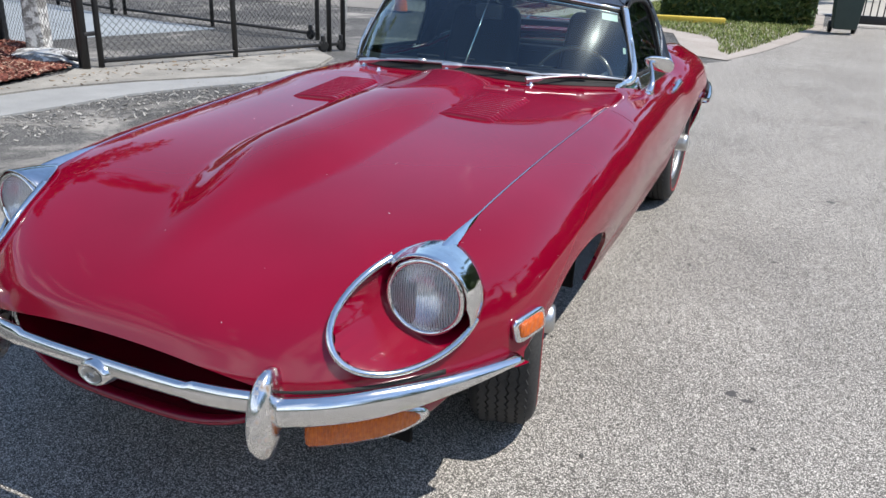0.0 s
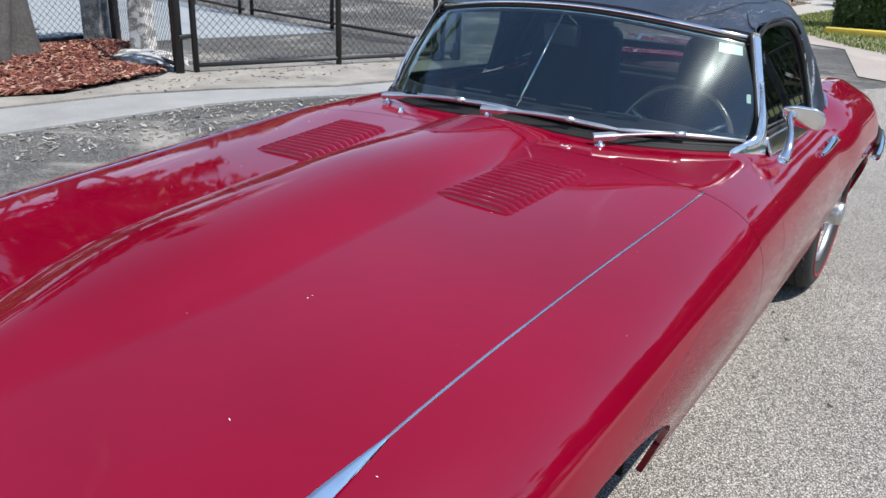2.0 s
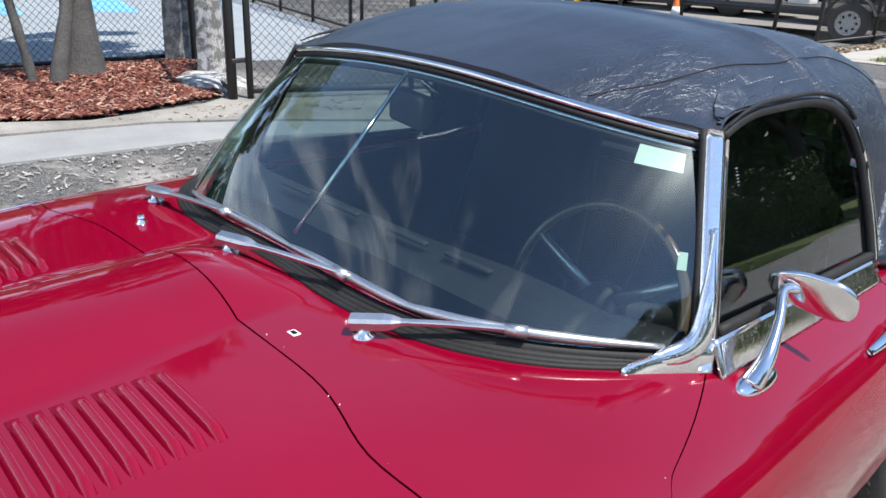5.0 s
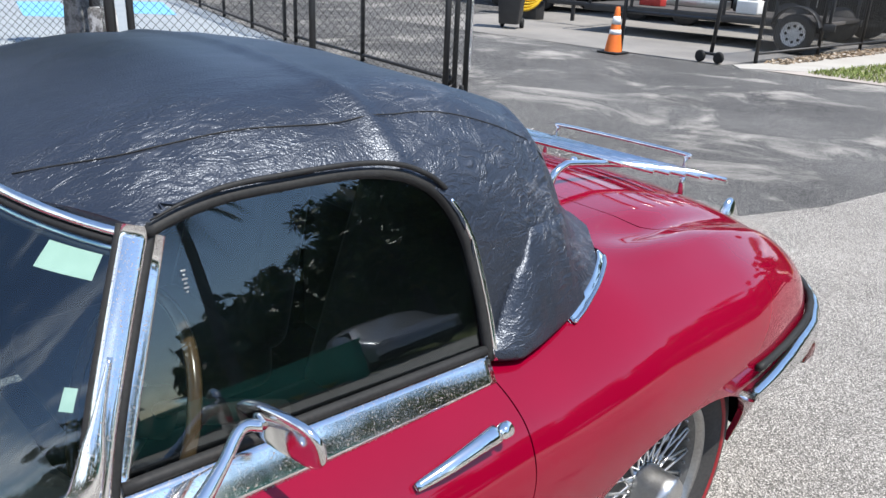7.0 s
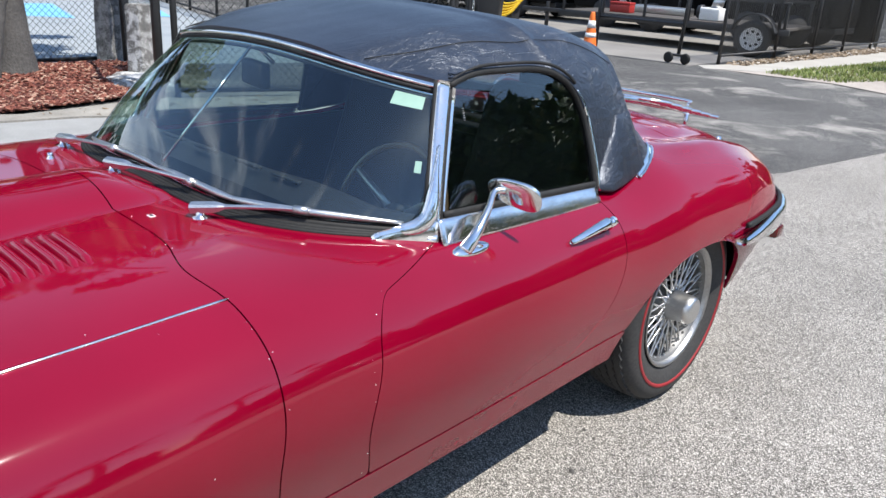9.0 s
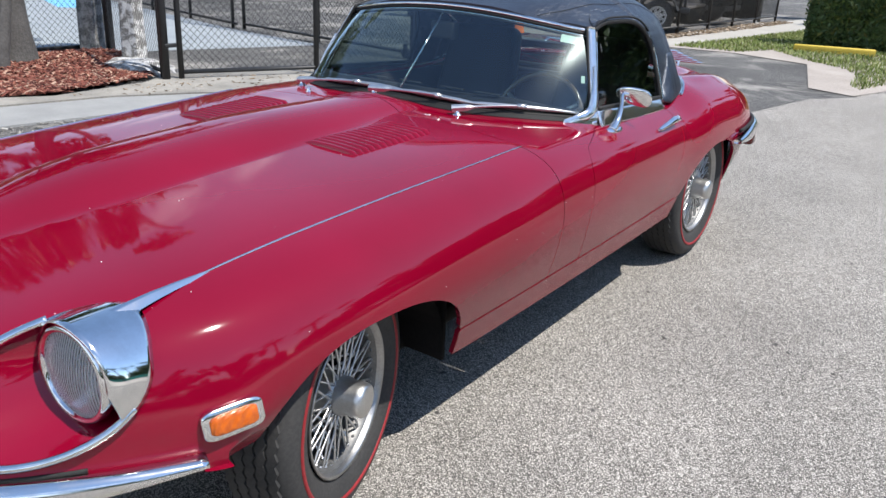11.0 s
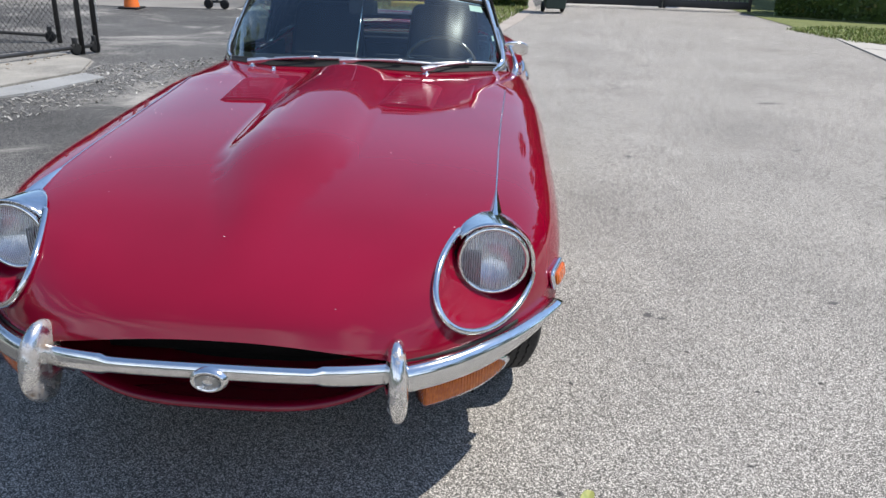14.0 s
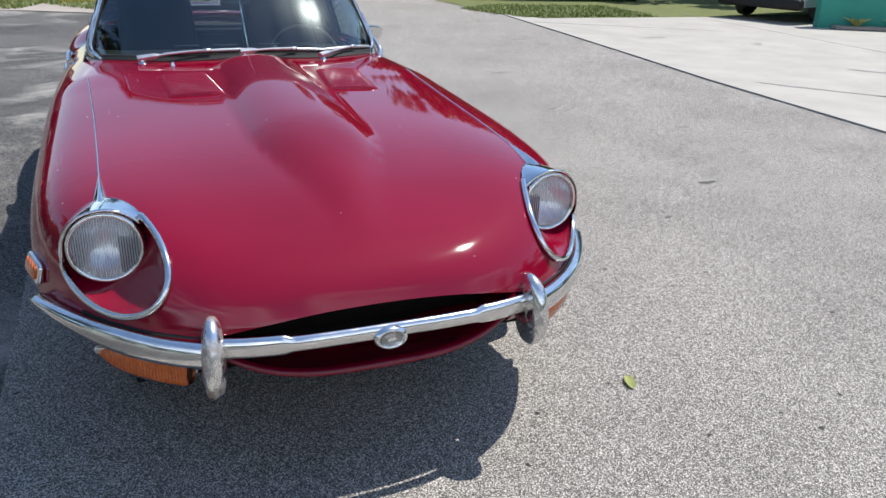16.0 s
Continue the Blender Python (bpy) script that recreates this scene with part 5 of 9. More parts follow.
pts = [screen_top(u) + Vector((0, -0.006, 0.004)) for u in np.linspace(-1.02, 1.02, 61)]
v, f = sweep(pts, rounded(0.012, 0.013), path_frames(pts, lambda t: (0, -1, 0.7)))
pmesh("header_rail", v, f, M_CHROME, screen, "chrome header rail")
seal = [p + Vector((0, -0.003, -0.012)) for p in pts]
v, f = sweep(seal, rounded(0.012, 0.009), path_frames(seal, lambda t: (0, -1, 0.7)))
pmesh("header_seal", v, f, M_RUBBER, screen, "black header seal")
strip = [p + Vector((0, -0.008, -0.019)) for p in pts]
v, f = sweep(strip, rounded(0.005, 0.006), path_frames(strip, lambda t: (0, -1, 0.7)))
pmesh("header_trim", v, f, M_CHROME, screen, "flat bright trim below the header rail")
seal = [p + Vector((0, -0.009, -0.027)) for p in pts]
v, f = sweep(seal, rounded(0.008, 0.008), path_frames(seal, lambda t: (0, -1, 0.7)))
pmesh("header_seal", v, f, M_RUBBER, screen, "black glass seal")
# ribbed rubber along the foot of the glass
for k, (o, z, r) in enumerate(((0.000, 0.000, 0.010), (0.010, -0.006, 0.007), (0.018, -0.010, 0.006), (0.025, -0.013, 0.005))):
    pts = []
    o0 = o
    for u in np.linspace(-1.0, 1.0, 81):
        o = o0 * (1 - 0.72 * float(smoothstep(0.80, 1.0, abs(u))))
        p = screen_base(u)
        d = screen_base(u + 0.01) - screen_base(u - 0.01)
        q = Vector((d.y, -d.x, 0)).normalized()
        e = body_near(p.x + q.x * o, p.y + q.y * o)[0]
        pts.append(Vector((e.x, e.y, e.z + 0.010 + z * 0.7)))
    pts = [sum((pts[min(max(i + o, 0), 80)] for o in range(-3, 4)), Vector()) / 7 for i in range(81)]
    v, f = tube(pts, r, 8)
    pmesh("seal_rib", v, f, M_RUBBER, screen, "ribbed black rubber seal")
for s in (1, -1):
    a, b = Vector((0.673 * s, 1.338, 0.806)), Vector((0.566 * s, 1.457, 1.112))
    pts = smooth_path([a + Vector((0, -0.005, -0.01)), a.lerp(b, 0.3) + Vector((0.006 * s, -0.012, 0)), a.lerp(b, 0.65) + Vector((0.004 * s, -0.008, 0)), b], 24)
    fr = path_frames(pts, lambda t: (s, -0.55, 0.2))
    prof = rounded(0.017, 0.032)
    verts, faces = sweep(pts, prof, fr)
    pmesh("pillar", verts, faces if s > 0 else [q[::-1] for q in faces], M_CHROME_SPECKLED, screen, "weathered chrome windscreen pillar")
    pts2 = [p + Vector((0.002 * s, 0.019, 0.0)) for p in pts]
    v, f = tube(pts2, 0.007, 8)
    pmesh("pillar_seal", v, f, M_RUBBER, screen, "black pillar seal")
    pts3 = [p + Vector((-0.010 * s, -0.013, 0.003)) for p in pts]
    v, f = tube(pts3, 0.0055, 8)
    pmesh("glass_seal", v, f, M_RUBBER, screen, "black glass seal")
    # wedge casting that runs forward from the pillar, cut square at the door
    verts, faces = [], []
    for k in range(13):
        t = k / 12
        x, y = 0.620 + 0.064 * t, 1.208 + 0.134 * t
        z = body_near(x, y)[0].z - 0.004
        h = 0.012 + 0.042 * t ** 0.8
        w = 0.005 + 0.020 * t
        for a, c in ((0.0, 0.0), (-0.002, 0.55), (-0.0045 - 0.1 * w, 0.88), (-0.30 * w - 0.005, 1.0), (-0.75 * w, 1.0), (-w, 0.92), (-w, 0.0)):
            verts.append(Vector((s * (x + 0.904 * a), y - 0.428 * a, z + h * c)))
    for i in range(12):
        for k in range(6):
            q = (i * 7 + k, i * 7 + k + 1, i * 7 + k + 8, i * 7 + k + 7)
            faces.append(q if s < 0 else q[::-1])
    faces += [tuple(range(7)), tuple(84 + k for k in range(7))]
    pmesh("foot_wedge", verts, faces, M_CHROME_SPECKLED, screen, "speckled chrome wedge at the pillar foot")
    # fillet that sweeps from the wedge into the pillar
    pts = smooth_path([Vector((0.622 * s, 1.240, 0.818)), Vector((0.640 * s, 1.274, 0.822)), Vector((0.655 * s, 1.305, 0.829)), Vector((0.663 * s, 1.327, 0.845)),
                       Vector((0.661 * s, 1.340, 0.872)), Vector((0.653 * s, 1.353, 0.905)), Vector((0.641 * s, 1.370, 0.945)), Vector((0.627 * s, 1.390, 0.990))], 40)
    fr = path_frames(pts, lambda t: (s, -0.6, 0.35))
    verts, faces = [], []
    for k, (p, (o, sd)) in enumerate(zip(pts, fr)):
        t = k / 39
        thin = (0.30 + 0.70 * float(smoothstep(0.0, 0.16, t))) * (1 - 0.72 * float(smoothstep(0.66, 1.0, t)))
        hw = (0.011 + 0.008 * math.sin(math.pi * min(t * 1.25, 1.0)) ** 1.2) * thin
        for i in range(14):
            q = 2 * math.pi * i / 14
            verts.append(p + sd * (hw * math.cos(q)) + o * (0.007 + 0.002 * math.sin(math.pi * t)) * (0.4 + 0.6 * thin) * math.sin(q))
    for i in range(39):
        for k in range(14):
            k2 = (k + 1) % 14
            faces.append((i * 14 + k, i * 14 + k2, (i + 1) * 14 + k2, (i + 1) * 14 + k))
    faces += [tuple(range(14)), tuple(39 * 14 + k for k in range(14))]
    pmesh("pillar_foot", verts, faces if s > 0 else [q[::-1] for q in faces], M_CHROME_SPECKLED, screen, "weathered chrome pillar foot casting")
v, f = tube([Vector((0.0, 1.072, 0.868)), Vector((0.0, 1.336, 1.138))], 0.0042, 8)
pmesh("tie_rod", v, f, M_CHROME, screen, "slim polished tie rod")
part("rear_view_mirror", box_bm((0.135, 0.032, 0.066), (-0.008, 1.348, 1.062), 0.010, rot=Matrix.Rotation(radians(-12), 4, "Z"), segments=3), M_TYRE, screen, "dark grey rear-view mirror")
v, f = tube([Vector((0.0, 1.352, 1.148)), Vector((0.01, 1.362, 1.115)), Vector((0.03, 1.38, 1.09))], 0.006, 8)
pmesh("mirror_stem", v, f, M_CHROME, screen, "chrome mirror stem")
M_STICKER = surface("pale_green_paper", (0.34, 0.44, 0.36), (0.42, 0.52, 0.44), rough=0.6, scale=20)
for u0, u1, t0, t1 in ((0.850, 0.950, 0.835, 0.920), (0.962, 0.976, 0.42, 0.50)):
    verts, faces = [], []
    for j in range(4):
        for i in range(5):
            p = screen_point(u0 + (u1 - u0) * i / 4, t0 + (t1 - t0) * j / 3)
            verts.append(p + Vector((0, 0.003, -0.001)))
    for j in range(3):
        for i in range(4):
            a = j * 5 + i
            faces.append((a, a + 1, a + 6, a + 5))
    pmesh("sticker", verts, faces, M_STICKER, screen, "pale green paper sticker")


# ---- the car: wipers and washer jets ----
def wiper(px, py, u0, u1, uj):
    """Arm from its pivot to a blade that lies along the foot of the windscreen."""
    w = new("wiper")
    link(w, car, "satin steel wiper arm with a rounded blade")
    base = body_near(px, py)[0]
    v, f = lathe([(0.0, 0.018), (0.008, 0.018), (0.010, 0.014), (0.010, 0.004), (0.017, 0.002), (0.018, -0.01)], 20, axis="z")
    pmesh("pivot", [Vector(q) + base for q in v], f, M_CHROME_WORN, w, "chrome pivot")
    join = screen_point(uj, 0.075, 0.024)
    back = (base + Vector((0, 0, 0.021)) - join).normalized()
    start = base + Vector((0, 0, 0.021)) + Vector((back.x, back.y, 0)) * 0.020
    pts = [start.lerp(join, k / 19) + Vector((0, 0, 0.003 * math.sin(math.pi * k / 19))) for k in range(20)]
    fr = path_frames(pts, lambda t: (0, -0.35, 1))
    verts, faces = [], []
    for k, (p, (o, sd)) in enumerate(zip(pts, fr)):
        t = k / 19
        wide = 1 - float(smoothstep(0.22, 0.34, t))
        hw, hh = 0.0046 + 0.0072 * wide, 0.0032 + 0.0062 * wide * (1 - 0.4 * t)
        for q in ((-hw, -hh), (hw, -hh), (hw, hh * 0.5), (hw * 0.6, hh), (-hw * 0.6, hh), (-hw, hh * 0.5)):
            verts.append(p + sd * q[0] + o * q[1])
    for i in range(19):
        for k in range(6):
            k2 = (k + 1) % 6
            faces.append((i * 6 + k, (i + 1) * 6 + k, (i + 1) * 6 + k2, i * 6 + k2))
    faces += [tuple(range(6)), tuple(19 * 6 + k for k in range(6))]
    pmesh("arm", verts, faces, M_SATIN, w, "satin steel arm", smooth=False)
    pts = [screen_point(u0 + (u1 - u0) * k / 29, 0.060 + 0.012 * math.sin(math.pi * k / 29), 0.013) for k in range(30)]
    v, f = tube(pts, [0.0035 + 0.0045 * min(1.0, 4 * min(k, 29 - k) / 29 + 0.1) for k in range(30)], 8)
    pmesh("blade", v, f, M_SATIN, w, "satin steel blade carrier")
    c = screen_point(uj, 0.070, 0.020)
    e = (screen_point(uj + 0.03, 0.07, 0.02) - screen_point(uj - 0.03, 0.07, 0.02)).normalized()
    part("clip", cyl_bm(0.0095, 0.0095, c - e * 0.016, c + e * 0.016, 10), M_SATIN, w, "steel blade clip")
    pts = [p + Vector((0, 0.008, -0.008)) for p in pts]
    v, f = sweep(pts, rounded(0.014, 0.006), path_frames(pts, lambda t: (0, -1, 0.5)))
    pmesh("squeegee", v, f, M_RUBBER, w, "black rubber squeegee")


for data in ((-0.455, 1.012, -0.56, 0.07, -0.28), (-0.035, 0.963, 0.05, 0.57, 0.30), (0.322, 0.985, 0.47, 0.965, 0.76)):
    wiper(*data)
p, n = body_near(-0.338, 0.931)
v, f = lathe([(0.0, 0.016), (0.006, 0.016), (0.008, 0.010), (0.008, 0.004), (0.012, 0.0), (0.012, -0.004)], 12, axis="z")
pmesh("washer_jet", [Vector(q) + p for q in v], f, M_CHROME, car, "small chrome washer jet")
# the second jet is missing: a bare hole with chipped edges
p, n = body_near(0.252, 0.910)
part("jet_hole_edge", box_bm((0.019, 0.013, 0.0016), p + n * 0.0008, 0.0007), M_WHITE, car, "chipped pale edge of an empty jet hole")
part("jet_hole", box_bm((0.012, 0.007, 0.0016), p + n * 0.0016, 0.0005), M_DARK, car, "empty washer jet hole")


# ---- the car: soft top ----
HV = np.array([1.342, 1.55, 1.75, 1.95, 2.10, 2.24, 2.36, 2.46, 2.53])
HOOD = {
    "zt": [1.168, 1.215, 1.245, 1.240, 1.215, 1.165, 1.085, 0.995, 0.905],
    "xs": [0.46, 0.46, 0.465, 0.478, 0.495, 0.492, 0.458, 0.410, 0.35],
    "zs": [1.128, 1.174, 1.192, 1.188, 1.166, 1.112, 1.025, 0.950, 0.898],
    "xk": [0.570, 0.572, 0.578, 0.588, 0.590, 0.578, 0.548, 0.505, 0.42],
    "zk": [1.105, 1.100, 1.095, 1.075, 1.040, 0.988, 0.938, 0.910, 0.894],
    "xe": [0.665, 0.668, 0.668, 0.666, 0.668, 0.656, 0.634, 0.592, 0.49],
    "ze": [0.80, 0.80, 0.80, 0.802, 0.806, 0.822, 0.844, 0.858, 0.880],
}
HF = {k: monotone(HV, v) for k, v in HOOD.items()}
hs = np.concatenate([np.linspace(1.342, 2.30, 90), np.linspace(2.31, 2.53, 34)])
rows = []
for v0 in hs:
    p = {k: float(f(v0)) for k, f in HF.items()}
    k = np.array([(0, p["zt"]), (0.55 * p["xs"], p["zt"] - 0.22 * (p["zt"] - p["zs"])), (p["xs"], p["zs"]), (p["xk"], p["zk"]), (0.5 * (p["xk"] + p["xe"]) + 0.006, 0.5 * (p["zk"] + p["ze"])), (p["xe"], p["ze"])])
    kk = np.vstack([[-k[1, 0], k[1, 1]], k])
    d = np.concatenate([[0], np.cumsum(np.linalg.norm(np.diff(kk, axis=0), axis=1))])
    fx, fz = spline(d, kk[:, 0]), spline(d, kk[:, 1])
    q = np.linspace(d[1], d[-1], 64)
    x, z = fx(q), fz(q)
    x[0] = 0
    bow = 0.115 * (1 - smoothstep(1.342, 1.75, v0))
    u = np.clip(np.abs(x) / 0.562, 0, 1.03)
    y = v0 + bow * u ** 4 - 0.10 * smoothstep(2.2, 2.5, v0) * np.clip(np.abs(x) / 0.6, 0, 1) ** 2
    rows.append(np.column_stack([x, y, z]))
hh = np.array(rows)
HGRID = np.concatenate([hh[:, :0:-1] * np.array([-1, 1, 1]), hh], axis=1)
HN = grid_normals(HGRID)
if HN[30, 63, 2] < 0:
    HN = -HN
# soft cloth: sag between the bows, seam ridges and wrinkles
for i in range(HGRID.shape[0]):
    for j in range(HGRID.shape[1]):
        x, y, z = HGRID[i, j]
        bowline = 0.006 * math.exp(-((y - 1.86) / 0.02) ** 2) + 0.007 * math.exp(-((y - 2.235 + 0.05 * abs(x)) / 0.016) ** 2)
        wr = noise.noise(Vector((x * 7, y * 7, z * 7))) * 0.004 + noise.noise(Vector((x * 22, y * 8, z * 17))) * 0.0026
        calm = 1.0 if abs(x) > 0.30 else 0.45
        HGRID[i, j] += HN[i, j] * (wr * calm + bowline)
HN = grid_normals(HGRID)
if HN[30, 63, 2] < 0:
    HN = -HN
HX, HY, HZ = HGRID[:, :, 0], HGRID[:, :, 1], HGRID[:, :, 2]


def arch_z(y):
    """Top of the door window opening."""
    y = np.asarray(y, float)
    u = np.clip((y - 1.60) / 0.372, 0, 1)
    return np.where(y < 1.60, 1.128 - 0.028 * ((1.60 - y) / 0.15) ** 2, 0.79 + 0.338 * (1 - u ** 4.2) ** (1 / 4.2))


opening = np.where((np.abs(HX) > 0.45) & (HY < 1.985), HZ - arch_z(HY), 1.0)
opening = np.where((np.abs(HX) > 0.45) & (HY >= 1.972), 1.0, opening)
window_hole = np.where(HY > 2.2, ((np.abs(HX) / 0.40) ** 4 + (np.abs(HZ - 1.025) / 0.088) ** 4) ** 0.25 - 1, 1.0) * 0.1
soft_top = panel("soft_top", np.minimum(opening, window_hole), M_VINYL, car, "creased black vinyl soft top", depth=0.010, grid=HGRID, normals=HN)
rear_pane = panel("rear_window", -window_hole - 0.002, M_PLASTIC_PANE, car, "clear plastic rear window", depth=0.003, grid=HGRID, normals=HN)
rear_pane.visible_shadow = False

# cloth binding over the window arch, window rubber and chrome channel
def window_x(y, z):
    t = np.clip((z - 0.80) / 0.31, 0, 1.1)
    return 0.667 - 0.097 * t ** 1.08


def side_window(s):
    win = new("side_window")
    link(win, car, "raised dark-tinted door glass")
    ys = np.concatenate([np.linspace(1.352, 1.60, 20), np.linspace(1.612, 1.962, 44)])
    verts, faces, nz = [], [], 14
    for y in ys:
        # the glass is bounded in front by the raked pillar
        top = float(arch_z(y)) - 0.006
        if y < 1.475:
            top = min(top, 0.80 + (y - 1.345) / 0.125 * 0.305)
        for k in range(nz):
            z = 0.795 + (max(top, 0.797) - 0.795) * k / (nz - 1)
            verts.append((s * float(window_x(y, z)), y, z))
    for i in range(len(ys) - 1):
        for k in range(nz - 1):
            a = i * nz + k
            q = (a, a + nz, a + nz + 1, a + 1)
            faces.append(q if s > 0 else q[::-1])
    g = pmesh("glass", verts, faces, M_SIDE_GLASS, win, "dark-tinted glass with dust")
    g.visible_shadow = False
    arc = [Vector((s * float(window_x(y, float(arch_z(y)))), y, float(arch_z(y)))) for y in np.concatenate([np.linspace(1.465, 1.9, 40), np.linspace(1.905, 1.9715, 30)])]
    arc += [Vector((s * float(window_x(1.972, z)), 1.972, z)) for z in np.linspace(0.93, 0.80, 8) if z < arc[-1].z]
    arc = smooth_path(arc[::3] + [arc[-1]], 70)
    v, f = tube([p + Vector((s * 0.004, 0, 0.0)) for p in arc], 0.0085, 8)
    pmesh("weather_seal", v, f, M_RUBBER, win, "black window rubber")
    v, f = tube([p + Vector((s * 0.010, 0.004, 0.016)) for p in arc[0:46]], [0.0012 + 0.003 * min(1.0, k / 8) for k in range(46)], 8)
    pmesh("drip_rail", v, f, M_RUBBER, win, "black gutter over the window")
    rear = [p for p in arc if p.z < 1.065 and p.y > 1.9]
    v, f = tube([p + Vector((s * 0.010, 0.010, 0)) for p in rear], 0.0055, 8)
    pmesh("rear_channel", v, f, M_CHROME, win, "chrome rear window channel")
    a, b = Vector((s * 0.669, 1.361, 0.82)), Vector((s * 0.572, 1.480, 1.098))
    pts = [a.lerp(b, t) for t in np.linspace(0, 1, 8)]
    v, f = sweep(pts, rounded(0.009, 0.018), path_frames(pts, lambda t: (s, -0.3, 0.2)))
    pmesh("front_channel", v, f, M_CHROME_SPECKLED, win, "speckled chrome front window channel")
    pts = [Vector((s * 0.667, y, 0.846 - 0.027 * (y - 1.345) / 0.617)) for y in np.linspace(1.372, 1.965, 20)]
    v, f = tube(pts, 0.0085, 8)
    pmesh("sill_rubber", v, f, M_RUBBER, win, "black glass wiper rubber")
    if s > 0:
        # worn remains of a white decal, a column of short bars
        for k, (wide, z) in enumerate(((0.006, 1.054), (0.003, 1.049), (0.007, 1.044), (0.004, 1.039), (0.0065, 1.034), (0.003, 1.029))):
            x = float(window_x(1.498, z)) + 0.0016
            part("decal_bar", box_bm((0.0008, wide, 0.0024), (x, 1.499, z), 0.0002), M_SATIN, win, "worn pale decal mark")


for s in (1, -1):
    side_window(s)
    # cloth hem over the arch, and the weighted lower flap
    hem = np.minimum.reduce([np.where((HX * s > 0.45) & (HY < 1.972), HZ - arch_z(HY) - 0.002, -1.0), np.where(HX * s > 0.45, 0.034 * smoothstep(1.44, 1.62, HY) - (HZ - arch_z(HY)), -1.0), HY - 1.44])
    g2 = HGRID + HN * 0.004
    panel("arch_hem", hem, M_VINYL, soft_top, "stitched vinyl hem", depth=0.006, grid=g2, normals=HN)
    pts = []
    for x, y in ((0.676, 2.178), (0.668, 2.215), (0.652, 2.262), (0.636, 2.302), (0.618, 2.338), (0.598, 2.372), (0.578, 2.396)):
        p, n = body_near(x, y)
        pts.append(Vector((s * x, y, p.z + 0.006)))
    pts = smooth_path(pts, 24)
    v, f = sweep(pts, rounded(0.007, 0.021), path_frames(pts, lambda t: (s * 0.8, 0.3, 0.8)))
    strip = pmesh("hood_trim", v, f, M_CHROME, car, "curved chrome strip along the hood edge")
    v, f = tube([p + Vector((s * 0.009, 0.004, -0.003)) for p in pts], 0.0036, 6)
    pmesh("trim_bead", v, f, M_CHROME, strip, "rolled chrome bead")

    # weighted flap that hangs over the body behind the door
    hem_y = [1.966, 1.990, 2.027, 2.080, 2.145, 2.185, 2.260, 2.335, 2.380]
    hem_x = [0.668, 0.682, 0.694, 0.690, 0.680, 0.672, 0.652, 0.622, 0.598]
    hem_z = [0.810, 0.803, 0.799, 0.806, 0.816, 0.823, 0.838, 0.852, 0.860]
    verts, faces, span = [], [], [i for i in range(len(hs)) if 1.974 < HGRID[i, -1, 1] < 2.24]
    for n_i, i in enumerate(span):
        t = n_i / (len(span) - 1)
        y = float(HGRID[i, -1, 1])
        low = Vector((np.interp(y, hem_y, hem_x), y, np.interp(y, hem_y, hem_z)))
        c0 = -(3 + int(11 * min(1.0, t / 0.5)))
        top, side = Vector(HGRID[i, c0]), Vector(HN[i, c0])
        fade = 1 - float(smoothstep(0.6, 1.0, t))
        lift = 0.0025 + 0.002 * fade + 0.002 * noise.noise(Vector((y * 30, 2.0, s)))
        ring = [top - side * 0.002, top + side * 0.004]
        for q in np.linspace(0.12, 1.0, 7):
            crumple = 0.0030 * noise.noise(Vector((y * 44 + q * 9, q * 5, 7.0))) + 0.0016 * noise.noise(Vector((y * 120, q * 22, 3.0)))
            ring.append(top.lerp(low, q) + side * (lift + (0.004 * math.sin(math.pi * q) + crumple) * (0.3 + 0.7 * fade)))
        ring += [low + Vector((0.004, 0, -0.003)), low + Vector((-0.002, 0, -0.008)), low + Vector((-0.014, 0, -0.004))]
        verts += [Vector((p.x * s, p.y, p.z)) for p in ring]
    n = len(ring)
    for i in range(len(span) - 1):
        for k in range(n - 1):
            a = i * n + k
            q = (a, a + 1, a + n + 1, a + n)
            faces.append(q if s > 0 else q[::-1])
    pmesh("lower_flap", verts, faces, M_VINYL, soft_top, "scuffed vinyl flap")
    # stitches along the upper edge of the hem
    verts, faces = [], []
    for y in np.arange(1.60, 1.93, 0.0075):
        i = int(np.argmin(np.abs(HGRID[:, -20, 1] - y)))
        zc = float(arch_z(HGRID[i, -20, 1])) + 0.027
        j = 64 + int(np.argmin(np.abs(HGRID[i, 64:, 2] - zc)))
        p, n0 = Vector(HGRID[i, j]), Vector(HN[i, j])
        p = p + n0 * 0.0115
        v, f = tube([Vector(((p.x) * s, p.y - 0.0022, p.z)), Vector(((p.x) * s, p.y + 0.0022, p.z))], 0.0008, 4)
        base = len(verts)
        verts += v
        faces += [tuple(q + base for q in fc) for fc in f]
    pmesh("stitching", verts, faces, M_SATIN, soft_top, "pale stitching on the hem")
    # stitched seam along the cant of the roof
    pts = []
    for i in range(1, 86, 2):
        row = HGRID[i, 63:, :]
        x = float(np.interp(hs[i], [1.342, 1.45, 1.53, 1.60, 1.80, 1.98, 2.10, 2.25], [0.37, 0.435, 0.455, 0.463, 0.488, 0.494, 0.515, 0.53]))
        q = (x, float(np.interp(x, row[:, 0], row[:, 1])), float(np.interp(x, row[:, 0], row[:, 2])) + 0.0012)
        pts.append(Vector((q[0] * s, q[1], q[2])))
    pts = [sum((pts[min(max(i + o, 0), len(pts) - 1)] for o in (-1, 0, 1)), Vector()) / 3 for i in range(len(pts))]
    v, f = tube(pts, 0.0010, 6)
    pmesh("seam", v, f, M_RUBBER, soft_top, "stitched roof seam")

    # chrome belt capping on the door top: a leaning plate from the skin up to the glass
    ys = np.linspace(1.345, 1.962, 40)
    verts, faces = [], []
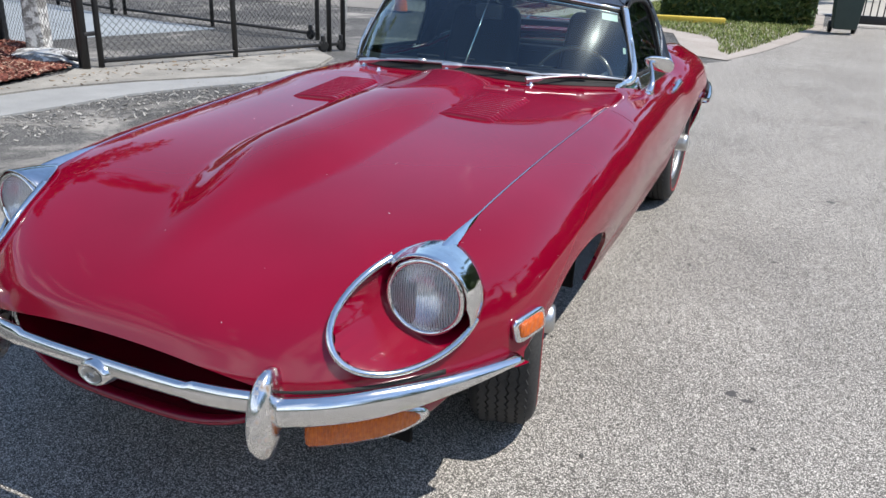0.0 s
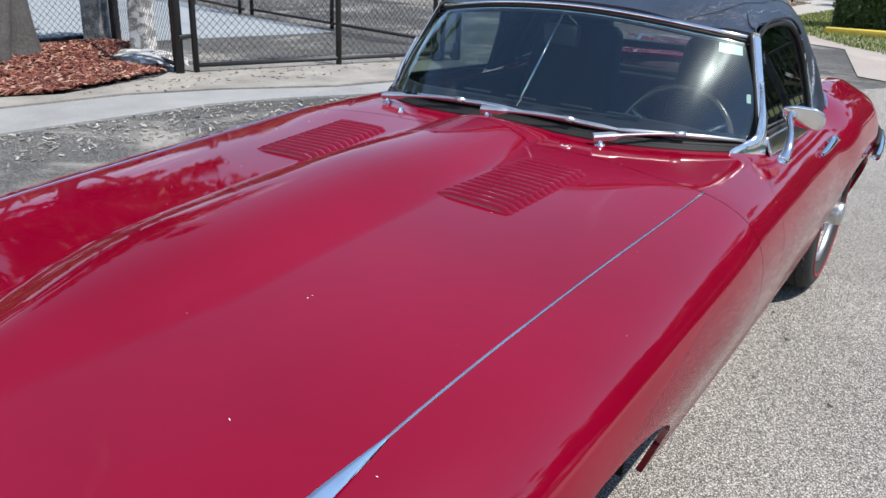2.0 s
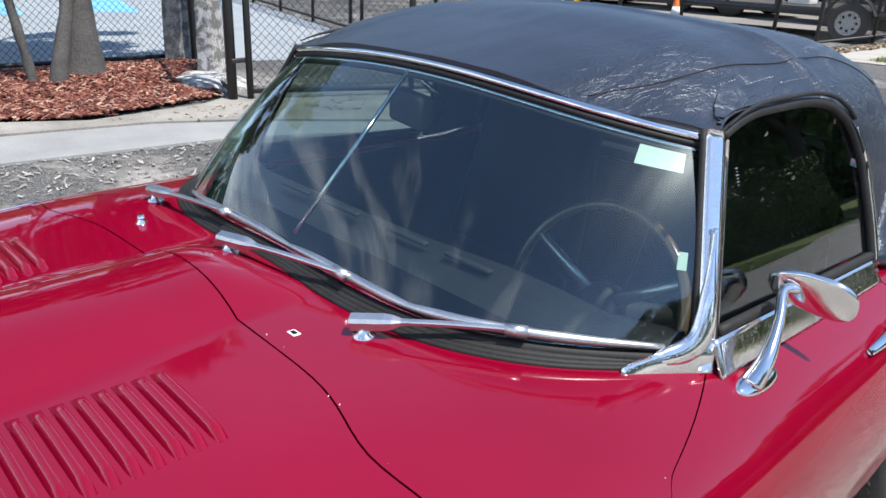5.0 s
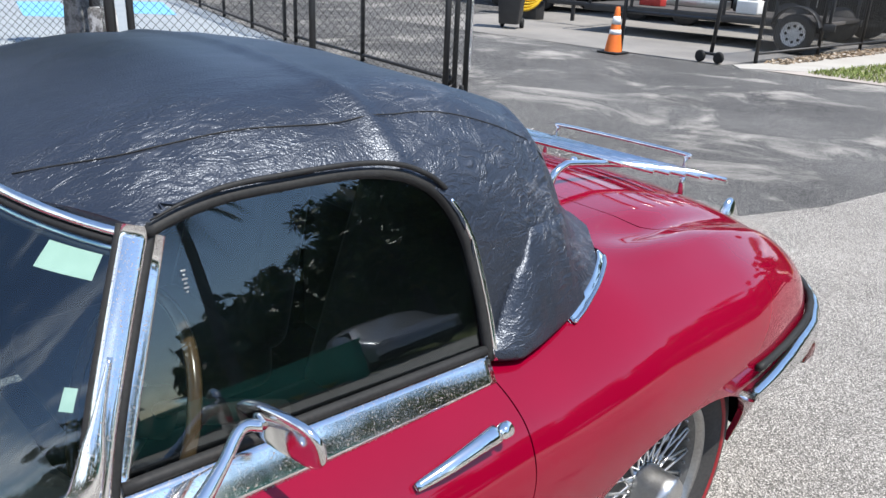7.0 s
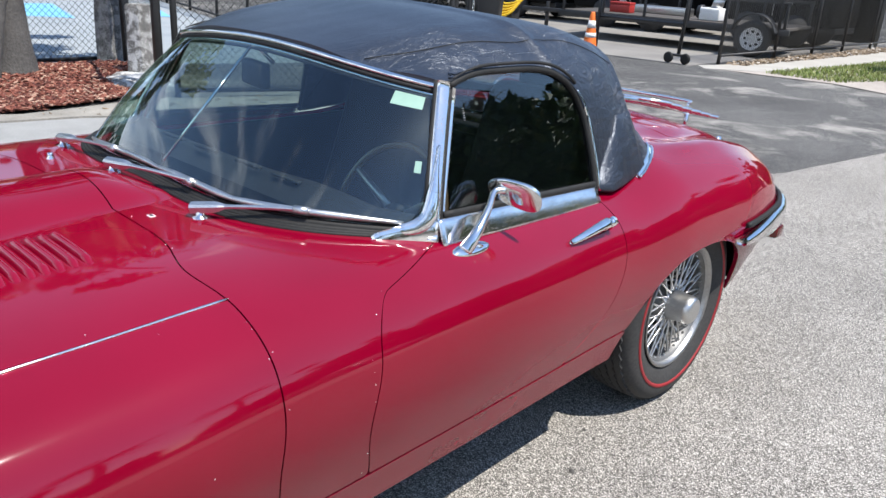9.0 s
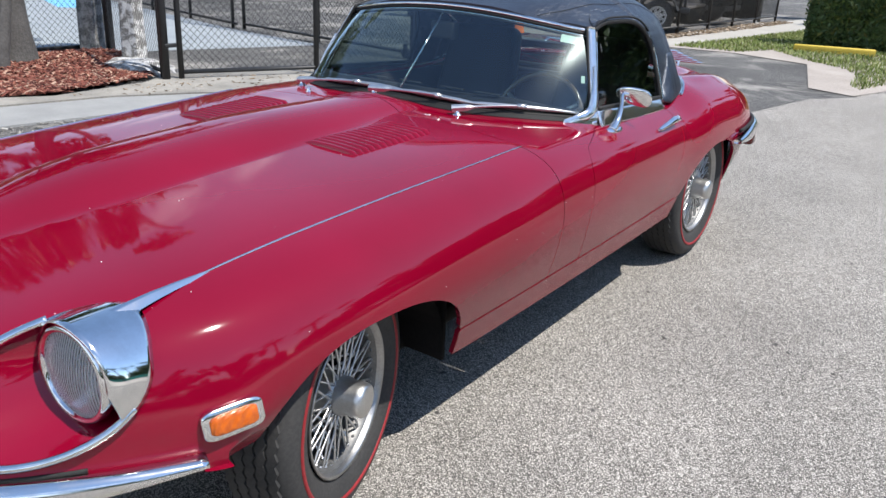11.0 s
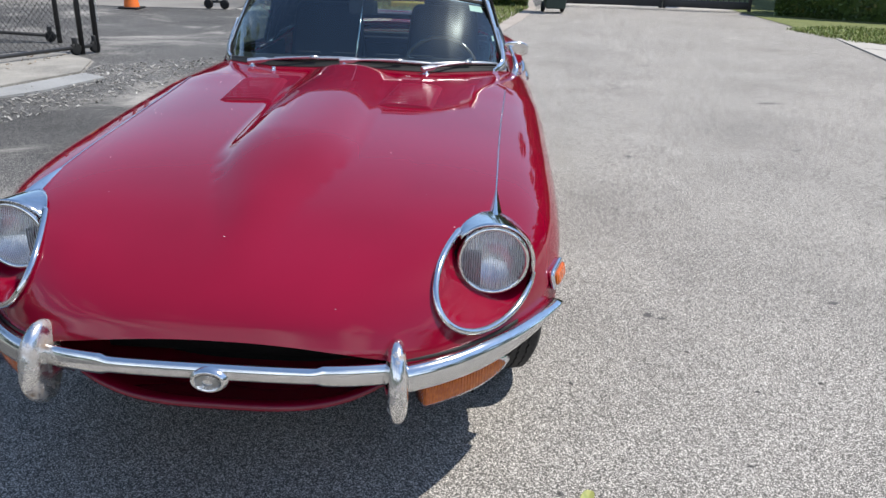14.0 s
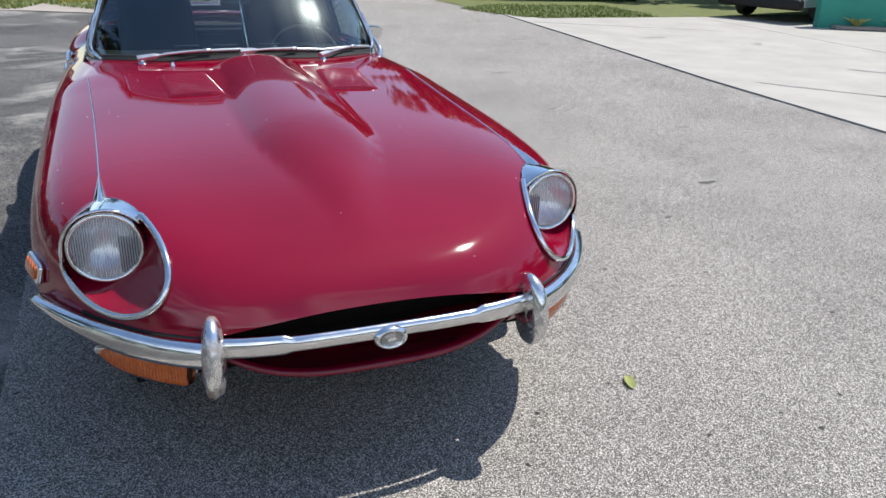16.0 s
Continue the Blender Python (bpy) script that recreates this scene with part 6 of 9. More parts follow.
    for y in ys:
        skin, out = body_near(0.699, y)
        low = Vector((0.701, y, skin.z - 0.002))
        along = (y - 1.345) / 0.617
        top = Vector((0.677, y, 0.842 - 0.027 * along))
        for k in range(8):
            t = k / 7
            q = low.lerp(top, t)
            verts.append(Vector((s * (q.x + 0.0012 * math.sin(math.pi * t)), y, q.z)))
    n = 8
    for i in range(len(ys) - 1):
        for k in range(n - 1):
            a = i * n + k
            q = (a, a + n, a + n + 1, a + 1)
            faces.append(q if s > 0 else q[::-1])
    cap = pmesh("belt_capping", verts, faces, M_CHROME_SPECKLED, car, "weathered chrome belt capping on the door")
    md = cap.modifiers.new("thickness", "SOLIDIFY")
    md.thickness = 0.005
    md.offset = -1

    # door handle
    h = new("door_handle")
    link(h, car, "chrome lever door handle with a push button")
    p0, n0 = side_near(1.722, 0.732, s)
    p1, n1 = side_near(1.876, 0.738, s)
    pts = smooth_path([p0 + n0 * 0.004, p0.lerp(p1, 0.35) + n0 * 0.018, p0.lerp(p1, 0.75) + n1 * 0.026, p1 + n1 * 0.026], 20)
    fr = path_frames(pts, lambda t: n0)
    verts, faces = [], []
    for k, (p, (o, sd)) in enumerate(zip(pts, fr)):
        t = k / 19
        hw, hh = 0.007 + 0.0085 * t ** 0.8, 0.0045 + 0.0055 * t
        for i in range(12):
            q = 2 * math.pi * i / 12
            verts.append(p + sd * hw * math.cos(q) + o * hh * math.sin(q))
    for i in range(19):
        for k in range(12):
            k2 = (k + 1) % 12
            faces.append((i * 12 + k, i * 12 + k2, (i + 1) * 12 + k2, (i + 1) * 12 + k))
    faces += [tuple(range(12)), tuple(19 * 12 + k for k in range(12))]
    pmesh("lever", verts, faces, M_CHROME, h, "chrome lever")
    part("lever_foot", cyl_bm(0.015, 0.012, p1 - n1 * 0.005, p1 + n1 * 0.024, 18), M_CHROME, h, "chrome handle foot")
    knob = p1 + Vector((0, 0.018, -0.002)) + n1 * 0.022
    part("button", cyl_bm(0.0135, 0.012, knob - n1 * 0.016, knob + n1 * 0.014, 18), M_CHROME, h, "round push button")

# ---- the car: door mirror ----
mir = new("door_mirror")
link(mir, car, "chrome teardrop door mirror on a leaning stalk")
p0, n0 = side_near(1.408, 0.774, 1)
bm = bmesh.new()
bmesh.ops.create_uvsphere(bm, u_segments=24, v_segments=12, radius=1.0)
ydir = (Vector((0, 1, 0)) - n0 * n0.y).normalized()
zd = n0.cross(ydir).normalized()
bmesh.ops.transform(bm, matrix=Matrix.Translation(p0) @ Matrix((ydir * 0.060, zd * 0.020, n0 * 0.011)).transposed().to_4x4(), verts=bm.verts)
bmesh.ops.recalc_face_normals(bm, faces=bm.faces)
part("mirror_foot", bm, M_CHROME, mir, "chrome foot")
joint = Vector((0.696, 1.521, 0.882))
foot = p0 + Vector((0.0, -0.022, 0.0))
pts = smooth_path([foot, foot + Vector((0.004, 0.030, 0.035)), foot.lerp(joint, 0.62) + Vector((0.006, 0.0, 0.012)), joint + Vector((0.0, -0.014, 0.0)), joint + Vector((0.012, 0.008, 0.002))], 30)
v, f = tube(pts, [0.0175 - 0.0095 * min(k / 15, 1.0) for k in range(30)], 14)
pmesh("stalk", v, f, M_CHROME, mir, "curved chrome stalk")
XL = Vector((0.957, 0.290, 0.0))
YL = Vector((-0.28, 0.93, 0.16)).normalized()
ZL = XL.cross(YL).normalized()
head_m = Matrix.Translation(Vector((0.726, 1.541, 0.882))) @ Matrix((XL, YL, ZL)).transposed().to_4x4()


def mirror_rim(a, grow=0.0):
    """Outline of the mirror head: blunt at the stalk, deeper and drooping at the far end."""
    c, q = math.cos(a), math.sin(a)
    x = (0.066 + grow) * math.copysign(abs(c) ** 0.8, c)
    h = (0.0325 + grow) * (1.0 + 0.22 * c)
    return x, h * math.copysign(abs(q) ** 0.78, q) - 0.010 * (x / 0.066 + 0.4)


verts, faces = [], []
for k, (r, d) in enumerate(((0.985, 0.0045), (1.0, 0.003), (1.0, 0.0), (0.985, -0.003), (0.90, -0.0045), (0.60, -0.006), (0.28, -0.0068), (0.02, -0.007))):
    for i in range(48):
        x, z = mirror_rim(2 * math.pi * i / 48)
        verts.append(head_m @ Vector((x * r - 0.010 * (1 - r), d, z * r)))
for k in range(7):
    for i in range(48):
        j = (i + 1) % 48
        faces.append((k * 48 + i, k * 48 + j, (k + 1) * 48 + j, (k + 1) * 48 + i))
faces.append(tuple(7 * 48 + i for i in range(48)))
pmesh("mirror_head", verts, faces, M_CHROME, mir, "polished chrome teardrop shell")
verts = [head_m @ Vector((x * 0.985, 0.0046, z * 0.985)) for x, z in (mirror_rim(2 * math.pi * i / 48) for i in range(48))]
pmesh("mirror_glass", verts, [tuple(range(48))], M_MIRROR, mir, "mirror glass", smooth=False)

# ---- the car: cabin ----
verts, faces = [], []
for i, (y, z) in enumerate([(1.18, 0.84), (1.24, 0.855), (1.30, 0.850), (1.34, 0.82), (1.345, 0.72), (1.30, 0.60)]):
    for j in range(13):
        x = -0.63 + 1.26 * j / 12
        b = math.exp(-((x - 0.35) / 0.17) ** 2) * 0.012 if i in (1, 2, 3) else 0
        verts.append((x, max(y, float(screen_y(x)) + 0.03 + 0.02 * i), z + b - 0.012))
for i in range(5):
    for j in range(12):
        a = i * 13 + j
        faces.append((a, a + 1, a + 14, a + 13))
dash = pmesh("dashboard", verts, faces, M_LEATHER, car, "black padded dashboard")
for x in (-0.25, -0.08, 0.12, 0.28):
    part("demister_vent", box_bm((0.11, 0.014, 0.008), (x, 1.235, 0.862), 0.003), M_RUBBER, car, "narrow demister vent")
part("cabin_floor", box_bm((1.24, 1.25, 0.03), (0, 1.85, 0.30), 0.005), M_DARK, car, "dark carpeted floor")
part("rear_bulkhead", box_bm((1.20, 0.04, 0.52), (0, 2.36, 0.58), 0.01), M_LEATHER, car, "black rear bulkhead")
part("parcel_shelf", box_bm((1.16, 0.26, 0.03), (0, 2.40, 0.80), 0.01), M_LEATHER, car, "black parcel shelf")
for s in (1, -1):
    part("door_card", box_bm((0.02, 1.05, 0.46), (s * 0.632, 1.72, 0.56), 0.006), M_LEATHER, car, "black door card")


def seat(x):
    st = new("seat")
    link(st, car, "black leather bucket seat")
    bm = box_bm((0.46, 0.50, 0.16), (x, 1.80, 0.44), 0.05, segments=4)
    part("cushion", bm, M_LEATHER, st, "pleated cushion")
    bm = box_bm((0.46, 0.13, 0.58), (0, 0, 0.29), 0.05, segments=4)
    for w in bm.verts:
        w.co.x *= 1 - 0.22 * max(0, w.co.z - 0.30) / 0.28
        w.co.y -= 0.05 * (w.co.x / 0.23) ** 2
    bmesh.ops.transform(bm, matrix=pose(x, 2.06, 0.45, -14, 0, 0), verts=bm.verts)
    part("backrest", bm, M_LEATHER, st, "rounded backrest")
    bm = box_bm((0.24, 0.09, 0.15), (x, 2.205, 1.02), 0.035, rot=None, segments=4)
    part("head_restraint", bm, M_LEATHER, st, "black head restraint")


seat(0.33)
seat(-0.33)
wheel_c = Vector((0.35, 1.50, 0.735))
wm = Matrix.Translation(wheel_c) @ Euler((radians(68), 0, 0)).to_matrix().to_4x4()
M_WOOD = surface("polished_wood_rim", (0.06, 0.04, 0.022), (0.11, 0.072, 0.04), rough=0.2, scale=14, coat=0.8, bump=0)
steer = new("steering_wheel")
link(steer, car, "thin-rimmed wooden steering wheel with alloy spokes")
v, f = tube([wm @ Vector((0.19 * math.cos(a), 0.19 * math.sin(a), 0)) for a in np.linspace(0, 2 * math.pi, 49)[:-1]], 0.011, 10, closed=True)
pmesh("rim", v, f, M_WOOD, steer, "dark polished wooden rim")
for k in range(3):
    a = radians(90 + 120 * k + 180)
    v, f = tube([wm @ Vector((0.03 * math.cos(a), 0.03 * math.sin(a), -0.035)), wm @ Vector((0.185 * math.cos(a), 0.185 * math.sin(a), 0))], [0.013, 0.008], 8)
    pmesh("spoke", v, f, M_STEEL, steer, "drilled alloy spoke")
part("boss", cyl_bm(0.045, 0.038, wm @ Vector((0, 0, -0.06)), wm @ Vector((0, 0, -0.015)), 24), M_RUBBER, steer, "black horn boss")
part("column", cyl_bm(0.022, 0.022, wm @ Vector((0, 0, -0.30)), wm @ Vector((0, 0, -0.05)), 16), M_RUBBER, steer, "black column")

# ---- the car: rear bumper, lamps and luggage rack ----
rear_bumper = new("rear_bumper")
link(rear_bumper, car, "slim chrome rear bumper with overriders")


def tail_edge(z=0.56):
    out = []
    for y in np.linspace(2.63, 3.40, 40):
        p, n = side_near(y, z - 0.01 * (y - 2.66), 1)
        out.append((p, n))
    return out


for s in (1, -1):
    pts, fr = [], []
    for p, n in tail_edge():
        n = Vector((n.x, n.y, 0)).normalized()
        q = p + n * 0.022
        pts.append(Vector((q.x * s, q.y, 0)))
        fr.append((Vector((n.x * s, n.y, 0)), Vector((0, 0, 1))))
    end_p = pts[-1]
    for k in range(1, 14):
        t = k / 13
        pts.append(Vector((end_p.x * (1 - t) + 0.30 * s * t, end_p.y + 0.075 * math.sin(t * math.pi / 2), 0)))
        fr.append((Vector((s * (1 - t) * 0.6, 1, 0)).normalized(), Vector((0, 0, 1))))
    verts, faces, m = [], [], 14
    for k, (p, (o, u)) in enumerate(zip(pts, fr)):
        t = k / (len(pts) - 1)
        h = 0.038 * min(1.0, 0.28 + t * 2.6)
        for i in range(m):
            a = 2 * math.pi * i / m
            ca, sa = math.cos(a), math.sin(a)
            verts.append(Vector((p.x, p.y, 0.553 + 0.012 * t)) + o * (0.018 * math.copysign(abs(ca) ** 0.8, ca)) + Vector((0, 0, h * math.copysign(abs(sa) ** 0.7, sa))))
    n = len(pts)
    for i in range(n - 1):
        for k in range(m):
            k2 = (k + 1) % m
            q = (i * m + k, (i + 1) * m + k, (i + 1) * m + k2, i * m + k2)
            faces.append(q if s < 0 else q[::-1])
    faces += [tuple(range(m)), tuple((n - 1) * m + k for k in range(m))]
    pmesh("quarter_blade", verts, faces, M_CHROME_WORN, rear_bumper, "wraparound chrome quarter blade")
    bm = bmesh.new()
    bmesh.ops.create_uvsphere(bm, u_segments=18, v_segments=12, radius=1.0)
    bmesh.ops.transform(bm, matrix=pose(0.32 * s, 3.50, 0.60) @ Matrix.Diagonal((0.028, 0.055, 0.11, 1)), verts=bm.verts)
    part("overrider", bm, M_CHROME_WORN, rear_bumper, "chrome overrider")
    p, n = side_near(3.08, 0.490, s)
    bm = box_bm((0.060, 0.085, 0.048), (0, 0, 0), 0.010)
    for w in bm.verts:
        w.co.y *= 1 - 0.25 * (w.co.x > 0)
    bmesh.ops.transform(bm, matrix=Matrix.Translation(p + n * 0.020) @ Matrix.Rotation(0 if s > 0 else math.pi, 4, "Z"), verts=bm.verts)
    part("rear_side_marker", bm, M_REDLENS, car, "red side marker below the bumper")
    # dull filler strip between the blade and the body
    v, f = tube([Vector((q.x - fr[k][0].x * 0.012, q.y - fr[k][0].y * 0.012, 0.596 + 0.010 * k / 39)) for k, q in enumerate(pts[3:40])], 0.010, 6)
    pmesh("filler_strip", v, f, M_RUBBER, rear_bumper, "dull rubber filler strip")

rack = thing("luggage_rack", "chrome tube luggage rack mounted on the crimson boot lid", "luggage rack")


def rack_tube(name, pts, r, label, n=24):
    v, f = tube(smooth_path(pts, n) if len(pts) > 2 else [Vector(p) for p in pts], r, 8)
    pmesh(name, v, f, M_CHROME, rack, label)


for k in range(6):
    y = 2.86 + 0.084 * k
    z = 0.918 - 0.0185 * k
    rack_tube("slat", [(-0.40, y, z), (0.40, y, z)], 0.0065, "chrome slat")
for s in (1, -1):
    def deck(x, y):
        return body_near(x, y)[0].z
    rack_tube("side_rail", [(s * 0.26, 2.62, deck(s * 0.26, 2.62)), (s * 0.26, 2.632, 0.912), (s * 0.26, 2.668, 0.930), (s * 0.26, 2.72, 0.928), (s * 0.26, 3.0, 0.884), (s * 0.26, 3.28, 0.822)], 0.010, "chrome side rail", 40)
    rack_tube("rear_foot", [(s * 0.27, 3.26, deck(s * 0.27, 3.26)), (s * 0.27, 3.26, 0.825)], 0.010, "chrome rear foot")
rack_tube("rear_hoop", [(-0.25, 3.29, 0.822), (-0.25, 3.295, 0.856), (-0.22, 3.30, 0.868), (0.22, 3.30, 0.868), (0.25, 3.295, 0.856), (0.25, 3.29, 0.822)], 0.007, "raised chrome rear hoop", 60)


# ---- fences and gates ----
def chain_link(name, a, b, z0, z1, parent, mesh=0.036, r=0.0027):
    """Woven wire between two posts: zigzag wires, one mesh."""
    a, b = Vector((a[0], a[1], 0)), Vector((b[0], b[1], 0))
    d = (b - a)
    length = d.length
    d.normalize()
    side = Vector((-d.y, d.x, 0))
    n = int(length / (mesh * 1.0))
    m = int((z1 - z0) / (mesh * 1.05))
    verts, faces = [], []
    for i in range(n):
        start = len(verts)
        for k in range(m + 1):
            off = (i + (k + i) % 2) * mesh + 0.01
            p = a + d * min(off, length) + Vector((0, 0, z0 + (z1 - z0) * k / m)) + side * (0.003 if (k + i) % 2 else -0.003)
            verts += [p + d * r, p + side * r, p - d * r]
        for k in range(m):
            for q in range(3):
                q2 = (q + 1) % 3
                u = start + 3 * k
                faces.append((u + q, u + q2, u + 3 + q2, u + 3 + q))
    ob = pmesh(name, verts, faces, M_WIRE, parent, "woven chain-link mesh", smooth=False)
    ob["kind"] = "stuff"
    return ob


def rail(name, a, b, r, parent, mat=None, label=""):
    return part(name, cyl_bm(r, r, a, b, 12), mat or M_IRON, parent, label)


def fence_panel(name, label, a, b, posts, top=1.8, bottom=0.08, r=0.030, group="", casters=(), wire=0.0027):
    f = thing(name, label, "gate" if "gate" in name else "fence", group)
    a, b = Vector((a[0], a[1], 0)), Vector((b[0], b[1], 0))
    for t in posts:
        p = a.lerp(b, t)
        part("post", cyl_bm(r, r, p, p + Vector((0, 0, top + 0.05)), 14), M_IRON, f, "black steel post")
    rail("bottom_rail", a + Vector((0, 0, bottom)), b + Vector((0, 0, bottom)), r * 0.7, f, label="black bottom rail")
    rail("top_rail", a + Vector((0, 0, top)), b + Vector((0, 0, top)), r * 0.7, f, label="black top rail")
    chain_link("mesh", (a.x, a.y), (b.x, b.y), bottom, top, f, r=wire)
    for t in casters:
        p = a.lerp(b, t)
        d = (b - a).normalized()
        v, fa = lathe([(0.0, 0.022), (0.05, 0.022), (0.065, 0.018), (0.068, 0.0), (0.065, -0.018), (0.05, -0.022), (0.0, -0.022)], 24)
        ang = math.atan2(d.y, d.x) + math.pi / 2
        m = Matrix.Translation(p + Vector((0, 0, 0.064))) @ Matrix.Rotation(ang, 4, "Z")
        pmesh("caster_wheel", [m @ Vector(q) for q in v], fa, M_RUBBER, f, "black caster wheel")
        part("caster_fork", box_bm((0.05, 0.05, 0.10), p + Vector((0, 0, 0.14)), 0.01), M_IRON, f, "steel caster fork")
    return f


HINGE = (-5.12, 3.84)
END = (-3.97, 6.60)
fence_panel("swing_gate", "black chain-link swing gate standing open on casters", HINGE, END, (0.0, 0.5, 0.93, 1.0), casters=(0.90, 0.99))
fence_panel("swing_gate", "black chain-link swing gate leaf closing the yard", (-8.91, 7.92), (-4.75, 7.22), (0.0, 0.5, 1.0), casters=(0.97,))
fence_panel("fence", "black chain-link fence along the playing court", (-24.0, 12.0), (-9.0, 7.84), (0.0, 0.15, 0.3, 0.45, 0.6, 0.74, 0.87, 0.99))
fence_panel("fence", "low black chain-link fence behind the mulch bed", (-7.62, 0.4), (-7.50, 4.25), (0.0, 0.5, 1.0), r=0.035)
fence_panel("fence", "grey-black chain-link fence beside the gate post", (-7.1, 4.28), (-5.24, 3.72), (0.0, 0.985))
fence_panel("fence", "black chain-link fence beside the pavement", (-4.05, 12.95), (-3.78, 22.0), (0.0, 0.235, 0.43, 0.61, 0.8, 1.0), bottom=0.14, wire=0.0048)
p = thing("fence_post", "round dark steel post beside the mulch bed", "fence post")
part("post", cyl_bm(0.035, 0.035, (-5.36, 1.81, 0), (-5.36, 1.81, 1.9), 14), M_IRON, p)
part("cap", cyl_bm(0.042, 0.02, (-5.36, 1.81, 1.9), (-5.36, 1.81, 1.95), 14), M_IRON, p)
p = thing("fence_post", "twin dark steel hinge post at the open gate", "fence post")
part("post", cyl_bm(0.042, 0.042, (-5.18, 3.70, 0), (-5.18, 3.70, 2.0), 14), M_IRON, p)
part("hinge", box_bm((0.05, 0.16, 0.04), (-5.15, 3.76, 0.35), 0.008), M_IRON, p)
part("hinge", box_bm((0.05, 0.16, 0.04), (-5.15, 3.76, 1.45), 0.008), M_IRON, p)
ch = thing("gate_chain", "dark steel chain looped on the gate post", "chain")
for k in range(26):
    a = 2 * math.pi * k / 26
    v, f = tube([Vector((0.012 * math.cos(q), 0.0, 0.020 * math.sin(q))) for q in np.linspace(0, 2 * math.pi, 11)[:-1]], 0.0035, 5, closed=True)
    m = Matrix.Translation((END[0] + 0.045, END[1] + 0.0, 0.36 + 0.032 * k)) @ Matrix.Rotation(radians(90 * (k % 2)), 4, "Z")
    pmesh("chain_link", [m @ q for q in v], f, M_STEEL, ch)

# pipe gate on casters and the post beside the cone
g = thing("pipe_gate", "black pipe gate standing on a two-wheeled caster", "gate")
for z in (0.62, 1.25):
    rail("rail", (-6.0, 12.15, z), (-4.46, 12.32, z), 0.024, g, label="black pipe rail")
part("post", cyl_bm(0.03, 0.03, (-4.46, 12.32, 0.14), (-4.40, 12.34, 1.6), 12), M_IRON, g)
part("post", cyl_bm(0.03, 0.03, (-5.95, 12.15, 0), (-5.95, 12.15, 1.5), 12), M_IRON, g)
part("caster_plate", box_bm((0.34, 0.08, 0.04), (-4.45, 12.30, 0.13), 0.01), M_IRON, g)
for dx in (-0.15, 0.15):
    v, f = lathe([(0.0, 0.025), (0.06, 0.025), (0.085, 0.02), (0.088, 0.0), (0.085, -0.02), (0.06, -0.025), (0.0, -0.025)], 20)
    m = Matrix.Translation((-4.45 + dx, 12.26, 0.088)) @ Matrix.Rotation(radians(80), 4, "Z")
    pmesh("caster_wheel", [m @ Vector(q) for q in v], f, M_RUBBER, g, "black caster wheel")

# ---- yard ground ----
flat("pavement_3", [(-6.6, -12), (-5.0, -12), (-4.95, 0.0), (-4.86, 1.6), (-4.66, 2.75), (-4.33, 3.45), (-3.75, 4.3), (-3.45, 5.2), (-3.7, 5.95), (-4.5, 6.6), (-4.95, 5.9), (-5.5, 3.95), (-5.15, 3.4), (-5.0, 2.4), (-5.3, 1.8), (-6.2, 0.0)],
     -0.02, M_TAN, "sandy worn concrete apron with dusty stains", thick=0.036, category="pavement")
flat("kerb_1", [(-5.0, -12), (-4.35, -12), (-4.18, 0.0), (-4.06, 1.6), (-3.98, 2.3), (-3.90, 3.0), (-3.66, 3.6), (-3.30, 4.25), (-3.10, 5.0), (-3.42, 5.2), (-3.72, 4.3), (-4.32, 3.45), (-4.65, 2.75), (-4.85, 1.6), (-4.94, 0.0)],
     -0.02, M_CURB, "smooth pale grey concrete gutter strip", thick=0.030, category="kerb")
flat("court", [(-6.55, 7.35), (-7.2, 5.2), (-7.35, 4.45), (-7.8, 0.0), (-30, -2), (-30, 13.6), (-12.6, 8.78), (-8.95, 7.72)], -0.002, M_COURT, "pale blue-grey painted playing court", category="court")
M_BLUE = surface("blue_paint", (0.12, 0.36, 0.60), (0.19, 0.45, 0.68), rough=0.7, scale=2)
for poly in ([(-13.4, 6.3), (-13.9, 5.6), (-17.0, 6.4), (-16.8, 7.2)], [(-13.4, 8.2), (-14.0, 7.5), (-16.8, 8.6), (-16.4, 9.3)], [(-13.6, 4.4), (-14.2, 3.6), (-18, 4.2), (-17.6, 5.2)]):
    flat("court_marking", poly, 0.003, M_BLUE, "worn sky-blue court marking", category="marking")
flat("pavement_4", [(-4.15, 12.40), (-3.88, 12.10), (-3.15, 12.80), (-2.75, 16.0), (-2.40, 20.5), (-2.25, 26), (-3.5, 26), (-3.93, 13.3)], -0.02, M_CONCRETE, "pale concrete footway along the fence", thick=0.024, category="pavement")
flat("pavement_5", [(-12, 11.9), (-4.2, 12.25), (-4.2, 26), (-12, 26)], -0.002, M_YARD, "worn tan grey yard paving", category="pavement")
flat("soil", [(-3.6, 12.25), (-2.0, 12.45), (-0.75, 11.9), (-0.15, 9.2), (0.40, 8.95), (0.80, 10.4), (1.15, 12.2), (1.55, 14.9), (1.6, 19), (-1.5, 19), (-2.3, 20), (-2.75, 16.0), (-3.1, 12.9)], 0.003, M_SOIL, "bare dry sandy soil", category="soil")
flat("verge", [(6.28, 12.3), (6.80, 10.6), (9.4, 10.4), (40, 10.4), (40, 30), (5.6, 30)], 0.006, M_TURF, "green weedy verge", category="verge")

# scuffs and stains on the asphalt and the slab
M_STAIN = surface("oil_stain", (0.035, 0.033, 0.03), (0.085, 0.08, 0.075), rough=0.7, scale=9, bump=0.3)


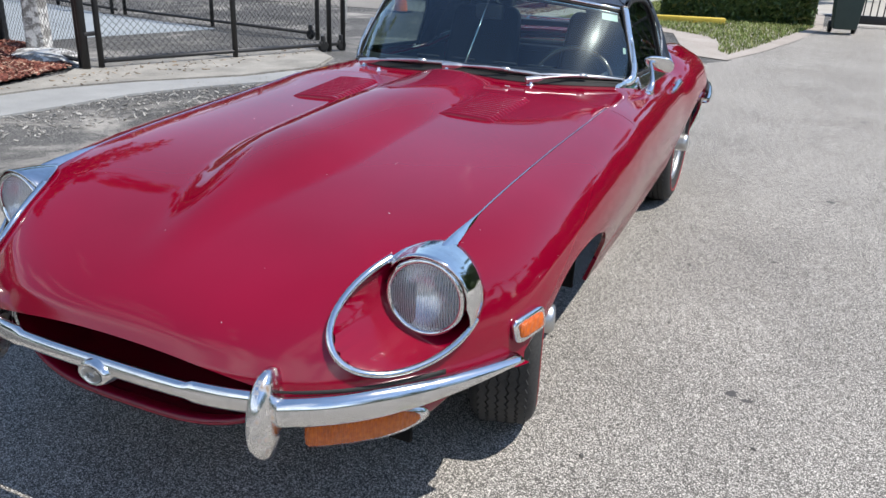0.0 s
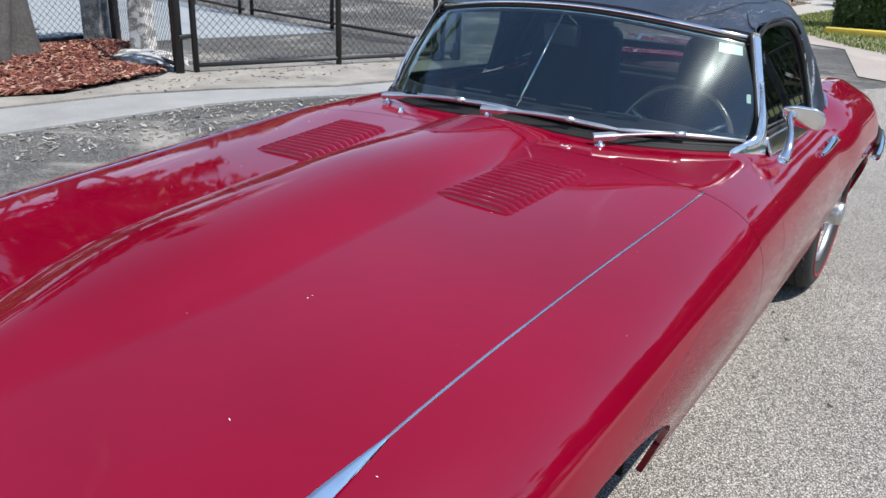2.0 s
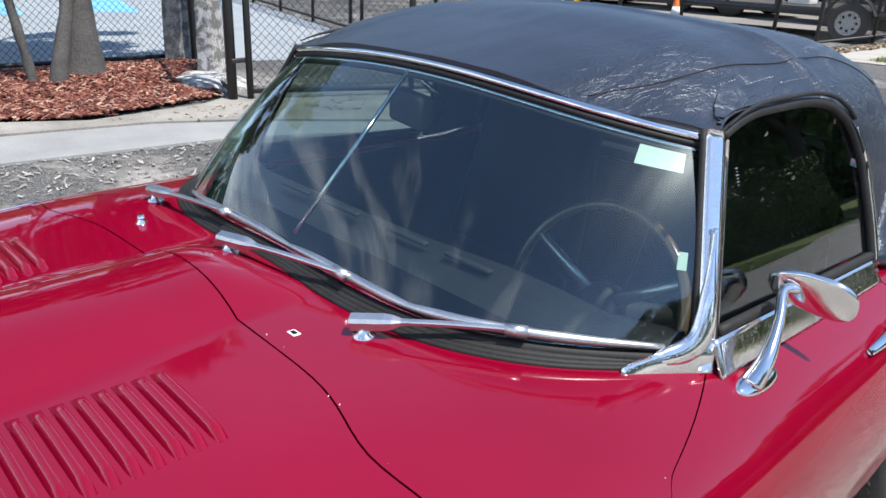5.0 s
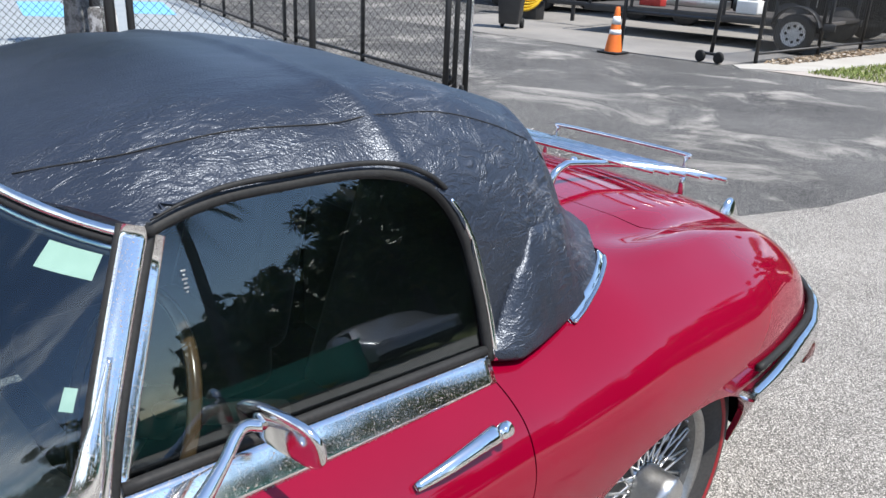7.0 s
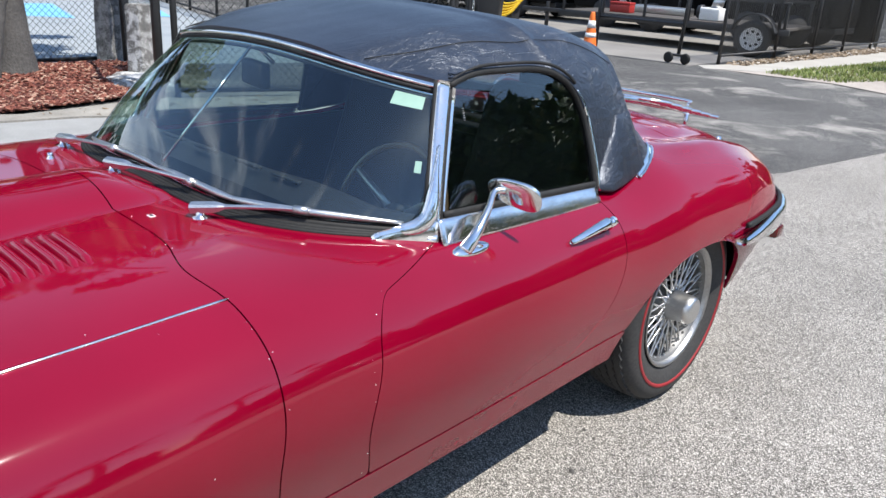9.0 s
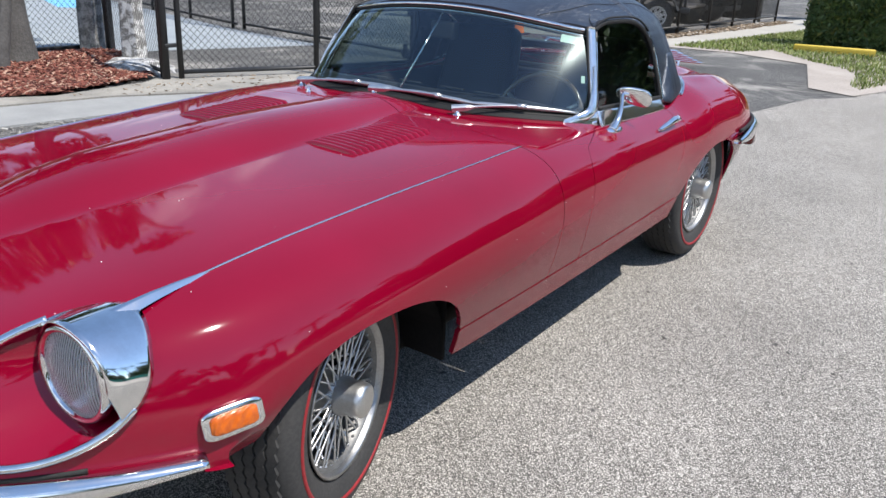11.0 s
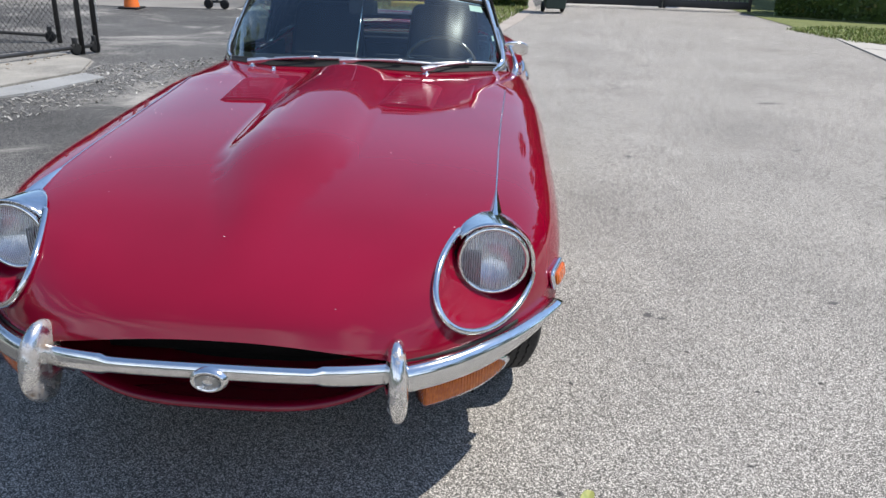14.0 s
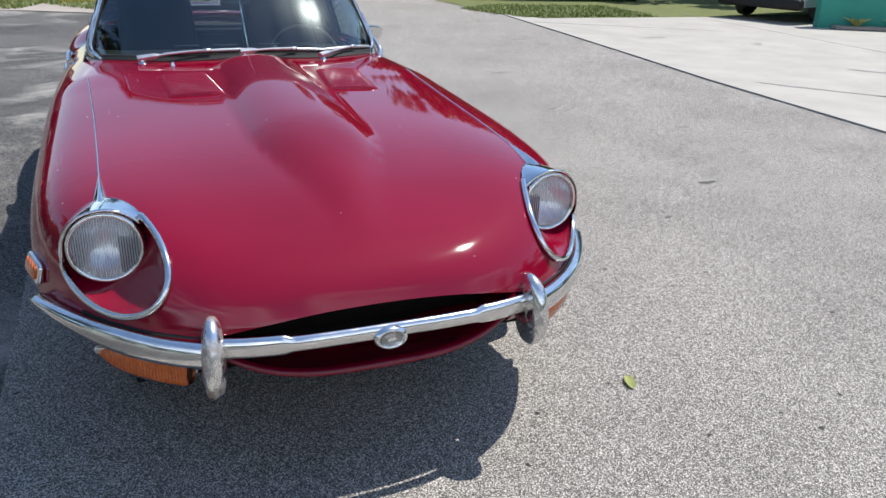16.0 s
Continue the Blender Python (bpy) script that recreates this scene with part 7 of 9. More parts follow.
def blob(name, x, y, rx, ry, turn, z, mat, label, seed):
    rnd = random.Random(seed)
    vs = []
    ph = [rnd.uniform(0, 6.28) for _ in range(4)]
    for k in range(36):
        a = 2 * math.pi * k / 36
        r = 1 + 0.22 * math.sin(2 * a + ph[0]) + 0.16 * math.sin(3 * a + ph[1]) + 0.12 * math.sin(7 * a + ph[2])
        u, w = rx * r * math.cos(a), ry * r * math.sin(a)
        c, s = math.cos(turn), math.sin(turn)
        vs.append((x + u * c - w * s, y + u * s + w * c))
    return flat(name, vs, z, mat, label, category="stain")


for k, (x, y, rx, ry, t) in enumerate(((1.285, 0.40, 0.022, 0.016, 0.3), (1.335, 0.375, 0.018, 0.012, 0.1), (2.10, 0.61, 0.025, 0.014, 0), (3.27, 5.14, 0.09, 0.04, 0.1),
                                       (2.75, 1.08, 0.05, 0.03, 0), (2.5, 7.3, 0.08, 0.03, 0.2), (1.6, 2.9, 0.03, 0.02, 0), (2.9, 3.3, 0.04, 0.02, 0.5), (3.6, 2.4, 0.05, 0.025, 0), (1.9, 5.6, 0.05, 0.02, 0.3))):
    blob("oil_spot", x, y, rx, ry, t, -0.0025, M_STAIN, "small dark oil spot on the asphalt", k)
M_SCUFF = surface("tyre_scuff", (0.20, 0.19, 0.175), (0.34, 0.325, 0.30), rough=0.85, scale=5, fine=60)
for k, (x, y, rx, ry, t) in enumerate(((6.12, 3.45, 0.62, 0.035, -0.90), (6.75, 2.72, 0.35, 0.05, -0.8), (7.9, 4.15, 0.40, 0.06, -0.85), (7.1, 7.6, 0.30, 0.05, 0.2), (8.3, 6.7, 0.16, 0.07, 0.5))):
    blob("tyre_scuff", x, y, rx, ry, t, 0.0115, M_SCUFF, "dark tyre scuff on the concrete", 50 + k)
for a, b in (((10.3, 11.16), (9.57, 5.54)), ((9.57, 5.54), (8.6, -2.0)), ((6.2, 9.9), (9.0, 8.2))):
    v, f = tube([Vector((a[0], a[1], 0.0065)), Vector((b[0], b[1], 0.0065))], 0.006, 6)
    tagged(mesh_ob("slab_joint", v, f, M_SCUFF), "dark joint line in the concrete slab", "joint", kind="structure")

# fallen leaf
lf = bmesh.new()
vs = [lf.verts.new((0.045 * math.cos(a) * (1.0 if math.cos(a) > 0 else 0.8), 0.018 * math.sin(a), 0.006 + 0.008 * abs(math.sin(a)))) for a in np.linspace(0, 2 * math.pi, 17)[:-1]]
c = lf.verts.new((0, 0, 0.004))
for k in range(16):
    lf.faces.new((vs[k], vs[(k + 1) % 16], c))
M_FALLEN = surface("fallen_leaf", (0.16, 0.20, 0.05), (0.30, 0.30, 0.09), rough=0.6, scale=40)
ob = part("leaf", lf, M_FALLEN, None)
ob.matrix_basis = pose(0.915, -0.755, -0.005, 0, 0, 70)
tagged(ob, "yellow-green fallen leaf lying on the asphalt", "leaf")


# ---- mulch bed, posts and trees ----
def scatter(name, outline, count, make, mat, label, seed, z=0.0, category="", height=None):
    """Many small meshes inside an outline, joined into one object."""
    rnd = random.Random(seed)
    xs, ys = [p[0] for p in outline], [p[1] for p in outline]
    verts, faces = [], []

    def inside(x, y):
        c, n = False, len(outline)
        for i in range(n):
            (x1, y1), (x2, y2) = outline[i], outline[i - 1]
            if (y1 > y) != (y2 > y) and x < (x2 - x1) * (y - y1) / (y2 - y1) + x1:
                c = not c
        return c
    made = 0
    while made < count:
        x, y = rnd.uniform(min(xs), max(xs)), rnd.uniform(min(ys), max(ys))
        if not inside(x, y):
            continue
        made += 1
        v, f = make(rnd)
        b = len(verts)
        zz = z + (height(x, y) if height else 0)
        verts += [(x + q[0], y + q[1], zz + q[2]) for q in v]
        faces += [tuple(b + i for i in q) for q in f]
    ob = mesh_ob(name, verts, faces, mat, smooth=False)
    return tagged(ob, label, category or name, kind="stuff")


BED = [(-5.30, 3.66), (-5.22, 3.2), (-5.05, 2.4), (-5.35, 1.6), (-5.75, 0.4), (-7.5, 0.4), (-7.25, 4.2), (-6.4, 4.1)]


def bed_h(x, y):
    return 0.018 + 0.07 * math.exp(-((x + 6.7) / 0.7) ** 2)


bm = bmesh.new()
gx, gy = np.linspace(-7.6, -4.95, 34), np.linspace(0.3, 4.3, 40)
for i in range(33):
    for j in range(39):
        c = [(gx[i], gy[j]), (gx[i + 1], gy[j]), (gx[i + 1], gy[j + 1]), (gx[i], gy[j + 1])]
        mx, my = sum(q[0] for q in c) / 4, sum(q[1] for q in c) / 4
        edge = float(np.interp(my, [0.4, 1.6, 2.4, 3.2, 3.66, 4.3], [-5.75, -5.35, -5.05, -5.22, -5.4, -6.6]))
        if mx < edge - 0.04 and mx > -7.5:
            bm.faces.new([bm.verts.new((x, y, bed_h(x, y) + 0.02 * noise.noise(Vector((x * 4, y * 4, 0))))) for x, y in c])
bmesh.ops.remove_doubles(bm, verts=bm.verts, dist=0.001)
ob = part("mulch_bed", bm, M_MULCH, None)
tagged(ob, "low mound of red-brown bark mulch", "mulch bed", kind="structure")


def chip(rnd):
    a, t = rnd.uniform(0, 6.28), rnd.uniform(-0.5, 0.5)
    l, w = rnd.uniform(0.018, 0.045), rnd.uniform(0.006, 0.014)
    m = Matrix.Rotation(a, 3, "Z") @ Matrix.Rotation(t, 3, "Y") @ Matrix.Rotation(rnd.uniform(-0.6, 0.6), 3, "X")
    v = [m @ Vector((sx * l, sy * w, sz * 0.004)) for sx in (-1, 1) for sy in (-1, 1) for sz in (-1, 1)]
    return v, [(0, 2, 3, 1), (4, 5, 7, 6), (0, 1, 5, 4), (2, 6, 7, 3), (0, 4, 6, 2), (1, 3, 7, 5)]


def island_material(name, stops, rough=0.9):
    m, n, l, b = nmat(name)
    geo = n.new("ShaderNodeNewGeometry")
    r = ramp_node(n, stops)
    l.new(geo.outputs["Random Per Island"], r.inputs["Fac"])
    tc = n.new("ShaderNodeTexCoord")
    nz = n.new("ShaderNodeTexNoise")
    nz.inputs["Scale"].default_value = 60
    l.new(tc.outputs["Object"], nz.inputs["Vector"])
    mx = n.new("ShaderNodeMixRGB")
    mx.blend_type = "MULTIPLY"
    mx.inputs["Fac"].default_value = 0.5
    l.new(r.outputs["Color"], mx.inputs["Color1"])
    l.new(nz.outputs["Fac"], mx.inputs["Color2"])
    l.new(mx.outputs["Color"], b.inputs["Base Color"])
    b.inputs["Roughness"].default_value = rough
    return m


M_CHIP = island_material("mulch_chips", [(0.0, (0.07, 0.018, 0.013)), (0.45, (0.20, 0.055, 0.036)), (0.75, (0.30, 0.11, 0.072)), (1.0, (0.55, 0.37, 0.27))])
scatter("mulch", BED, 6800, chip, M_CHIP, "red-brown bark chips and dry leaves", 5, 0.025, "mulch", bed_h)
M_LITTER = island_material("dry_litter", [(0.0, (0.10, 0.07, 0.045)), (0.5, (0.26, 0.19, 0.12)), (0.85, (0.42, 0.34, 0.25)), (1.0, (0.62, 0.58, 0.52))])


def litter_bit(rnd):
    v, f = chip(rnd)
    return [q * 1.7 for q in v], f


def small_bit(rnd):
    v, f = chip(rnd)
    k = rnd.uniform(0.25, 0.7)
    return [q * k for q in v], f


scatter("leaf_litter", [(-4.02, 13.1), (-3.72, 13.1), (-3.45, 18.0), (-3.30, 22.0), (-3.72, 22.0), (-3.86, 18.0)], 900, litter_bit, M_LITTER, "dry leaf litter along the foot of the fence", 15, 0.012, "litter")
scatter("leaf_litter", [(-5.28, 3.60), (-5.2, 3.3), (-4.9, 2.5), (-4.5, 3.1), (-4.2, 4.4), (-4.1, 6.2), (-4.4, 6.3), (-4.95, 4.6)], 160, small_bit, M_LITTER, "dry leaf bits strewn below the gate", 16, 0.020, "litter")
M_PALEGRIT = island_material("pale_grit", [(0.0, (0.22, 0.21, 0.19)), (0.6, (0.42, 0.40, 0.36)), (1.0, (0.60, 0.58, 0.53))])
scatter("sand_grit", [(-4.3, 0.6), (-3.4, 0.6), (-3.2, 2.4), (-2.6, 4.0), (-1.9, 5.6), (-2.6, 6.6), (-3.6, 5.6), (-3.9, 3.4), (-4.1, 2.0)], 1500, small_bit, M_PALEGRIT, "pale sand and grit strewn beside the gutter strip", 17, 0.004, "grit")
M_BLADE = island_material("grass", [(0.0, (0.09, 0.14, 0.016)), (0.5, (0.19, 0.26, 0.04)), (0.8, (0.28, 0.34, 0.08)), (1.0, (0.42, 0.38, 0.17))], 0.6)


def blade_of_grass(rnd):
    a, h, w = rnd.uniform(0, 6.28), rnd.uniform(0.02, 0.075), rnd.uniform(0.004, 0.010)
    l = rnd.uniform(0.2, 0.9) * h
    dx, dy = math.cos(a), math.sin(a)
    return [(-dy * w, dx * w, 0), (dy * w, -dx * w, 0), (dx * l * 0.4 + dy * w * 0.7, dy * l * 0.4 - dx * w * 0.7, h * 0.65), (dx * l, dy * l, h), (dx * l * 0.4 - dy * w * 0.7, dy * l * 0.4 + dx * w * 0.7, h * 0.65)], [(0, 1, 2, 4), (4, 2, 3)]


scatter("grass", [(-3.12, 12.55), (-2.0, 12.65), (-1.75, 13.5), (-1.5, 16.4), (-1.7, 20), (-2.3, 20.3), (-2.72, 16), (-3.05, 13.1)], 9000, blade_of_grass, M_BLADE, "short green weedy grass beside the footway", 11)
scatter("grass", [(0.20, 9.85), (0.36, 9.55), (0.62, 10.6), (1.0, 12.9), (1.4, 15.0), (-1.6, 15.6), (-1.9, 13.9), (-0.85, 12.4), (-0.15, 11.7), (0.12, 10.8)], 9000, blade_of_grass, M_BLADE, "patchy green grass on sandy soil", 12)
scatter("grass", [(5.9, 12.4), (6.4, 10.65), (9.3, 10.45), (9.6, 12.8), (7.0, 13.2)], 9000, blade_of_grass, M_BLADE, "tall green weeds below the hedge", 13)


def branchy(name, path, radii, parent, mat, label, seg=14):
    v, f = tube(smooth_path(path, 24), [float(np.interp(k / 23, np.linspace(0, 1, len(radii)), radii)) for k in range(24)], seg)
    v = [p + Vector((1, 1, 0)) * 0.012 * noise.noise(p * 9) for p in v]
    return pmesh(name, v, f, mat, parent, label)


def crown(name, parent, centre, spread, count, mat, label, seed, size=(0.05, 0.11)):
    """A crown of many small leaves gathered in clumps with gaps."""
    rnd = random.Random(seed)
    clumps = [(Vector((rnd.gauss(0, 0.45), rnd.gauss(0, 0.45), rnd.gauss(0, 0.42))), rnd.uniform(0.12, 0.30)) for _ in range(max(8, count // 120))]
    verts, faces = [], []
    for _ in range(count):
        c, r = rnd.choice(clumps)
        d = Vector((rnd.gauss(0, 1), rnd.gauss(0, 1), rnd.gauss(0, 1))).normalized() * r * rnd.uniform(0.4, 1.0)
        p = Vector(((c.x + d.x) * spread[0], (c.y + d.y) * spread[1], (c.z + d.z) * spread[2])) + Vector(centre)
        if p.z < 0.03:
            p.z = 0.03 + rnd.uniform(0, 0.2)
        m = Euler((rnd.uniform(-1, 1), rnd.uniform(-1, 1), rnd.uniform(0, 6.28))).to_matrix()
        l, w = rnd.uniform(*size), rnd.uniform(*size) * 0.42
        b = len(verts)
        verts += [p + m @ Vector(q) for q in ((-l, 0, 0), (-l * 0.2, -w, 0.1 * l), (l, 0, -0.15 * l), (-l * 0.2, w, 0.1 * l))]
        faces += [(b, b + 1, b + 2), (b, b + 2, b + 3)]
    ob = pmesh(name, verts, faces, mat, parent, label, smooth=False)
    ob["kind"] = "stuff"
    return ob


M_FOLIAGE = island_material("foliage", [(0.0, (0.02, 0.05, 0.010)), (0.5, (0.05, 0.10, 0.02)), (0.85, (0.10, 0.16, 0.035)), (1.0, (0.20, 0.19, 0.05))], 0.5)
tree = thing("tree", "grey-barked tree with thin stems rising from red mulch", "tree")
branchy("trunk", [(-6.66, 2.95, 0.0), (-6.68, 2.97, 0.25), (-6.72, 2.98, 0.7), (-6.76, 2.97, 1.4), (-6.9, 2.9, 2.8), (-7.0, 2.9, 4.2)], [0.235, 0.17, 0.14, 0.125, 0.10, 0.06], tree, M_BARK, "thick grey trunk flaring at its foot")
branchy("stem", [(-6.34, 2.60, 0.0), (-6.38, 2.68, 0.30), (-6.46, 2.82, 0.75), (-6.50, 2.92, 1.1), (-6.6, 3.3, 2.2), (-6.8, 3.8, 3.6)], [0.085, 0.07, 0.062, 0.06, 0.05, 0.03], tree, M_BARK, "leaning thin stem")
branchy("stem", [(-6.44, 2.44, 0.0), (-6.48, 2.42, 0.3), (-6.54, 2.36, 0.8), (-6.7, 2.2, 2.0), (-6.8, 1.9, 3.6)], [0.05, 0.042, 0.038, 0.035, 0.02], tree, M_BARK, "leaning thin stem")
for k, (dx, dy, dz) in enumerate(((1.2, 0.8, 1.0), (-1.3, 1.0, 1.1), (0.6, -1.6, 0.9), (-0.9, -1.2, 1.2), (0.2, 1.9, 0.8))):
    branchy("limb", [(-6.98, 2.9, 3.7), (-6.98 + dx * 0.5, 2.9 + dy * 0.5, 3.9 + dz * 0.5), (-6.98 + dx, 2.9 + dy, 3.7 + dz)], [0.06, 0.045, 0.02], tree, M_BARK, "spreading limb", 8)
crown("crown", tree, (-7.1, 2.8, 3.65), (1.9, 2.3, 0.8), 10000, M_FOLIAGE, "loose green crown", 3, size=(0.07, 0.15))


def rough_post(name, at, size, mat, parent, label, seed):
    """A square cast post with chipped faces and a slight taper."""
    bm = box_bm((1, 1, 1), (0, 0, 0.5), 0.06, segments=2)
    bmesh.ops.subdivide_edges(bm, edges=bm.edges[:], cuts=5, use_grid_fill=True)
    for w in bm.verts:
        k = 1.12 - 0.16 * w.co.z + 0.10 * noise.noise(Vector((w.co.x * 3, w.co.y * 3, w.co.z * 7 + seed)))
        w.co = (w.co.x * size[0] * k, w.co.y * size[1] * k, w.co.z * size[2])
    bmesh.ops.transform(bm, matrix=pose(at[0], at[1], 0, 0, 0, 24), verts=bm.verts)
    return part(name, bm, mat, parent, label)


def footing(at, size, mat, parent, label, seed):
    bm = bmesh.new()
    bmesh.ops.create_icosphere(bm, subdivisions=4, radius=1.0)
    for w in bm.verts:
        w.co *= 1 + 0.16 * noise.noise(w.co * 2.4 + Vector((seed, 0, 0)))
    bmesh.ops.transform(bm, matrix=pose(at[0], at[1], 0.0) @ Matrix.Diagonal((*size, 1)), verts=bm.verts)
    part("footing", bm, mat, parent, label)


wp = thing("painted_post", "short square concrete post with peeling whitewash on a pale footing", "post")
rough_post("post", (-6.20, 4.03), (0.185, 0.185, 0.78), M_WHITEWASH, wp, "peeling whitewashed post", 2)
footing((-5.92, 3.86), (0.50, 0.36, 0.13), M_WHITEWASH, wp, "rough pale plaster footing", 1)
gp = thing("gate_pier", "grey weathered concrete pier beside a black post", "pier")
rough_post("pier", (-7.34, 4.22), (0.20, 0.20, 1.5), M_PIER, gp, "weathered concrete pier", 9)
footing((-7.02, 4.12), (0.55, 0.32, 0.10), M_CURB, gp, "pale concrete footing", 4)
part("black_post", box_bm((0.08, 0.08, 1.8), (-7.13, 4.32, 0.9), 0.008), M_IRON, gp, "black square post")


# ---- yard things ----
def cone(x, y):
    c = thing("traffic_cone", "orange traffic cone with white reflective bands", "traffic cone", at=(x, y, 0))
    part("base", box_bm((0.36, 0.36, 0.03), (0, 0, 0.015), 0.01), M_RUBBER, c, "black rubber base")
    prof = [(0.0, 0.70), (0.028, 0.70), (0.034, 0.69)] + [(0.034 + 0.101 * k / 8, 0.69 - 0.66 * k / 8) for k in range(1, 9)]
    v, f = lathe(prof, 32, axis="z")
    pmesh("body", v, f, M_ORANGE, c)
    for z0, z1 in ((0.44, 0.56), (0.29, 0.36)):
        r = lambda z: 0.034 + 0.101 * (0.69 - z) / 0.66 + 0.003
        v, f = lathe([(r(z1) - 0.003, z1), (r(z1), z1), (r(z0), z0), (r(z0) - 0.003, z0)], 32, axis="z")
        pmesh("band", v, f, M_WHITE, c, "white reflective band")


cone(-5.85, 11.80)


def bin_thing(x, y, turn, mat, label):
    b = thing("wheelie_bin", label, "bin")
    bm = box_bm((0.50, 0.52, 0.92), (0, 0, 0.55), 0.03, segments=3)
    for w in bm.verts:
        t = (w.co.z - 0.09) / 0.92
        w.co.x *= 0.78 + 0.24 * t
        w.co.y *= 0.76 + 0.26 * t
    part("body", bm, mat, b)
    part("lid", box_bm((0.56, 0.60, 0.05), (0, 0.0, 1.04), 0.02, segments=3), mat, b, "hinged lid")
    part("rim", box_bm((0.55, 0.57, 0.04), (0, 0, 0.99), 0.012), mat, b)
    for s in (1, -1):
        part("wheel", cyl_bm(0.10, 0.10, (s * 0.17, 0.20, 0.10), (s * 0.23, 0.20, 0.10), 20), M_RUBBER, b, "black wheel")
    part("handle", cyl_bm(0.015, 0.015, (-0.22, 0.31, 0.98), (0.22, 0.31, 0.98), 12), mat, b)
    b.matrix_basis = pose(x, y, 0, 0, 0, turn)


bin_thing(1.87, 14.15, 6, M_BIN, "dark green wheelie bin standing at the gate")
M_BLACKBIN = surface("black_plastic", (0.012, 0.012, 0.013), (0.03, 0.03, 0.03), rough=0.45, scale=6)
bin_thing(-9.3, 13.2, 30, M_BLACKBIN, "black wheelie bin in the yard")
bin_thing(-12.0, 16.2, 30, M_BLACKBIN, "black wheelie bin in the yard")

# iron picket gates across the drive
def picket_gate(a, b, label):
    g = thing("picket_gate", label, "gate", "picket gates across the drive")
    a, b = Vector((*a, 0)), Vector((*b, 0))
    d = b - a
    ang = math.atan2(d.y, d.x)
    m = (a + b) / 2
    rot = Matrix.Rotation(ang, 4, "Z")
    part("bottom_rail", box_bm((d.length, 0.05, 0.16), m + Vector((0, 0, 0.14)), 0.006, rot=rot), M_IRON, g, "deep black bottom rail")
    part("top_rail", box_bm((d.length, 0.05, 0.06), m + Vector((0, 0, 1.65)), 0.006, rot=rot), M_IRON, g)
    n = int(d.length / 0.115)
    me = None
    for k in range(n + 1):
        p = a.lerp(b, k / n)
        w = 0.07 if k in (0, n) else 0.022
        if w < 0.03 and me is not None:
            ob = new("picket", me)
            link(ob, g)
            ob.matrix_basis = Matrix.Translation((p.x, p.y, 0))
            continue
        if w < 0.03:
            ob = part("picket", box_bm((w, w, 1.45), (0, 0, 0.92), 0.003, rot=rot), M_IRON, g)
            ob.matrix_basis = Matrix.Translation((p.x, p.y, 0))
            me = ob.data
        else:
            part("stile", box_bm((w, w, 1.75), (p.x, p.y, 0.90), 0.005, rot=None), M_IRON, g)


picket_gate((2.12, 15.95), (4.38, 16.10), "black iron picket gate leaf across the drive")
picket_gate((4.46, 16.08), (6.30, 15.95), "black iron picket gate leaf across the drive")
flat("pavement_6", [(-1.4, 19.5), (1.7, 19), (1.9, 16.3), (6.4, 16.3), (6.4, 60), (-2, 60)], -0.001, M_CONCRETE, "bright concrete drive beyond the gate", category="pavement")

# low yellow kerb
ob = part("kerb", box_bm((1.3, 0.14, 0.12), (-0.8, 14.1, 0.06), 0.02, rot=Matrix.Rotation(0.24, 4, "Z")), surface("yellow_paint", (0.42, 0.30, 0.03), (0.60, 0.45, 0.06), rough=0.7, scale=7), None)
tagged(ob, "worn yellow concrete kerb stop in the grass", "kerb")


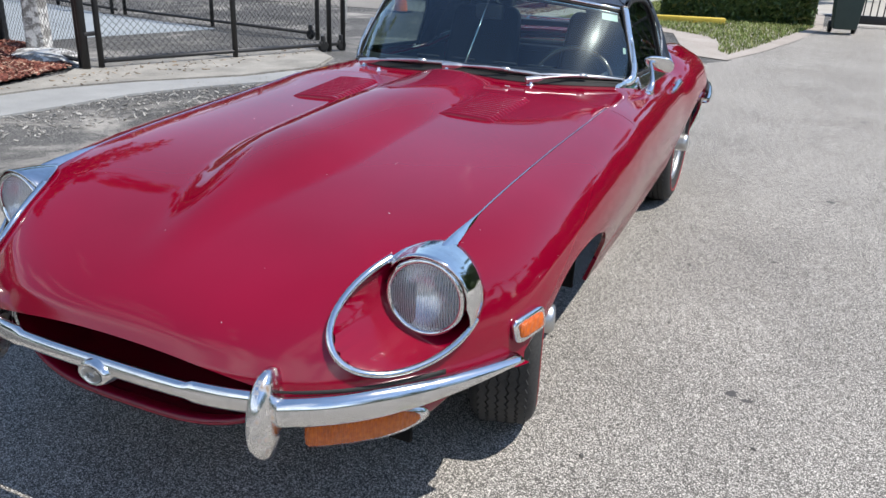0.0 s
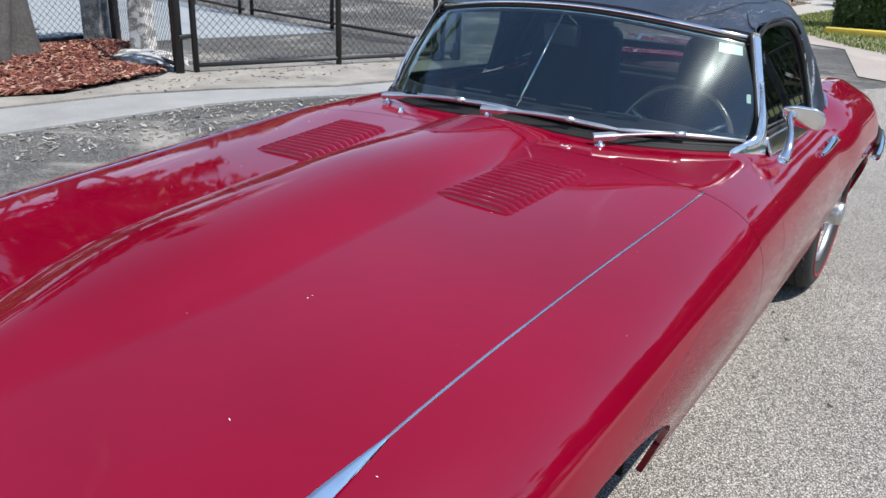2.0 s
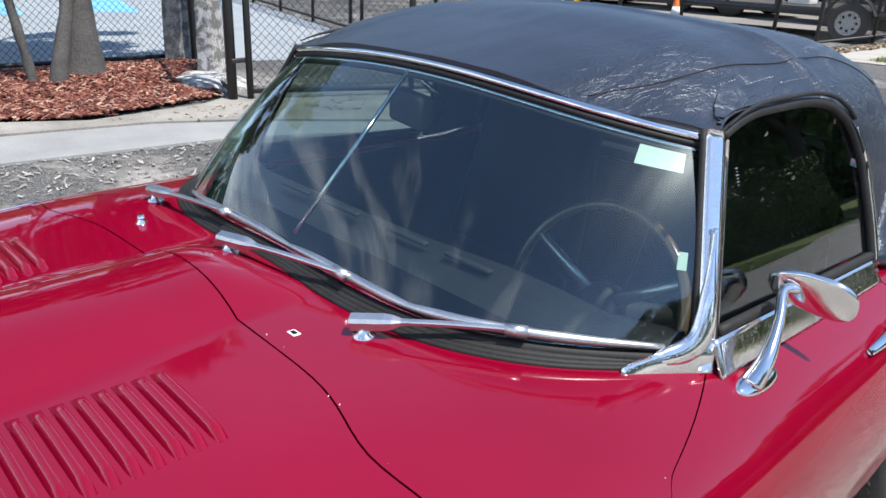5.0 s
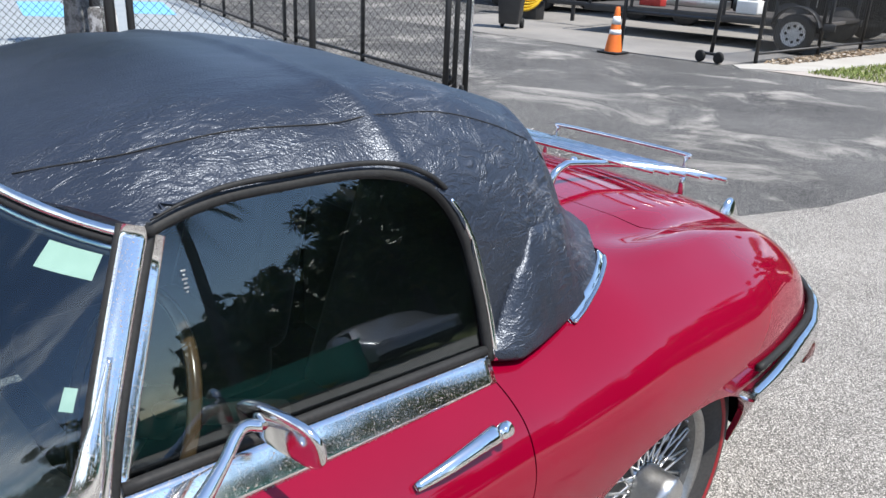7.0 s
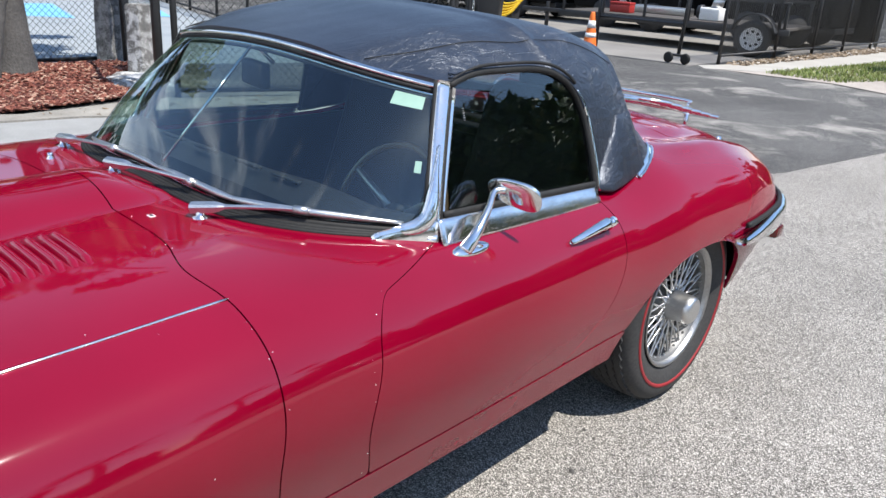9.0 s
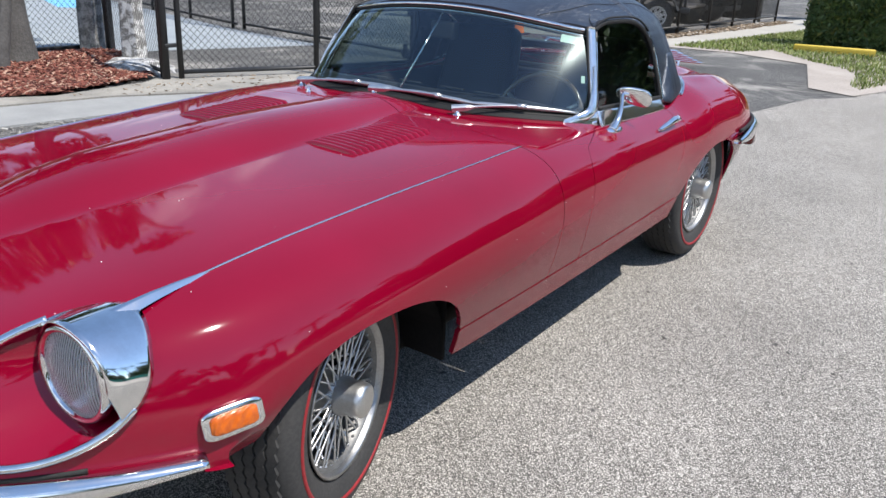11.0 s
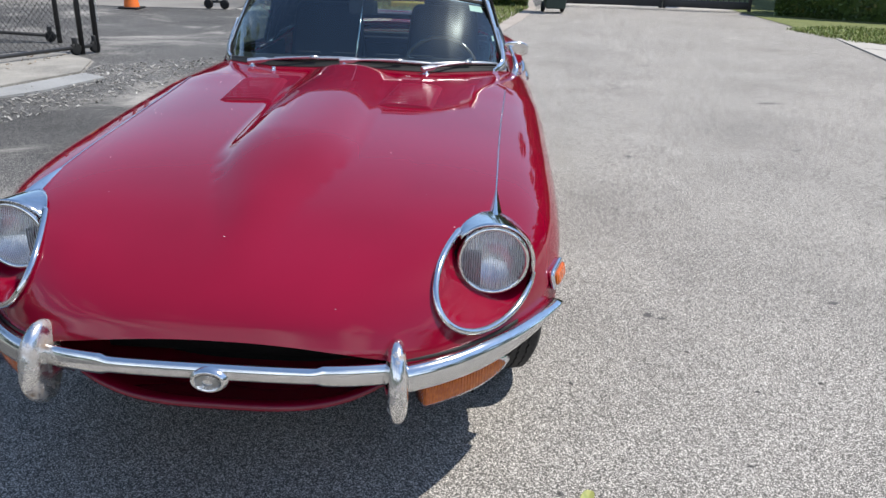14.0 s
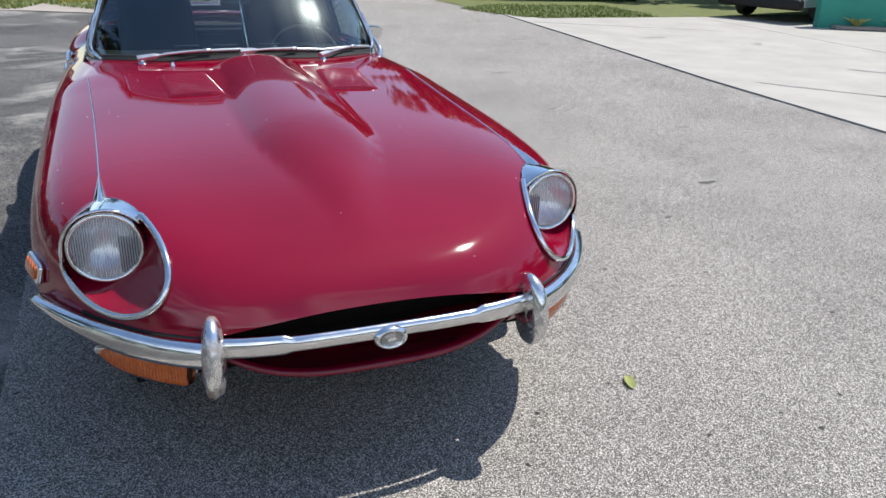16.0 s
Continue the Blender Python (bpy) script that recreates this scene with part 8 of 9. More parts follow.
def leafy_mass(name, path, depth, leaves, size, seed, mat, rough=0.5):
    """A dense bank of foliage along path (x, y, top): a lumpy body with loose leaves standing off it."""
    rnd = random.Random(seed)
    P = [Vector(q) for q in path]
    cum = [0.0]
    for a, b in zip(P, P[1:]):
        cum.append(cum[-1] + math.hypot(b.x - a.x, b.y - a.y))
    n = max(12, int(cum[-1] / max(size[1] * 1.6, 0.12)))
    n = min(n, 160)
    prof = [(0.42, 0.0), (0.50, 0.28), (0.50, 0.55), (0.40, 0.82), (0.18, 0.97), (-0.18, 0.97), (-0.42, 0.75), (-0.45, 0.0)]
    m = len(prof)
    verts, faces, grid = [], [], []
    for i in range(n + 1):
        d = cum[-1] * i / n
        x, y, top = (float(np.interp(d, cum, [q[k] for q in P])) for k in range(3))
        e = min(cum[-1], d + 0.1)
        f = max(0.0, d - 0.1)
        tx, ty = (float(np.interp(e, cum, [q[k] for q in P]) - np.interp(f, cum, [q[k] for q in P])) for k in range(2))
        t = math.hypot(tx, ty)
        nx, ny = ty / t, -tx / t
        top *= 1 + 0.30 * noise.noise(Vector((d / (top * 0.9), seed, 0.3))) + 0.14 * noise.noise(Vector((d / (top * 0.3), seed, 4.3)))
        for k, (o, h) in enumerate(prof):
            w = depth * (o + 0.16 * noise.noise(Vector((d / (top * 0.35), h * 3, seed + 7.7))))
            p = Vector((x + nx * w, y + ny * w, top * h))
            verts.append(p)
            grid.append((p, Vector((nx * o * 2, ny * o * 2, h - 0.3)).normalized(), h))
    for i in range(n):
        for k in range(m - 1):
            a = i * m + k
            faces.append((a, a + m, a + m + 1, a + 1))
    for _ in range(leaves):
        i, k = rnd.randrange(n), rnd.randrange(m - 2)
        u, w = rnd.random(), rnd.random()
        (p0, q0, _h), (p1, _q, _h), (p2, _q, _h) = grid[i * m + k], grid[(i + 1) * m + k], grid[i * m + k + 1]
        c = p0 + (p1 - p0) * u + (p2 - p0) * w + q0 * rnd.uniform(-0.3, 1.2) * size[1] * 1.4
        if c.z < 0.02:
            continue
        e = Euler((rnd.uniform(-1.2, 1.2), rnd.uniform(-1.2, 1.2), rnd.uniform(0, 6.28))).to_matrix()
        l = rnd.uniform(*size)
        b = len(verts)
        verts += [c + e @ Vector(q) for q in ((-l, 0, 0), (-l * 0.15, -l * 0.42, 0.1 * l), (l, 0, -0.12 * l), (-l * 0.15, l * 0.42, 0.1 * l))]
        faces.append((b, b + 1, b + 2, b + 3))
    return mesh_ob(name, verts, faces, mat, smooth=False)


def hedge(label, path, depth, leaves, seed, size=(0.035, 0.075)):
    h = thing("hedge", label, "hedge", "hedges beside the drive")
    rnd = random.Random(seed)
    link(leafy_mass("foliage", path, depth, leaves, size, seed, M_FOLIAGE), h, "dense dark green leaves")
    for k in range(4):
        a, b = Vector(path[0]), Vector(path[-1])
        q = a.lerp(b, (k + 0.5) / 4)
        branchy("stem", [(q.x, q.y, 0), (q.x + rnd.uniform(-0.1, 0.1), q.y, 0.4), (q.x + rnd.uniform(-0.2, 0.2), q.y + rnd.uniform(-0.1, 0.1), q.z * 0.8)], [0.05, 0.035, 0.015], h, M_BARK, "woody stem", 8)


hedge("dense dark green hedge behind the grass verge", [(-1.5, 15.7, 1.6), (0.0, 15.5, 1.7), (1.35, 15.6, 1.7)], 1.0, 9000, 21)
hedge("dark overgrown hedge beside the concrete drive", [(6.9, 15.9, 1.6), (8.8, 15.0, 1.7), (11.4, 14.6, 1.8)], 1.2, 9000, 23)

# flatbed trailer in the yard
tr = thing("flatbed_trailer", "black steel flatbed trailer with mesh ramp and white wheel", "trailer")
O = Vector((-6.55, 15.7, 0))
RT = Matrix.Rotation(radians(8), 4, "Z")
def tbox(name, size, at, mat, label="", bevel=0.008):
    p = Matrix.Translation(O) @ RT @ Vector(at)
    part(name, box_bm(size, p, bevel, rot=RT), mat, tr, label)
tbox("deck", (4.6, 1.9, 0.06), (0.3, 0.0, 0.52), surface("weathered_planks", (0.035, 0.032, 0.03), (0.09, 0.08, 0.07), rough=0.9, scale=5, fine=40), "weathered plank deck")
for y in (-0.97, 0.97):
    tbox("side_beam", (4.7, 0.06, 0.12), (0.3, y, 0.47), M_IRON, "black side beam")
    tbox("top_rail", (4.6, 0.05, 0.05), (0.3, y, 0.98), M_IRON, "black top rail")
    for k in range(6):
        tbox("stake", (0.05, 0.05, 0.44), (-1.95 + 0.9 * k, y, 0.76), M_IRON, "black stake")
tbox("front_rail", (0.05, 1.9, 0.05), (-2.0, 0, 0.98), M_IRON, "black front rail")
verts, faces = [], []
for i in range(13):
    a = radians(15 + 150 * i / 12)
    for r in (0.40, 0.425):
        for y in (-1.22, -0.98):
            verts.append(Matrix.Translation(O) @ RT @ Vector((2.05 + r * math.cos(a), y, 0.36 + r * math.sin(a))))
for i in range(12):
    for q in ((0, 1, 5, 4), (2, 6, 7, 3), (0, 4, 6, 2), (1, 3, 7, 5)):
        faces.append(tuple(4 * i + k for k in q))
pmesh("fender", verts, faces, M_IRON, tr, "curved black mudguard")
tbox("drawbar", (1.6, 0.09, 0.09), (-2.7, 0, 0.45), M_IRON, "black drawbar")
tbox("jack", (0.07, 0.07, 0.55), (-2.9, 0.08, 0.35), M_IRON, "parking jack")
for x in (2.05,):
    p = Matrix.Translation(O) @ RT @ Vector((x, -1.10, 0.33))
    v, f = lathe([(0.20, 0.08), (0.24, 0.10), (0.29, 0.10), (0.325, 0.07), (0.33, 0.0), (0.325, -0.07), (0.29, -0.1), (0.2, -0.08)], 32)
    m = Matrix.Translation(p) @ RT @ Matrix.Rotation(radians(-90), 4, "Z")
    pmesh("tyre", [m @ Vector(q) for q in v], f, M_TYRE, tr, "black trailer tyre")
    v, f = lathe([(0.0, 0.03), (0.06, 0.035), (0.10, 0.02), (0.17, 0.035), (0.205, 0.085), (0.21, 0.06)], 32)
    pmesh("rim", [m @ Vector(q) for q in v], f, M_WHITE, tr, "bright spoked steel rim")
    for k in range(8):
        a = 2 * math.pi * k / 8
        q = m @ Vector((0.032, 0.13 * math.cos(a), 0.13 * math.sin(a)))
        part("rim_hole", cyl_bm(0.025, 0.025, q, m @ Vector((0.045, 0.13 * math.cos(a), 0.13 * math.sin(a))), 12), M_DARK, tr, "dark hole in the rim")
# gear on the trailer deck
def deck_thing(name, label, category, at):
    t = thing(name, label, category)
    return t, Matrix.Translation(O) @ RT @ Matrix.Translation(at)


M_REDBOX = surface("red_enamel", (0.30, 0.02, 0.02), (0.42, 0.04, 0.03), rough=0.4, scale=12)
eng, m = deck_thing("engine_unit", "pale grey small engine lying on the trailer deck", "engine", (1.05, -0.45, 0.55))
part("block", box_bm((0.42, 0.34, 0.24), m @ Vector((0, 0, 0.12)), 0.03, segments=3), M_WHITE, eng, "pale grey block")
part("cylinder", cyl_bm(0.11, 0.10, m @ Vector((0.05, 0.0, 0.22)), m @ Vector((0.12, -0.05, 0.44)), 20), M_STEEL, eng, "steel cylinder")
part("fan_cover", cyl_bm(0.14, 0.12, m @ Vector((-0.20, 0, 0.15)), m @ Vector((-0.30, 0, 0.15)), 24), M_IRON, eng, "black fan cover")
tool, m = deck_thing("tool_box", "red metal tool box on the trailer deck", "tool box", (-0.9, -0.35, 0.55))
part("body", box_bm((0.48, 0.22, 0.16), m @ Vector((0, 0, 0.08)), 0.012), M_REDBOX, tool)
part("lid", box_bm((0.49, 0.23, 0.05), m @ Vector((0, 0, 0.188)), 0.012), M_REDBOX, tool)
part("handle", box_bm((0.16, 0.02, 0.03), m @ Vector((0, 0, 0.228)), 0.006), M_STEEL, tool, "steel handle")
tub, m = deck_thing("steel_trough", "long galvanised trough on the trailer deck", "trough", (-0.3, 0.40, 0.55))
part("trough", box_bm((1.3, 0.34, 0.16), m @ Vector((0, 0, 0.08)), 0.02), M_STEEL, tub)
# black shade cloth on steel posts along the back of the yard
shade = thing("shade_screen", "black shade cloth hung on steel posts behind the yard", "screen")
for k in range(9):
    x = -20.0 + 2.0 * k
    part("post", cyl_bm(0.04, 0.04, (x, 21.6 - 0.05 * k, 0), (x, 21.6 - 0.05 * k, 3.2), 10), M_CURB, shade, "grey steel post")
    if k < 8:
        part("cloth", box_bm((1.92, 0.02, 3.0), (x + 1.0, 21.58 - 0.05 * k, 1.55), 0.004), M_DARK, shade, "black woven cloth")
# reel of yellow hose and dark stock behind
hz = thing("hose_reel", "coil of yellow hose heaped on the yard floor", "hose")
M_YELLOW = surface("yellow_hose", (0.60, 0.36, 0.01), (0.75, 0.48, 0.02), rough=0.4, scale=10)
for k in range(5):
    v, f = tube([Vector((-10.7 + (0.30 + 0.03 * k) * math.cos(a), 15.4 + 0.2 * math.sin(a) + 0.05 * k, 0.42 + 0.07 * k + 0.22 * math.sin(a))) for a in np.linspace(0, 2 * math.pi, 25)[:-1]], 0.03, 8, closed=True)
    pmesh("hose_loop", v, f, M_YELLOW, hz)
part("stand", box_bm((0.5, 0.3, 0.40), (-10.7, 15.5, 0.20), 0.02), M_IRON, hz, "black stand")
for k, (x, y, sx, sy, sz) in enumerate(((-9.0, 19.2, 3.4, 2.0, 2.2), (-5.4, 19.0, 2.6, 1.6, 1.8), (-13.2, 19.0, 3.8, 2.0, 2.0), (-17.5, 20.0, 3.4, 2.0, 2.0))):
    c = thing("box_trailer", "dark enclosed box trailer parked in the yard", "trailer", "dark trailers in the yard")
    part("body", box_bm((sx, sy, sz), (x, y, sz / 2 + 0.45), 0.06, segments=3), M_DARK, c, "dark painted body")
    part("chassis", box_bm((sx * 1.02, sy * 0.8, 0.12), (x, y, 0.40), 0.01), M_IRON, c)
    for dx in (-0.4, 0.4):
        for dy in (-0.5, 0.5):
            part("wheel", cyl_bm(0.34, 0.34, (x + dx * sx * 0.5, y + dy * sy - 0.1, 0.34), (x + dx * sx * 0.5, y + dy * sy + 0.1, 0.34), 24), M_TYRE, c)
    part("door_seam", box_bm((0.02, 0.02, sz * 0.8), (x, y - sy / 2 - 0.008, sz / 2 + 0.45), 0.002), M_STEEL, c)

# teal building corner, planter strip and parked saloon beyond the slab
bd = thing("garden_wall", "low teal rendered wall behind a planter strip", "wall", kind="structure")
part("wall", box_bm((6.0, 0.25, 1.0), (14.05, 7.20, 0.5), 0.01, rot=Matrix.Rotation(-0.49, 4, "Z")), M_TEAL, bd, "teal rendered wall")
part("wall", box_bm((0.25, 5.0, 1.0), (16.9, 3.4, 0.5), 0.01), M_TEAL, bd, "teal rendered wall")
part("coping", box_bm((6.06, 0.31, 0.06), (14.05, 7.20, 1.03), 0.01, rot=Matrix.Rotation(-0.49, 4, "Z")), M_TEAL, bd, "teal coping")
pl = flat("planter", [(11.42, 8.15), (14.2, 6.65), (14.35, 6.92), (11.55, 8.42)], 0.02, M_SOIL, "narrow planter strip of dry soil", thick=0.05, category="planter")
for k, (x, y) in enumerate(((11.85, 8.10), (12.45, 7.78), (13.05, 7.46))):
    ag = thing("agave", "small yellow-striped agave in the planter strip", "agave", "agaves in the planter")
    for i in range(12):
        a = 2 * math.pi * i / 12 + k
        rr = 0.16 + 0.05 * (i % 3)
        pts = [Vector((x, y, 0.07)), Vector((x + rr * 0.5 * math.cos(a), y + rr * 0.5 * math.sin(a), 0.17)), Vector((x + rr * math.cos(a), y + rr * math.sin(a), 0.19 + 0.03 * (i % 2)))]
        v, f = tube(smooth_path(pts, 8), [0.022, 0.022, 0.02, 0.018, 0.014, 0.01, 0.006, 0.001], 6)
        pmesh("leaf", v, f, island_material("agave_leaf", [(0.0, (0.30, 0.34, 0.08)), (1.0, (0.55, 0.50, 0.15))], 0.5) if (k, i) == (0, 0) else bpy.data.materials["agave_leaf"], ag)


def saloon(x, y, turn):
    """A plain modern saloon seen low and far off."""
    c = thing("saloon_car", "silver grey modern saloon car parked on the slab", "car")
    M_SILVER = surface("silver_paint", (0.30, 0.31, 0.33), (0.36, 0.37, 0.39), rough=0.3, metal=0.6, scale=3, coat=0.8, bump=0)
    prof = [(-2.25, 0.30), (-2.28, 0.55), (-2.15, 0.74), (-1.2, 0.92), (-0.55, 1.34), (0.45, 1.44), (1.25, 1.12), (2.1, 1.02), (2.25, 0.80), (2.25, 0.32)]
    bm = bmesh.new()
    rings = []
    for t in np.linspace(-1, 1, 9):
        sx = 0.90 * math.copysign(abs(t) ** 0.8, t)
        k = 1 - 0.16 * abs(t) ** 3
        rings.append([bm.verts.new((sx, yy * (1 - 0.04 * abs(t) ** 3), 0.3 + (zz - 0.3) * (k if zz > 0.95 else 1))) for yy, zz in prof])
    for a, b in zip(rings, rings[1:]):
        for i in range(len(prof) - 1):
            bm.faces.new((a[i], a[i + 1], b[i + 1], b[i]))
    bm.faces.new(rings[0])
    bm.faces.new(rings[-1][::-1])
    bmesh.ops.recalc_face_normals(bm, faces=bm.faces)
    part("body", bm, M_SILVER, c)
    part("bumper", box_bm((1.76, 0.25, 0.20), (0, -2.20, 0.34), 0.05), M_RUBBER, c, "dark lower bumper")
    for s in (1, -1):
        part("side_window", box_bm((0.02, 1.7, 0.32), (s * 0.80, 0.05, 1.12), 0.02), M_RUBBER, c, "dark side glass")
        part("headlight", box_bm((0.35, 0.08, 0.14), (s * 0.68, -2.22, 0.70), 0.03), M_LENS, c, "clear headlight")
        for yy in (-1.38, 1.38):
            v, f = lathe([(0.19, 0.09), (0.24, 0.11), (0.29, 0.11), (0.325, 0.08), (0.33, 0.0), (0.32, -0.08)], 32)
            w = pmesh("wheel", [(s * (0.80 + q[0]), yy + q[1], 0.33 + q[2]) for q in v], f, M_TYRE, c, "black tyre")
            v, f = lathe([(0.0, 0.05), (0.05, 0.06), (0.20, 0.10), (0.22, 0.08)], 32)
            pmesh("rim", [(s * (0.80 + q[0]), yy + q[1], 0.33 + q[2]) for q in v], f, M_STEEL, w, "silver alloy rim")
            for i in range(9):
                a = 2 * math.pi * i / 9
                pmesh("rim_slot", *tube([Vector((s * 0.895, yy + 0.07 * math.cos(a), 0.33 + 0.07 * math.sin(a))), Vector((s * 0.915, yy + 0.18 * math.cos(a), 0.33 + 0.18 * math.sin(a)))], [0.008, 0.026], 6), M_DARK, w, "dark gap between spokes")
    c.matrix_basis = pose(x, y, 0.02, 0, 0, turn)


saloon(13.2, 10.3, -75)

# trees across the road, which the paint and glass mirror
M_PALMLEAF = island_material("palm_leaf", [(0.0, (0.025, 0.055, 0.012)), (0.7, (0.07, 0.12, 0.03)), (1.0, (0.20, 0.17, 0.06))], 0.45)


def broad_tree(x, y, h, r, seed):
    t = thing("tree", "tall dark green leafy tree across the drive", "tree", "trees across the drive")
    rnd = random.Random(seed)
    branchy("trunk", [(x, y, 0), (x + 0.1, y, h * 0.3), (x - 0.1, y + 0.1, h * 0.6), (x, y, h * 0.85)], [0.28, 0.2, 0.14, 0.05], t, M_BARK, "tapered grey trunk")
    for k in range(5):
        a = 6.28 * k / 5 + rnd.random()
        branchy("limb", [(x, y, h * 0.4), (x + 0.4 * r * math.cos(a), y + 0.4 * r * math.sin(a), h * 0.6), (x + 0.8 * r * math.cos(a), y + 0.8 * r * math.sin(a), h * 0.75)], [0.12, 0.08, 0.03], t, M_BARK, "spreading limb", 8)
    crown("crown", t, (x, y, h * 0.68), (r * 1.1, r * 1.1, h * 0.36), 5200, M_FOLIAGE, "uneven leafy crown", seed, size=(0.14, 0.30))


def palm(x, y, h, seed):
    t = thing("palm_tree", "tall palm tree with drooping fronds across the drive", "tree", "palms across the drive")
    rnd = random.Random(seed)
    branchy("trunk", [(x, y, 0), (x + 0.1, y, h * 0.4), (x + 0.15, y + 0.1, h * 0.8), (x + 0.1, y, h)], [0.22, 0.16, 0.14, 0.10], t, M_BARK, "ringed grey trunk")
    for k in range(18):
        a = 2 * math.pi * k / 18 + rnd.uniform(-0.15, 0.15)
        el = rnd.uniform(-0.5, 0.9)
        L = rnd.uniform(1.7, 2.3)
        verts, faces = [], []
        for i in range(22):
            u = i / 21
            px = L * u * math.cos(el * (1 - u) - 0.5 * u)
            pz = L * u * math.sin(el) - 1.2 * u * u
            c = Vector((x + 0.1 + px * math.cos(a), y + px * math.sin(a), h + pz))
            d = Vector((-math.sin(a), math.cos(a), 0))
            w = 0.5 * math.sin(math.pi * min(u * 0.9 + 0.1, 1.0))
            for s in (1, -1):
                b = len(verts)
                f = Vector((math.cos(a), math.sin(a), 0)) * 0.04
                verts += [c - f, c + f, c + d * s * w + Vector((math.cos(a) * 0.2, math.sin(a) * 0.2, -0.35 * w))]
                faces.append((b, b + 1, b + 2))
        pmesh("frond", verts, faces, M_PALMLEAF, t, smooth=False)


for k, (x, y, h, r) in enumerate(((17.0, -6.0, 6.5, 3.0), (19.0, 1.0, 7.5, 3.2), (21.0, 16.0, 7.0, 3.2), (16.5, 14.5, 6.0, 2.6), (18.0, -13.0, 7.5, 3.2), (9.0, 20.0, 6.5, 2.8), (1.0, 24.0, 6.0, 2.6))):
    broad_tree(x, y, h, r, 40 + k)
for k, (x, y, h) in enumerate(((16.0, 4.5, 6.2), (18.5, 9.5, 7.0))):
    palm(x, y, h, 60 + k)


# low shop across the court, mirrored in the windscreen: pale walls under a dark green fascia with lettering
M_SHOPWALL = surface("pale_green_stucco", (0.30, 0.36, 0.30), (0.42, 0.47, 0.41), rough=0.9, scale=1.5, fine=70, bump=0.3)
M_FASCIA = surface("dark_green_board", (0.004, 0.040, 0.024), (0.008, 0.060, 0.036), rough=0.55, scale=2, fine=60, bump=0.1)
M_LETTER = surface("cream_lettering", (0.52, 0.54, 0.50), (0.66, 0.67, 0.63), rough=0.6, scale=4)
shop = thing("shop_building", "low pale green shop with a dark green lettered fascia", "building")
part("wall", box_bm((0.20, 14.0, 2.66), (-10.60, -5.7, 1.33), 0.01), M_SHOPWALL, shop, "pale green stucco wall")
part("wall", box_bm((5.0, 0.20, 2.66), (-13.0, 1.40, 1.33), 0.01), M_SHOPWALL, shop, "pale green stucco wall")
part("wall", box_bm((5.0, 0.20, 2.66), (-13.0, -12.80, 1.33), 0.01), M_SHOPWALL, shop, "pale green stucco wall")
part("fascia", box_bm((0.55, 14.6, 1.10), (-10.45, -5.7, 3.21), 0.015), M_FASCIA, shop, "dark green fascia board")
part("roof", box_bm((5.2, 14.6, 0.16), (-13.3, -5.7, 3.30), 0.02), M_FASCIA, shop, "flat dark roof")
for y in (-10.5, -6.6, -2.6):
    pane = part("shop_window", box_bm((0.05, 2.6, 1.5), (-10.49, y, 1.45), 0.01), M_LEATHER, shop, "dark shop window")
    for e in (-1.33, 1.33):
        part("frame", box_bm((0.07, 0.07, 1.6), (-10.47, y + e, 1.45), 0.006), M_SATIN, pane, "metal window frame")
words = bpy.data.curves.new("lettering", "FONT")
words.body = "Beaches"
words.size = 0.92
words.extrude = 0.012
words.align_x = "CENTER"
holder = bpy.data.objects.new("lettering_outline", words)
scene.collection.objects.link(holder)
bpy.context.view_layer.update()
flat_text = bpy.data.meshes.new_from_object(holder.evaluated_get(bpy.context.evaluated_depsgraph_get()))
bpy.data.objects.remove(holder)
wide = max(v.co.x for v in flat_text.vertices) - min(v.co.x for v in flat_text.vertices)
for v in flat_text.vertices:
    v.co = Vector((-10.16 + v.co.z, -1.45 + v.co.x * 4.9 / wide, 3.00 + v.co.y * 0.82))
flat_text.materials.clear()
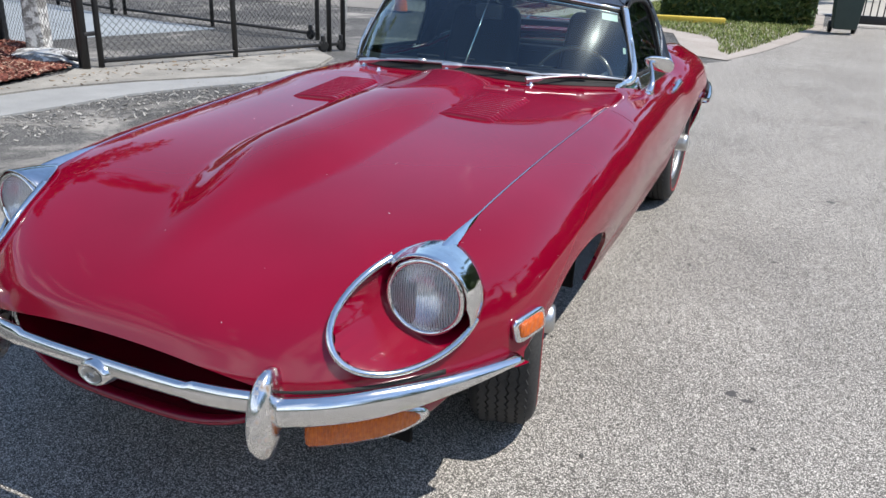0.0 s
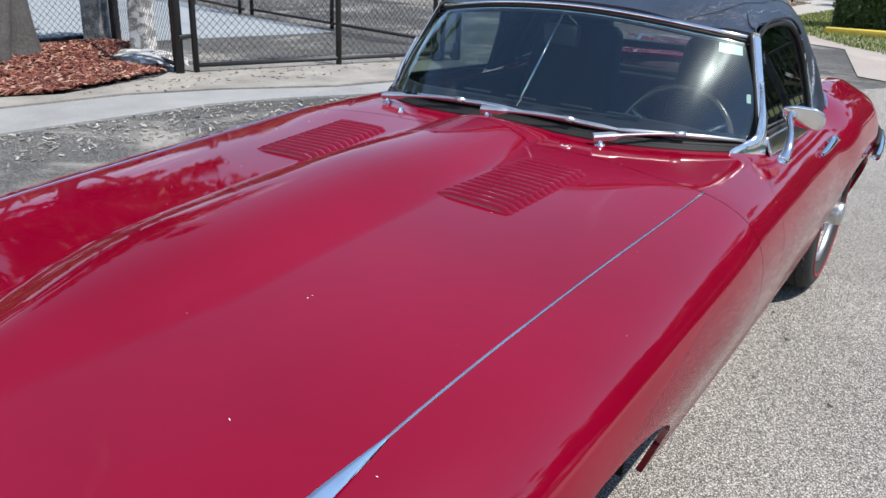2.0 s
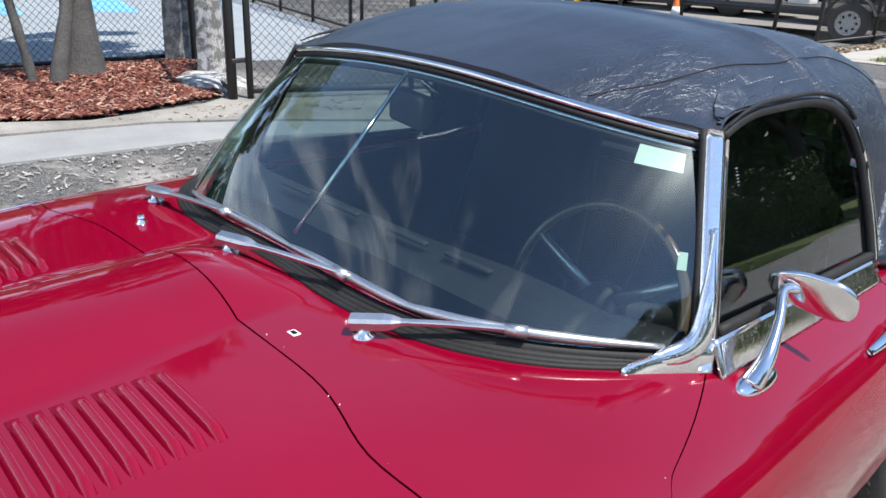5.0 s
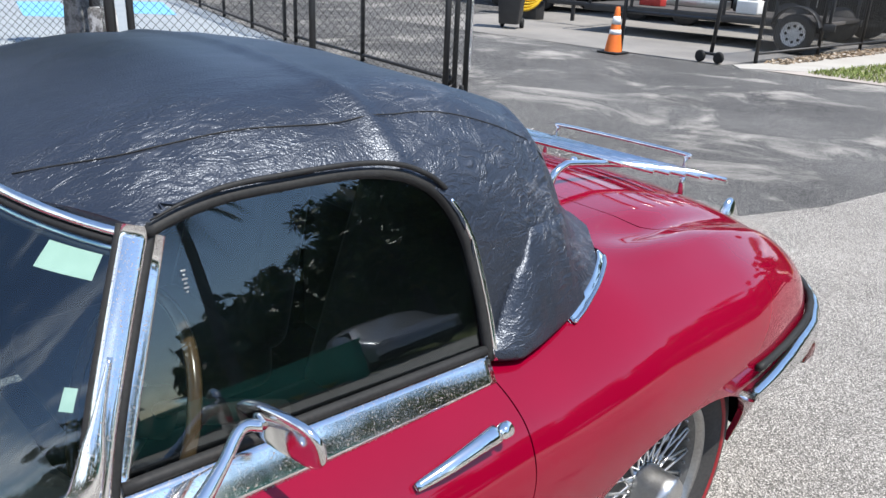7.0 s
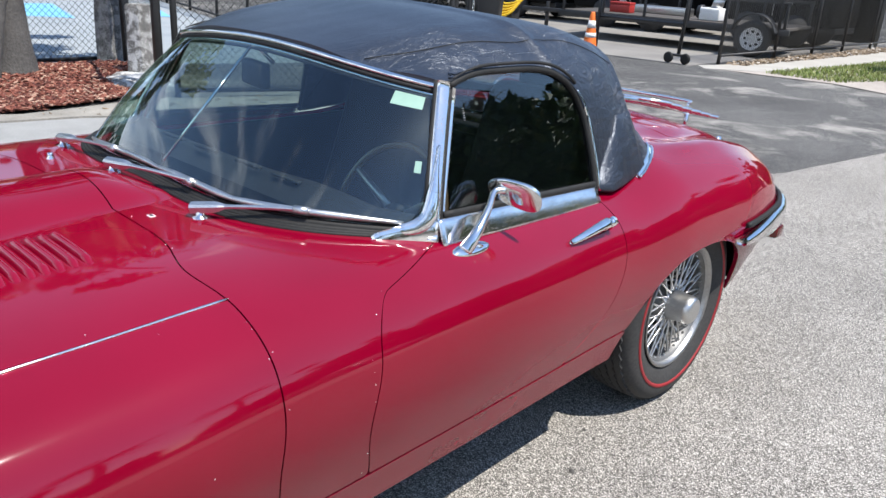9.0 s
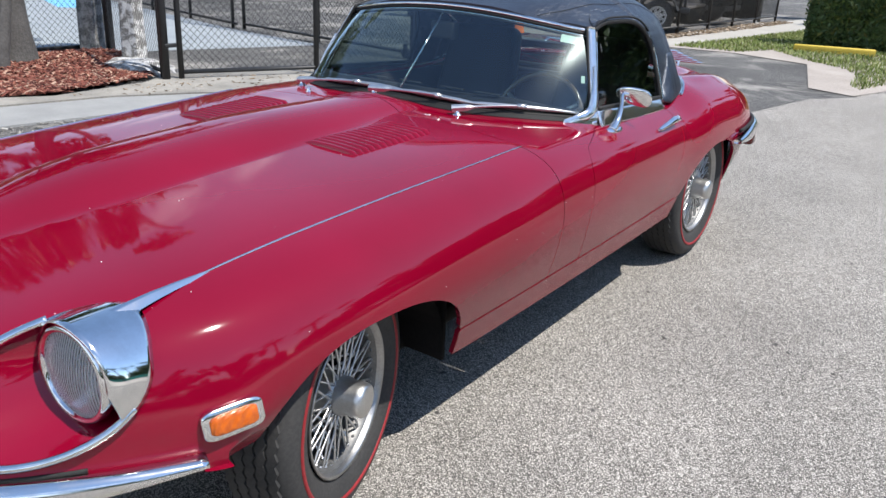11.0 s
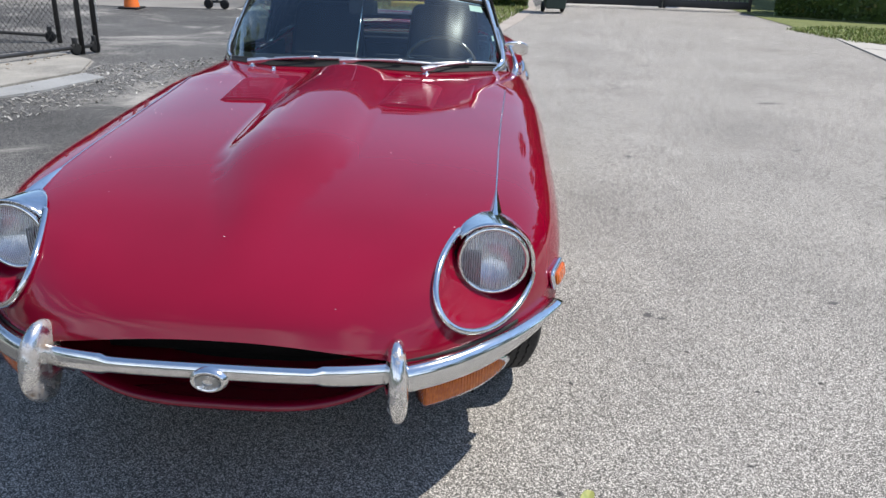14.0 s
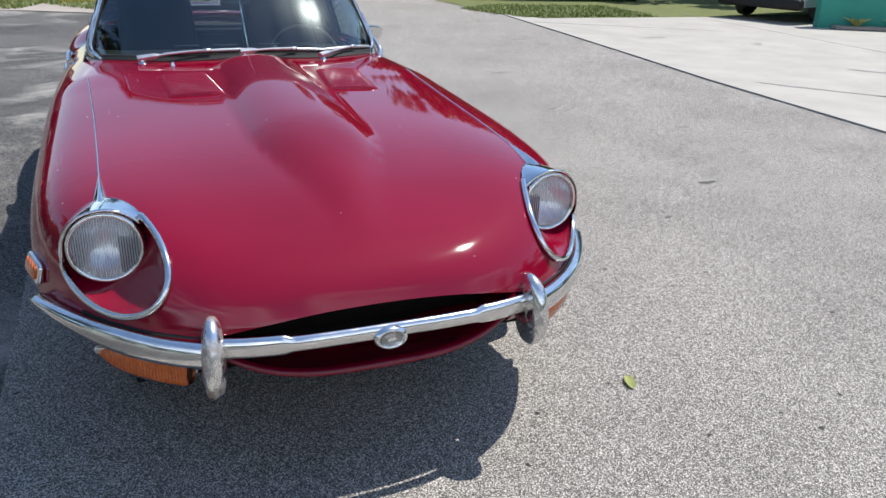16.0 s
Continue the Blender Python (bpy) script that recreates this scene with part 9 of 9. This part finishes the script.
flat_text.materials.append(M_LETTER)
ob = new("lettering", flat_text)
link(ob, shop, "cream fascia lettering")


# dense banks of trees round the lot, mirrored in the paint, glass and chrome
for label, path, depth, leaves, seed in (
        ("dense dark green tree belt across the road", [(24, 8.5, 3.1), (27, -4, 3.4), (28, -16, 3.8), (20, -30, 4.5)], 3.0, 5000, 5),
        ("tall dark green tree belt behind the parked saloon", [(5, 44, 7.0), (14, 32, 8.0), (19, 20, 8.0), (19.5, 16.8, 7.2), (20.5, 14.2, 3.6), (23.5, 10.5, 3.1)], 3.5, 7000, 6),
        ("leafy green tree belt beyond the playing court", [(-30, -26, 6.0), (-34, -6, 6.5), (-35, 10, 7.0), (-33, 26, 7.0), (-27, 42, 6.5)], 3.5, 8000, 7),
        ("green tree belt beyond the end of the lot", [(20, -31, 4.5), (0, -36, 5.0), (-18, -34, 5.5), (-30, -27, 6.0)], 3.0, 5000, 8)):
    tagged(leafy_mass("tree_belt", path, depth, leaves, (0.22, 0.5), seed, M_FOLIAGE), label, "trees", kind="stuff")


def grit_bit(rnd):
    """A flat irregular crumb."""
    n, r = 6, rnd.uniform(0.004, 0.013)
    vs = [Vector((r * rnd.uniform(0.6, 1.3) * math.cos(2 * math.pi * k / n), 0.7 * r * rnd.uniform(0.6, 1.3) * math.sin(2 * math.pi * k / n), 0.001)) for k in range(n)]
    return vs + [Vector((0, 0, r * 0.5))], [(k, (k + 1) % n, n) for k in range(n)]


rnd = random.Random(41)
verts, faces = [], []
for k in range(420):
    x, y = rnd.uniform(-1.0, 4.8), -2.6 + 13.0 * rnd.random() ** 1.4
    vs, fs = grit_bit(rnd)
    m = Matrix.Translation((x, y, -0.003)) @ Matrix.Rotation(rnd.uniform(0, 6.28), 4, "Z")
    base = len(verts)
    verts += [m @ q for q in vs]
    faces += [tuple(i + base for i in q) for q in fs]
grit = mesh_ob("grit", verts, faces, M_STAIN, smooth=False)
tagged(grit, "dark crumbs and leaf bits strewn on asphalt", "grit", kind="stuff")
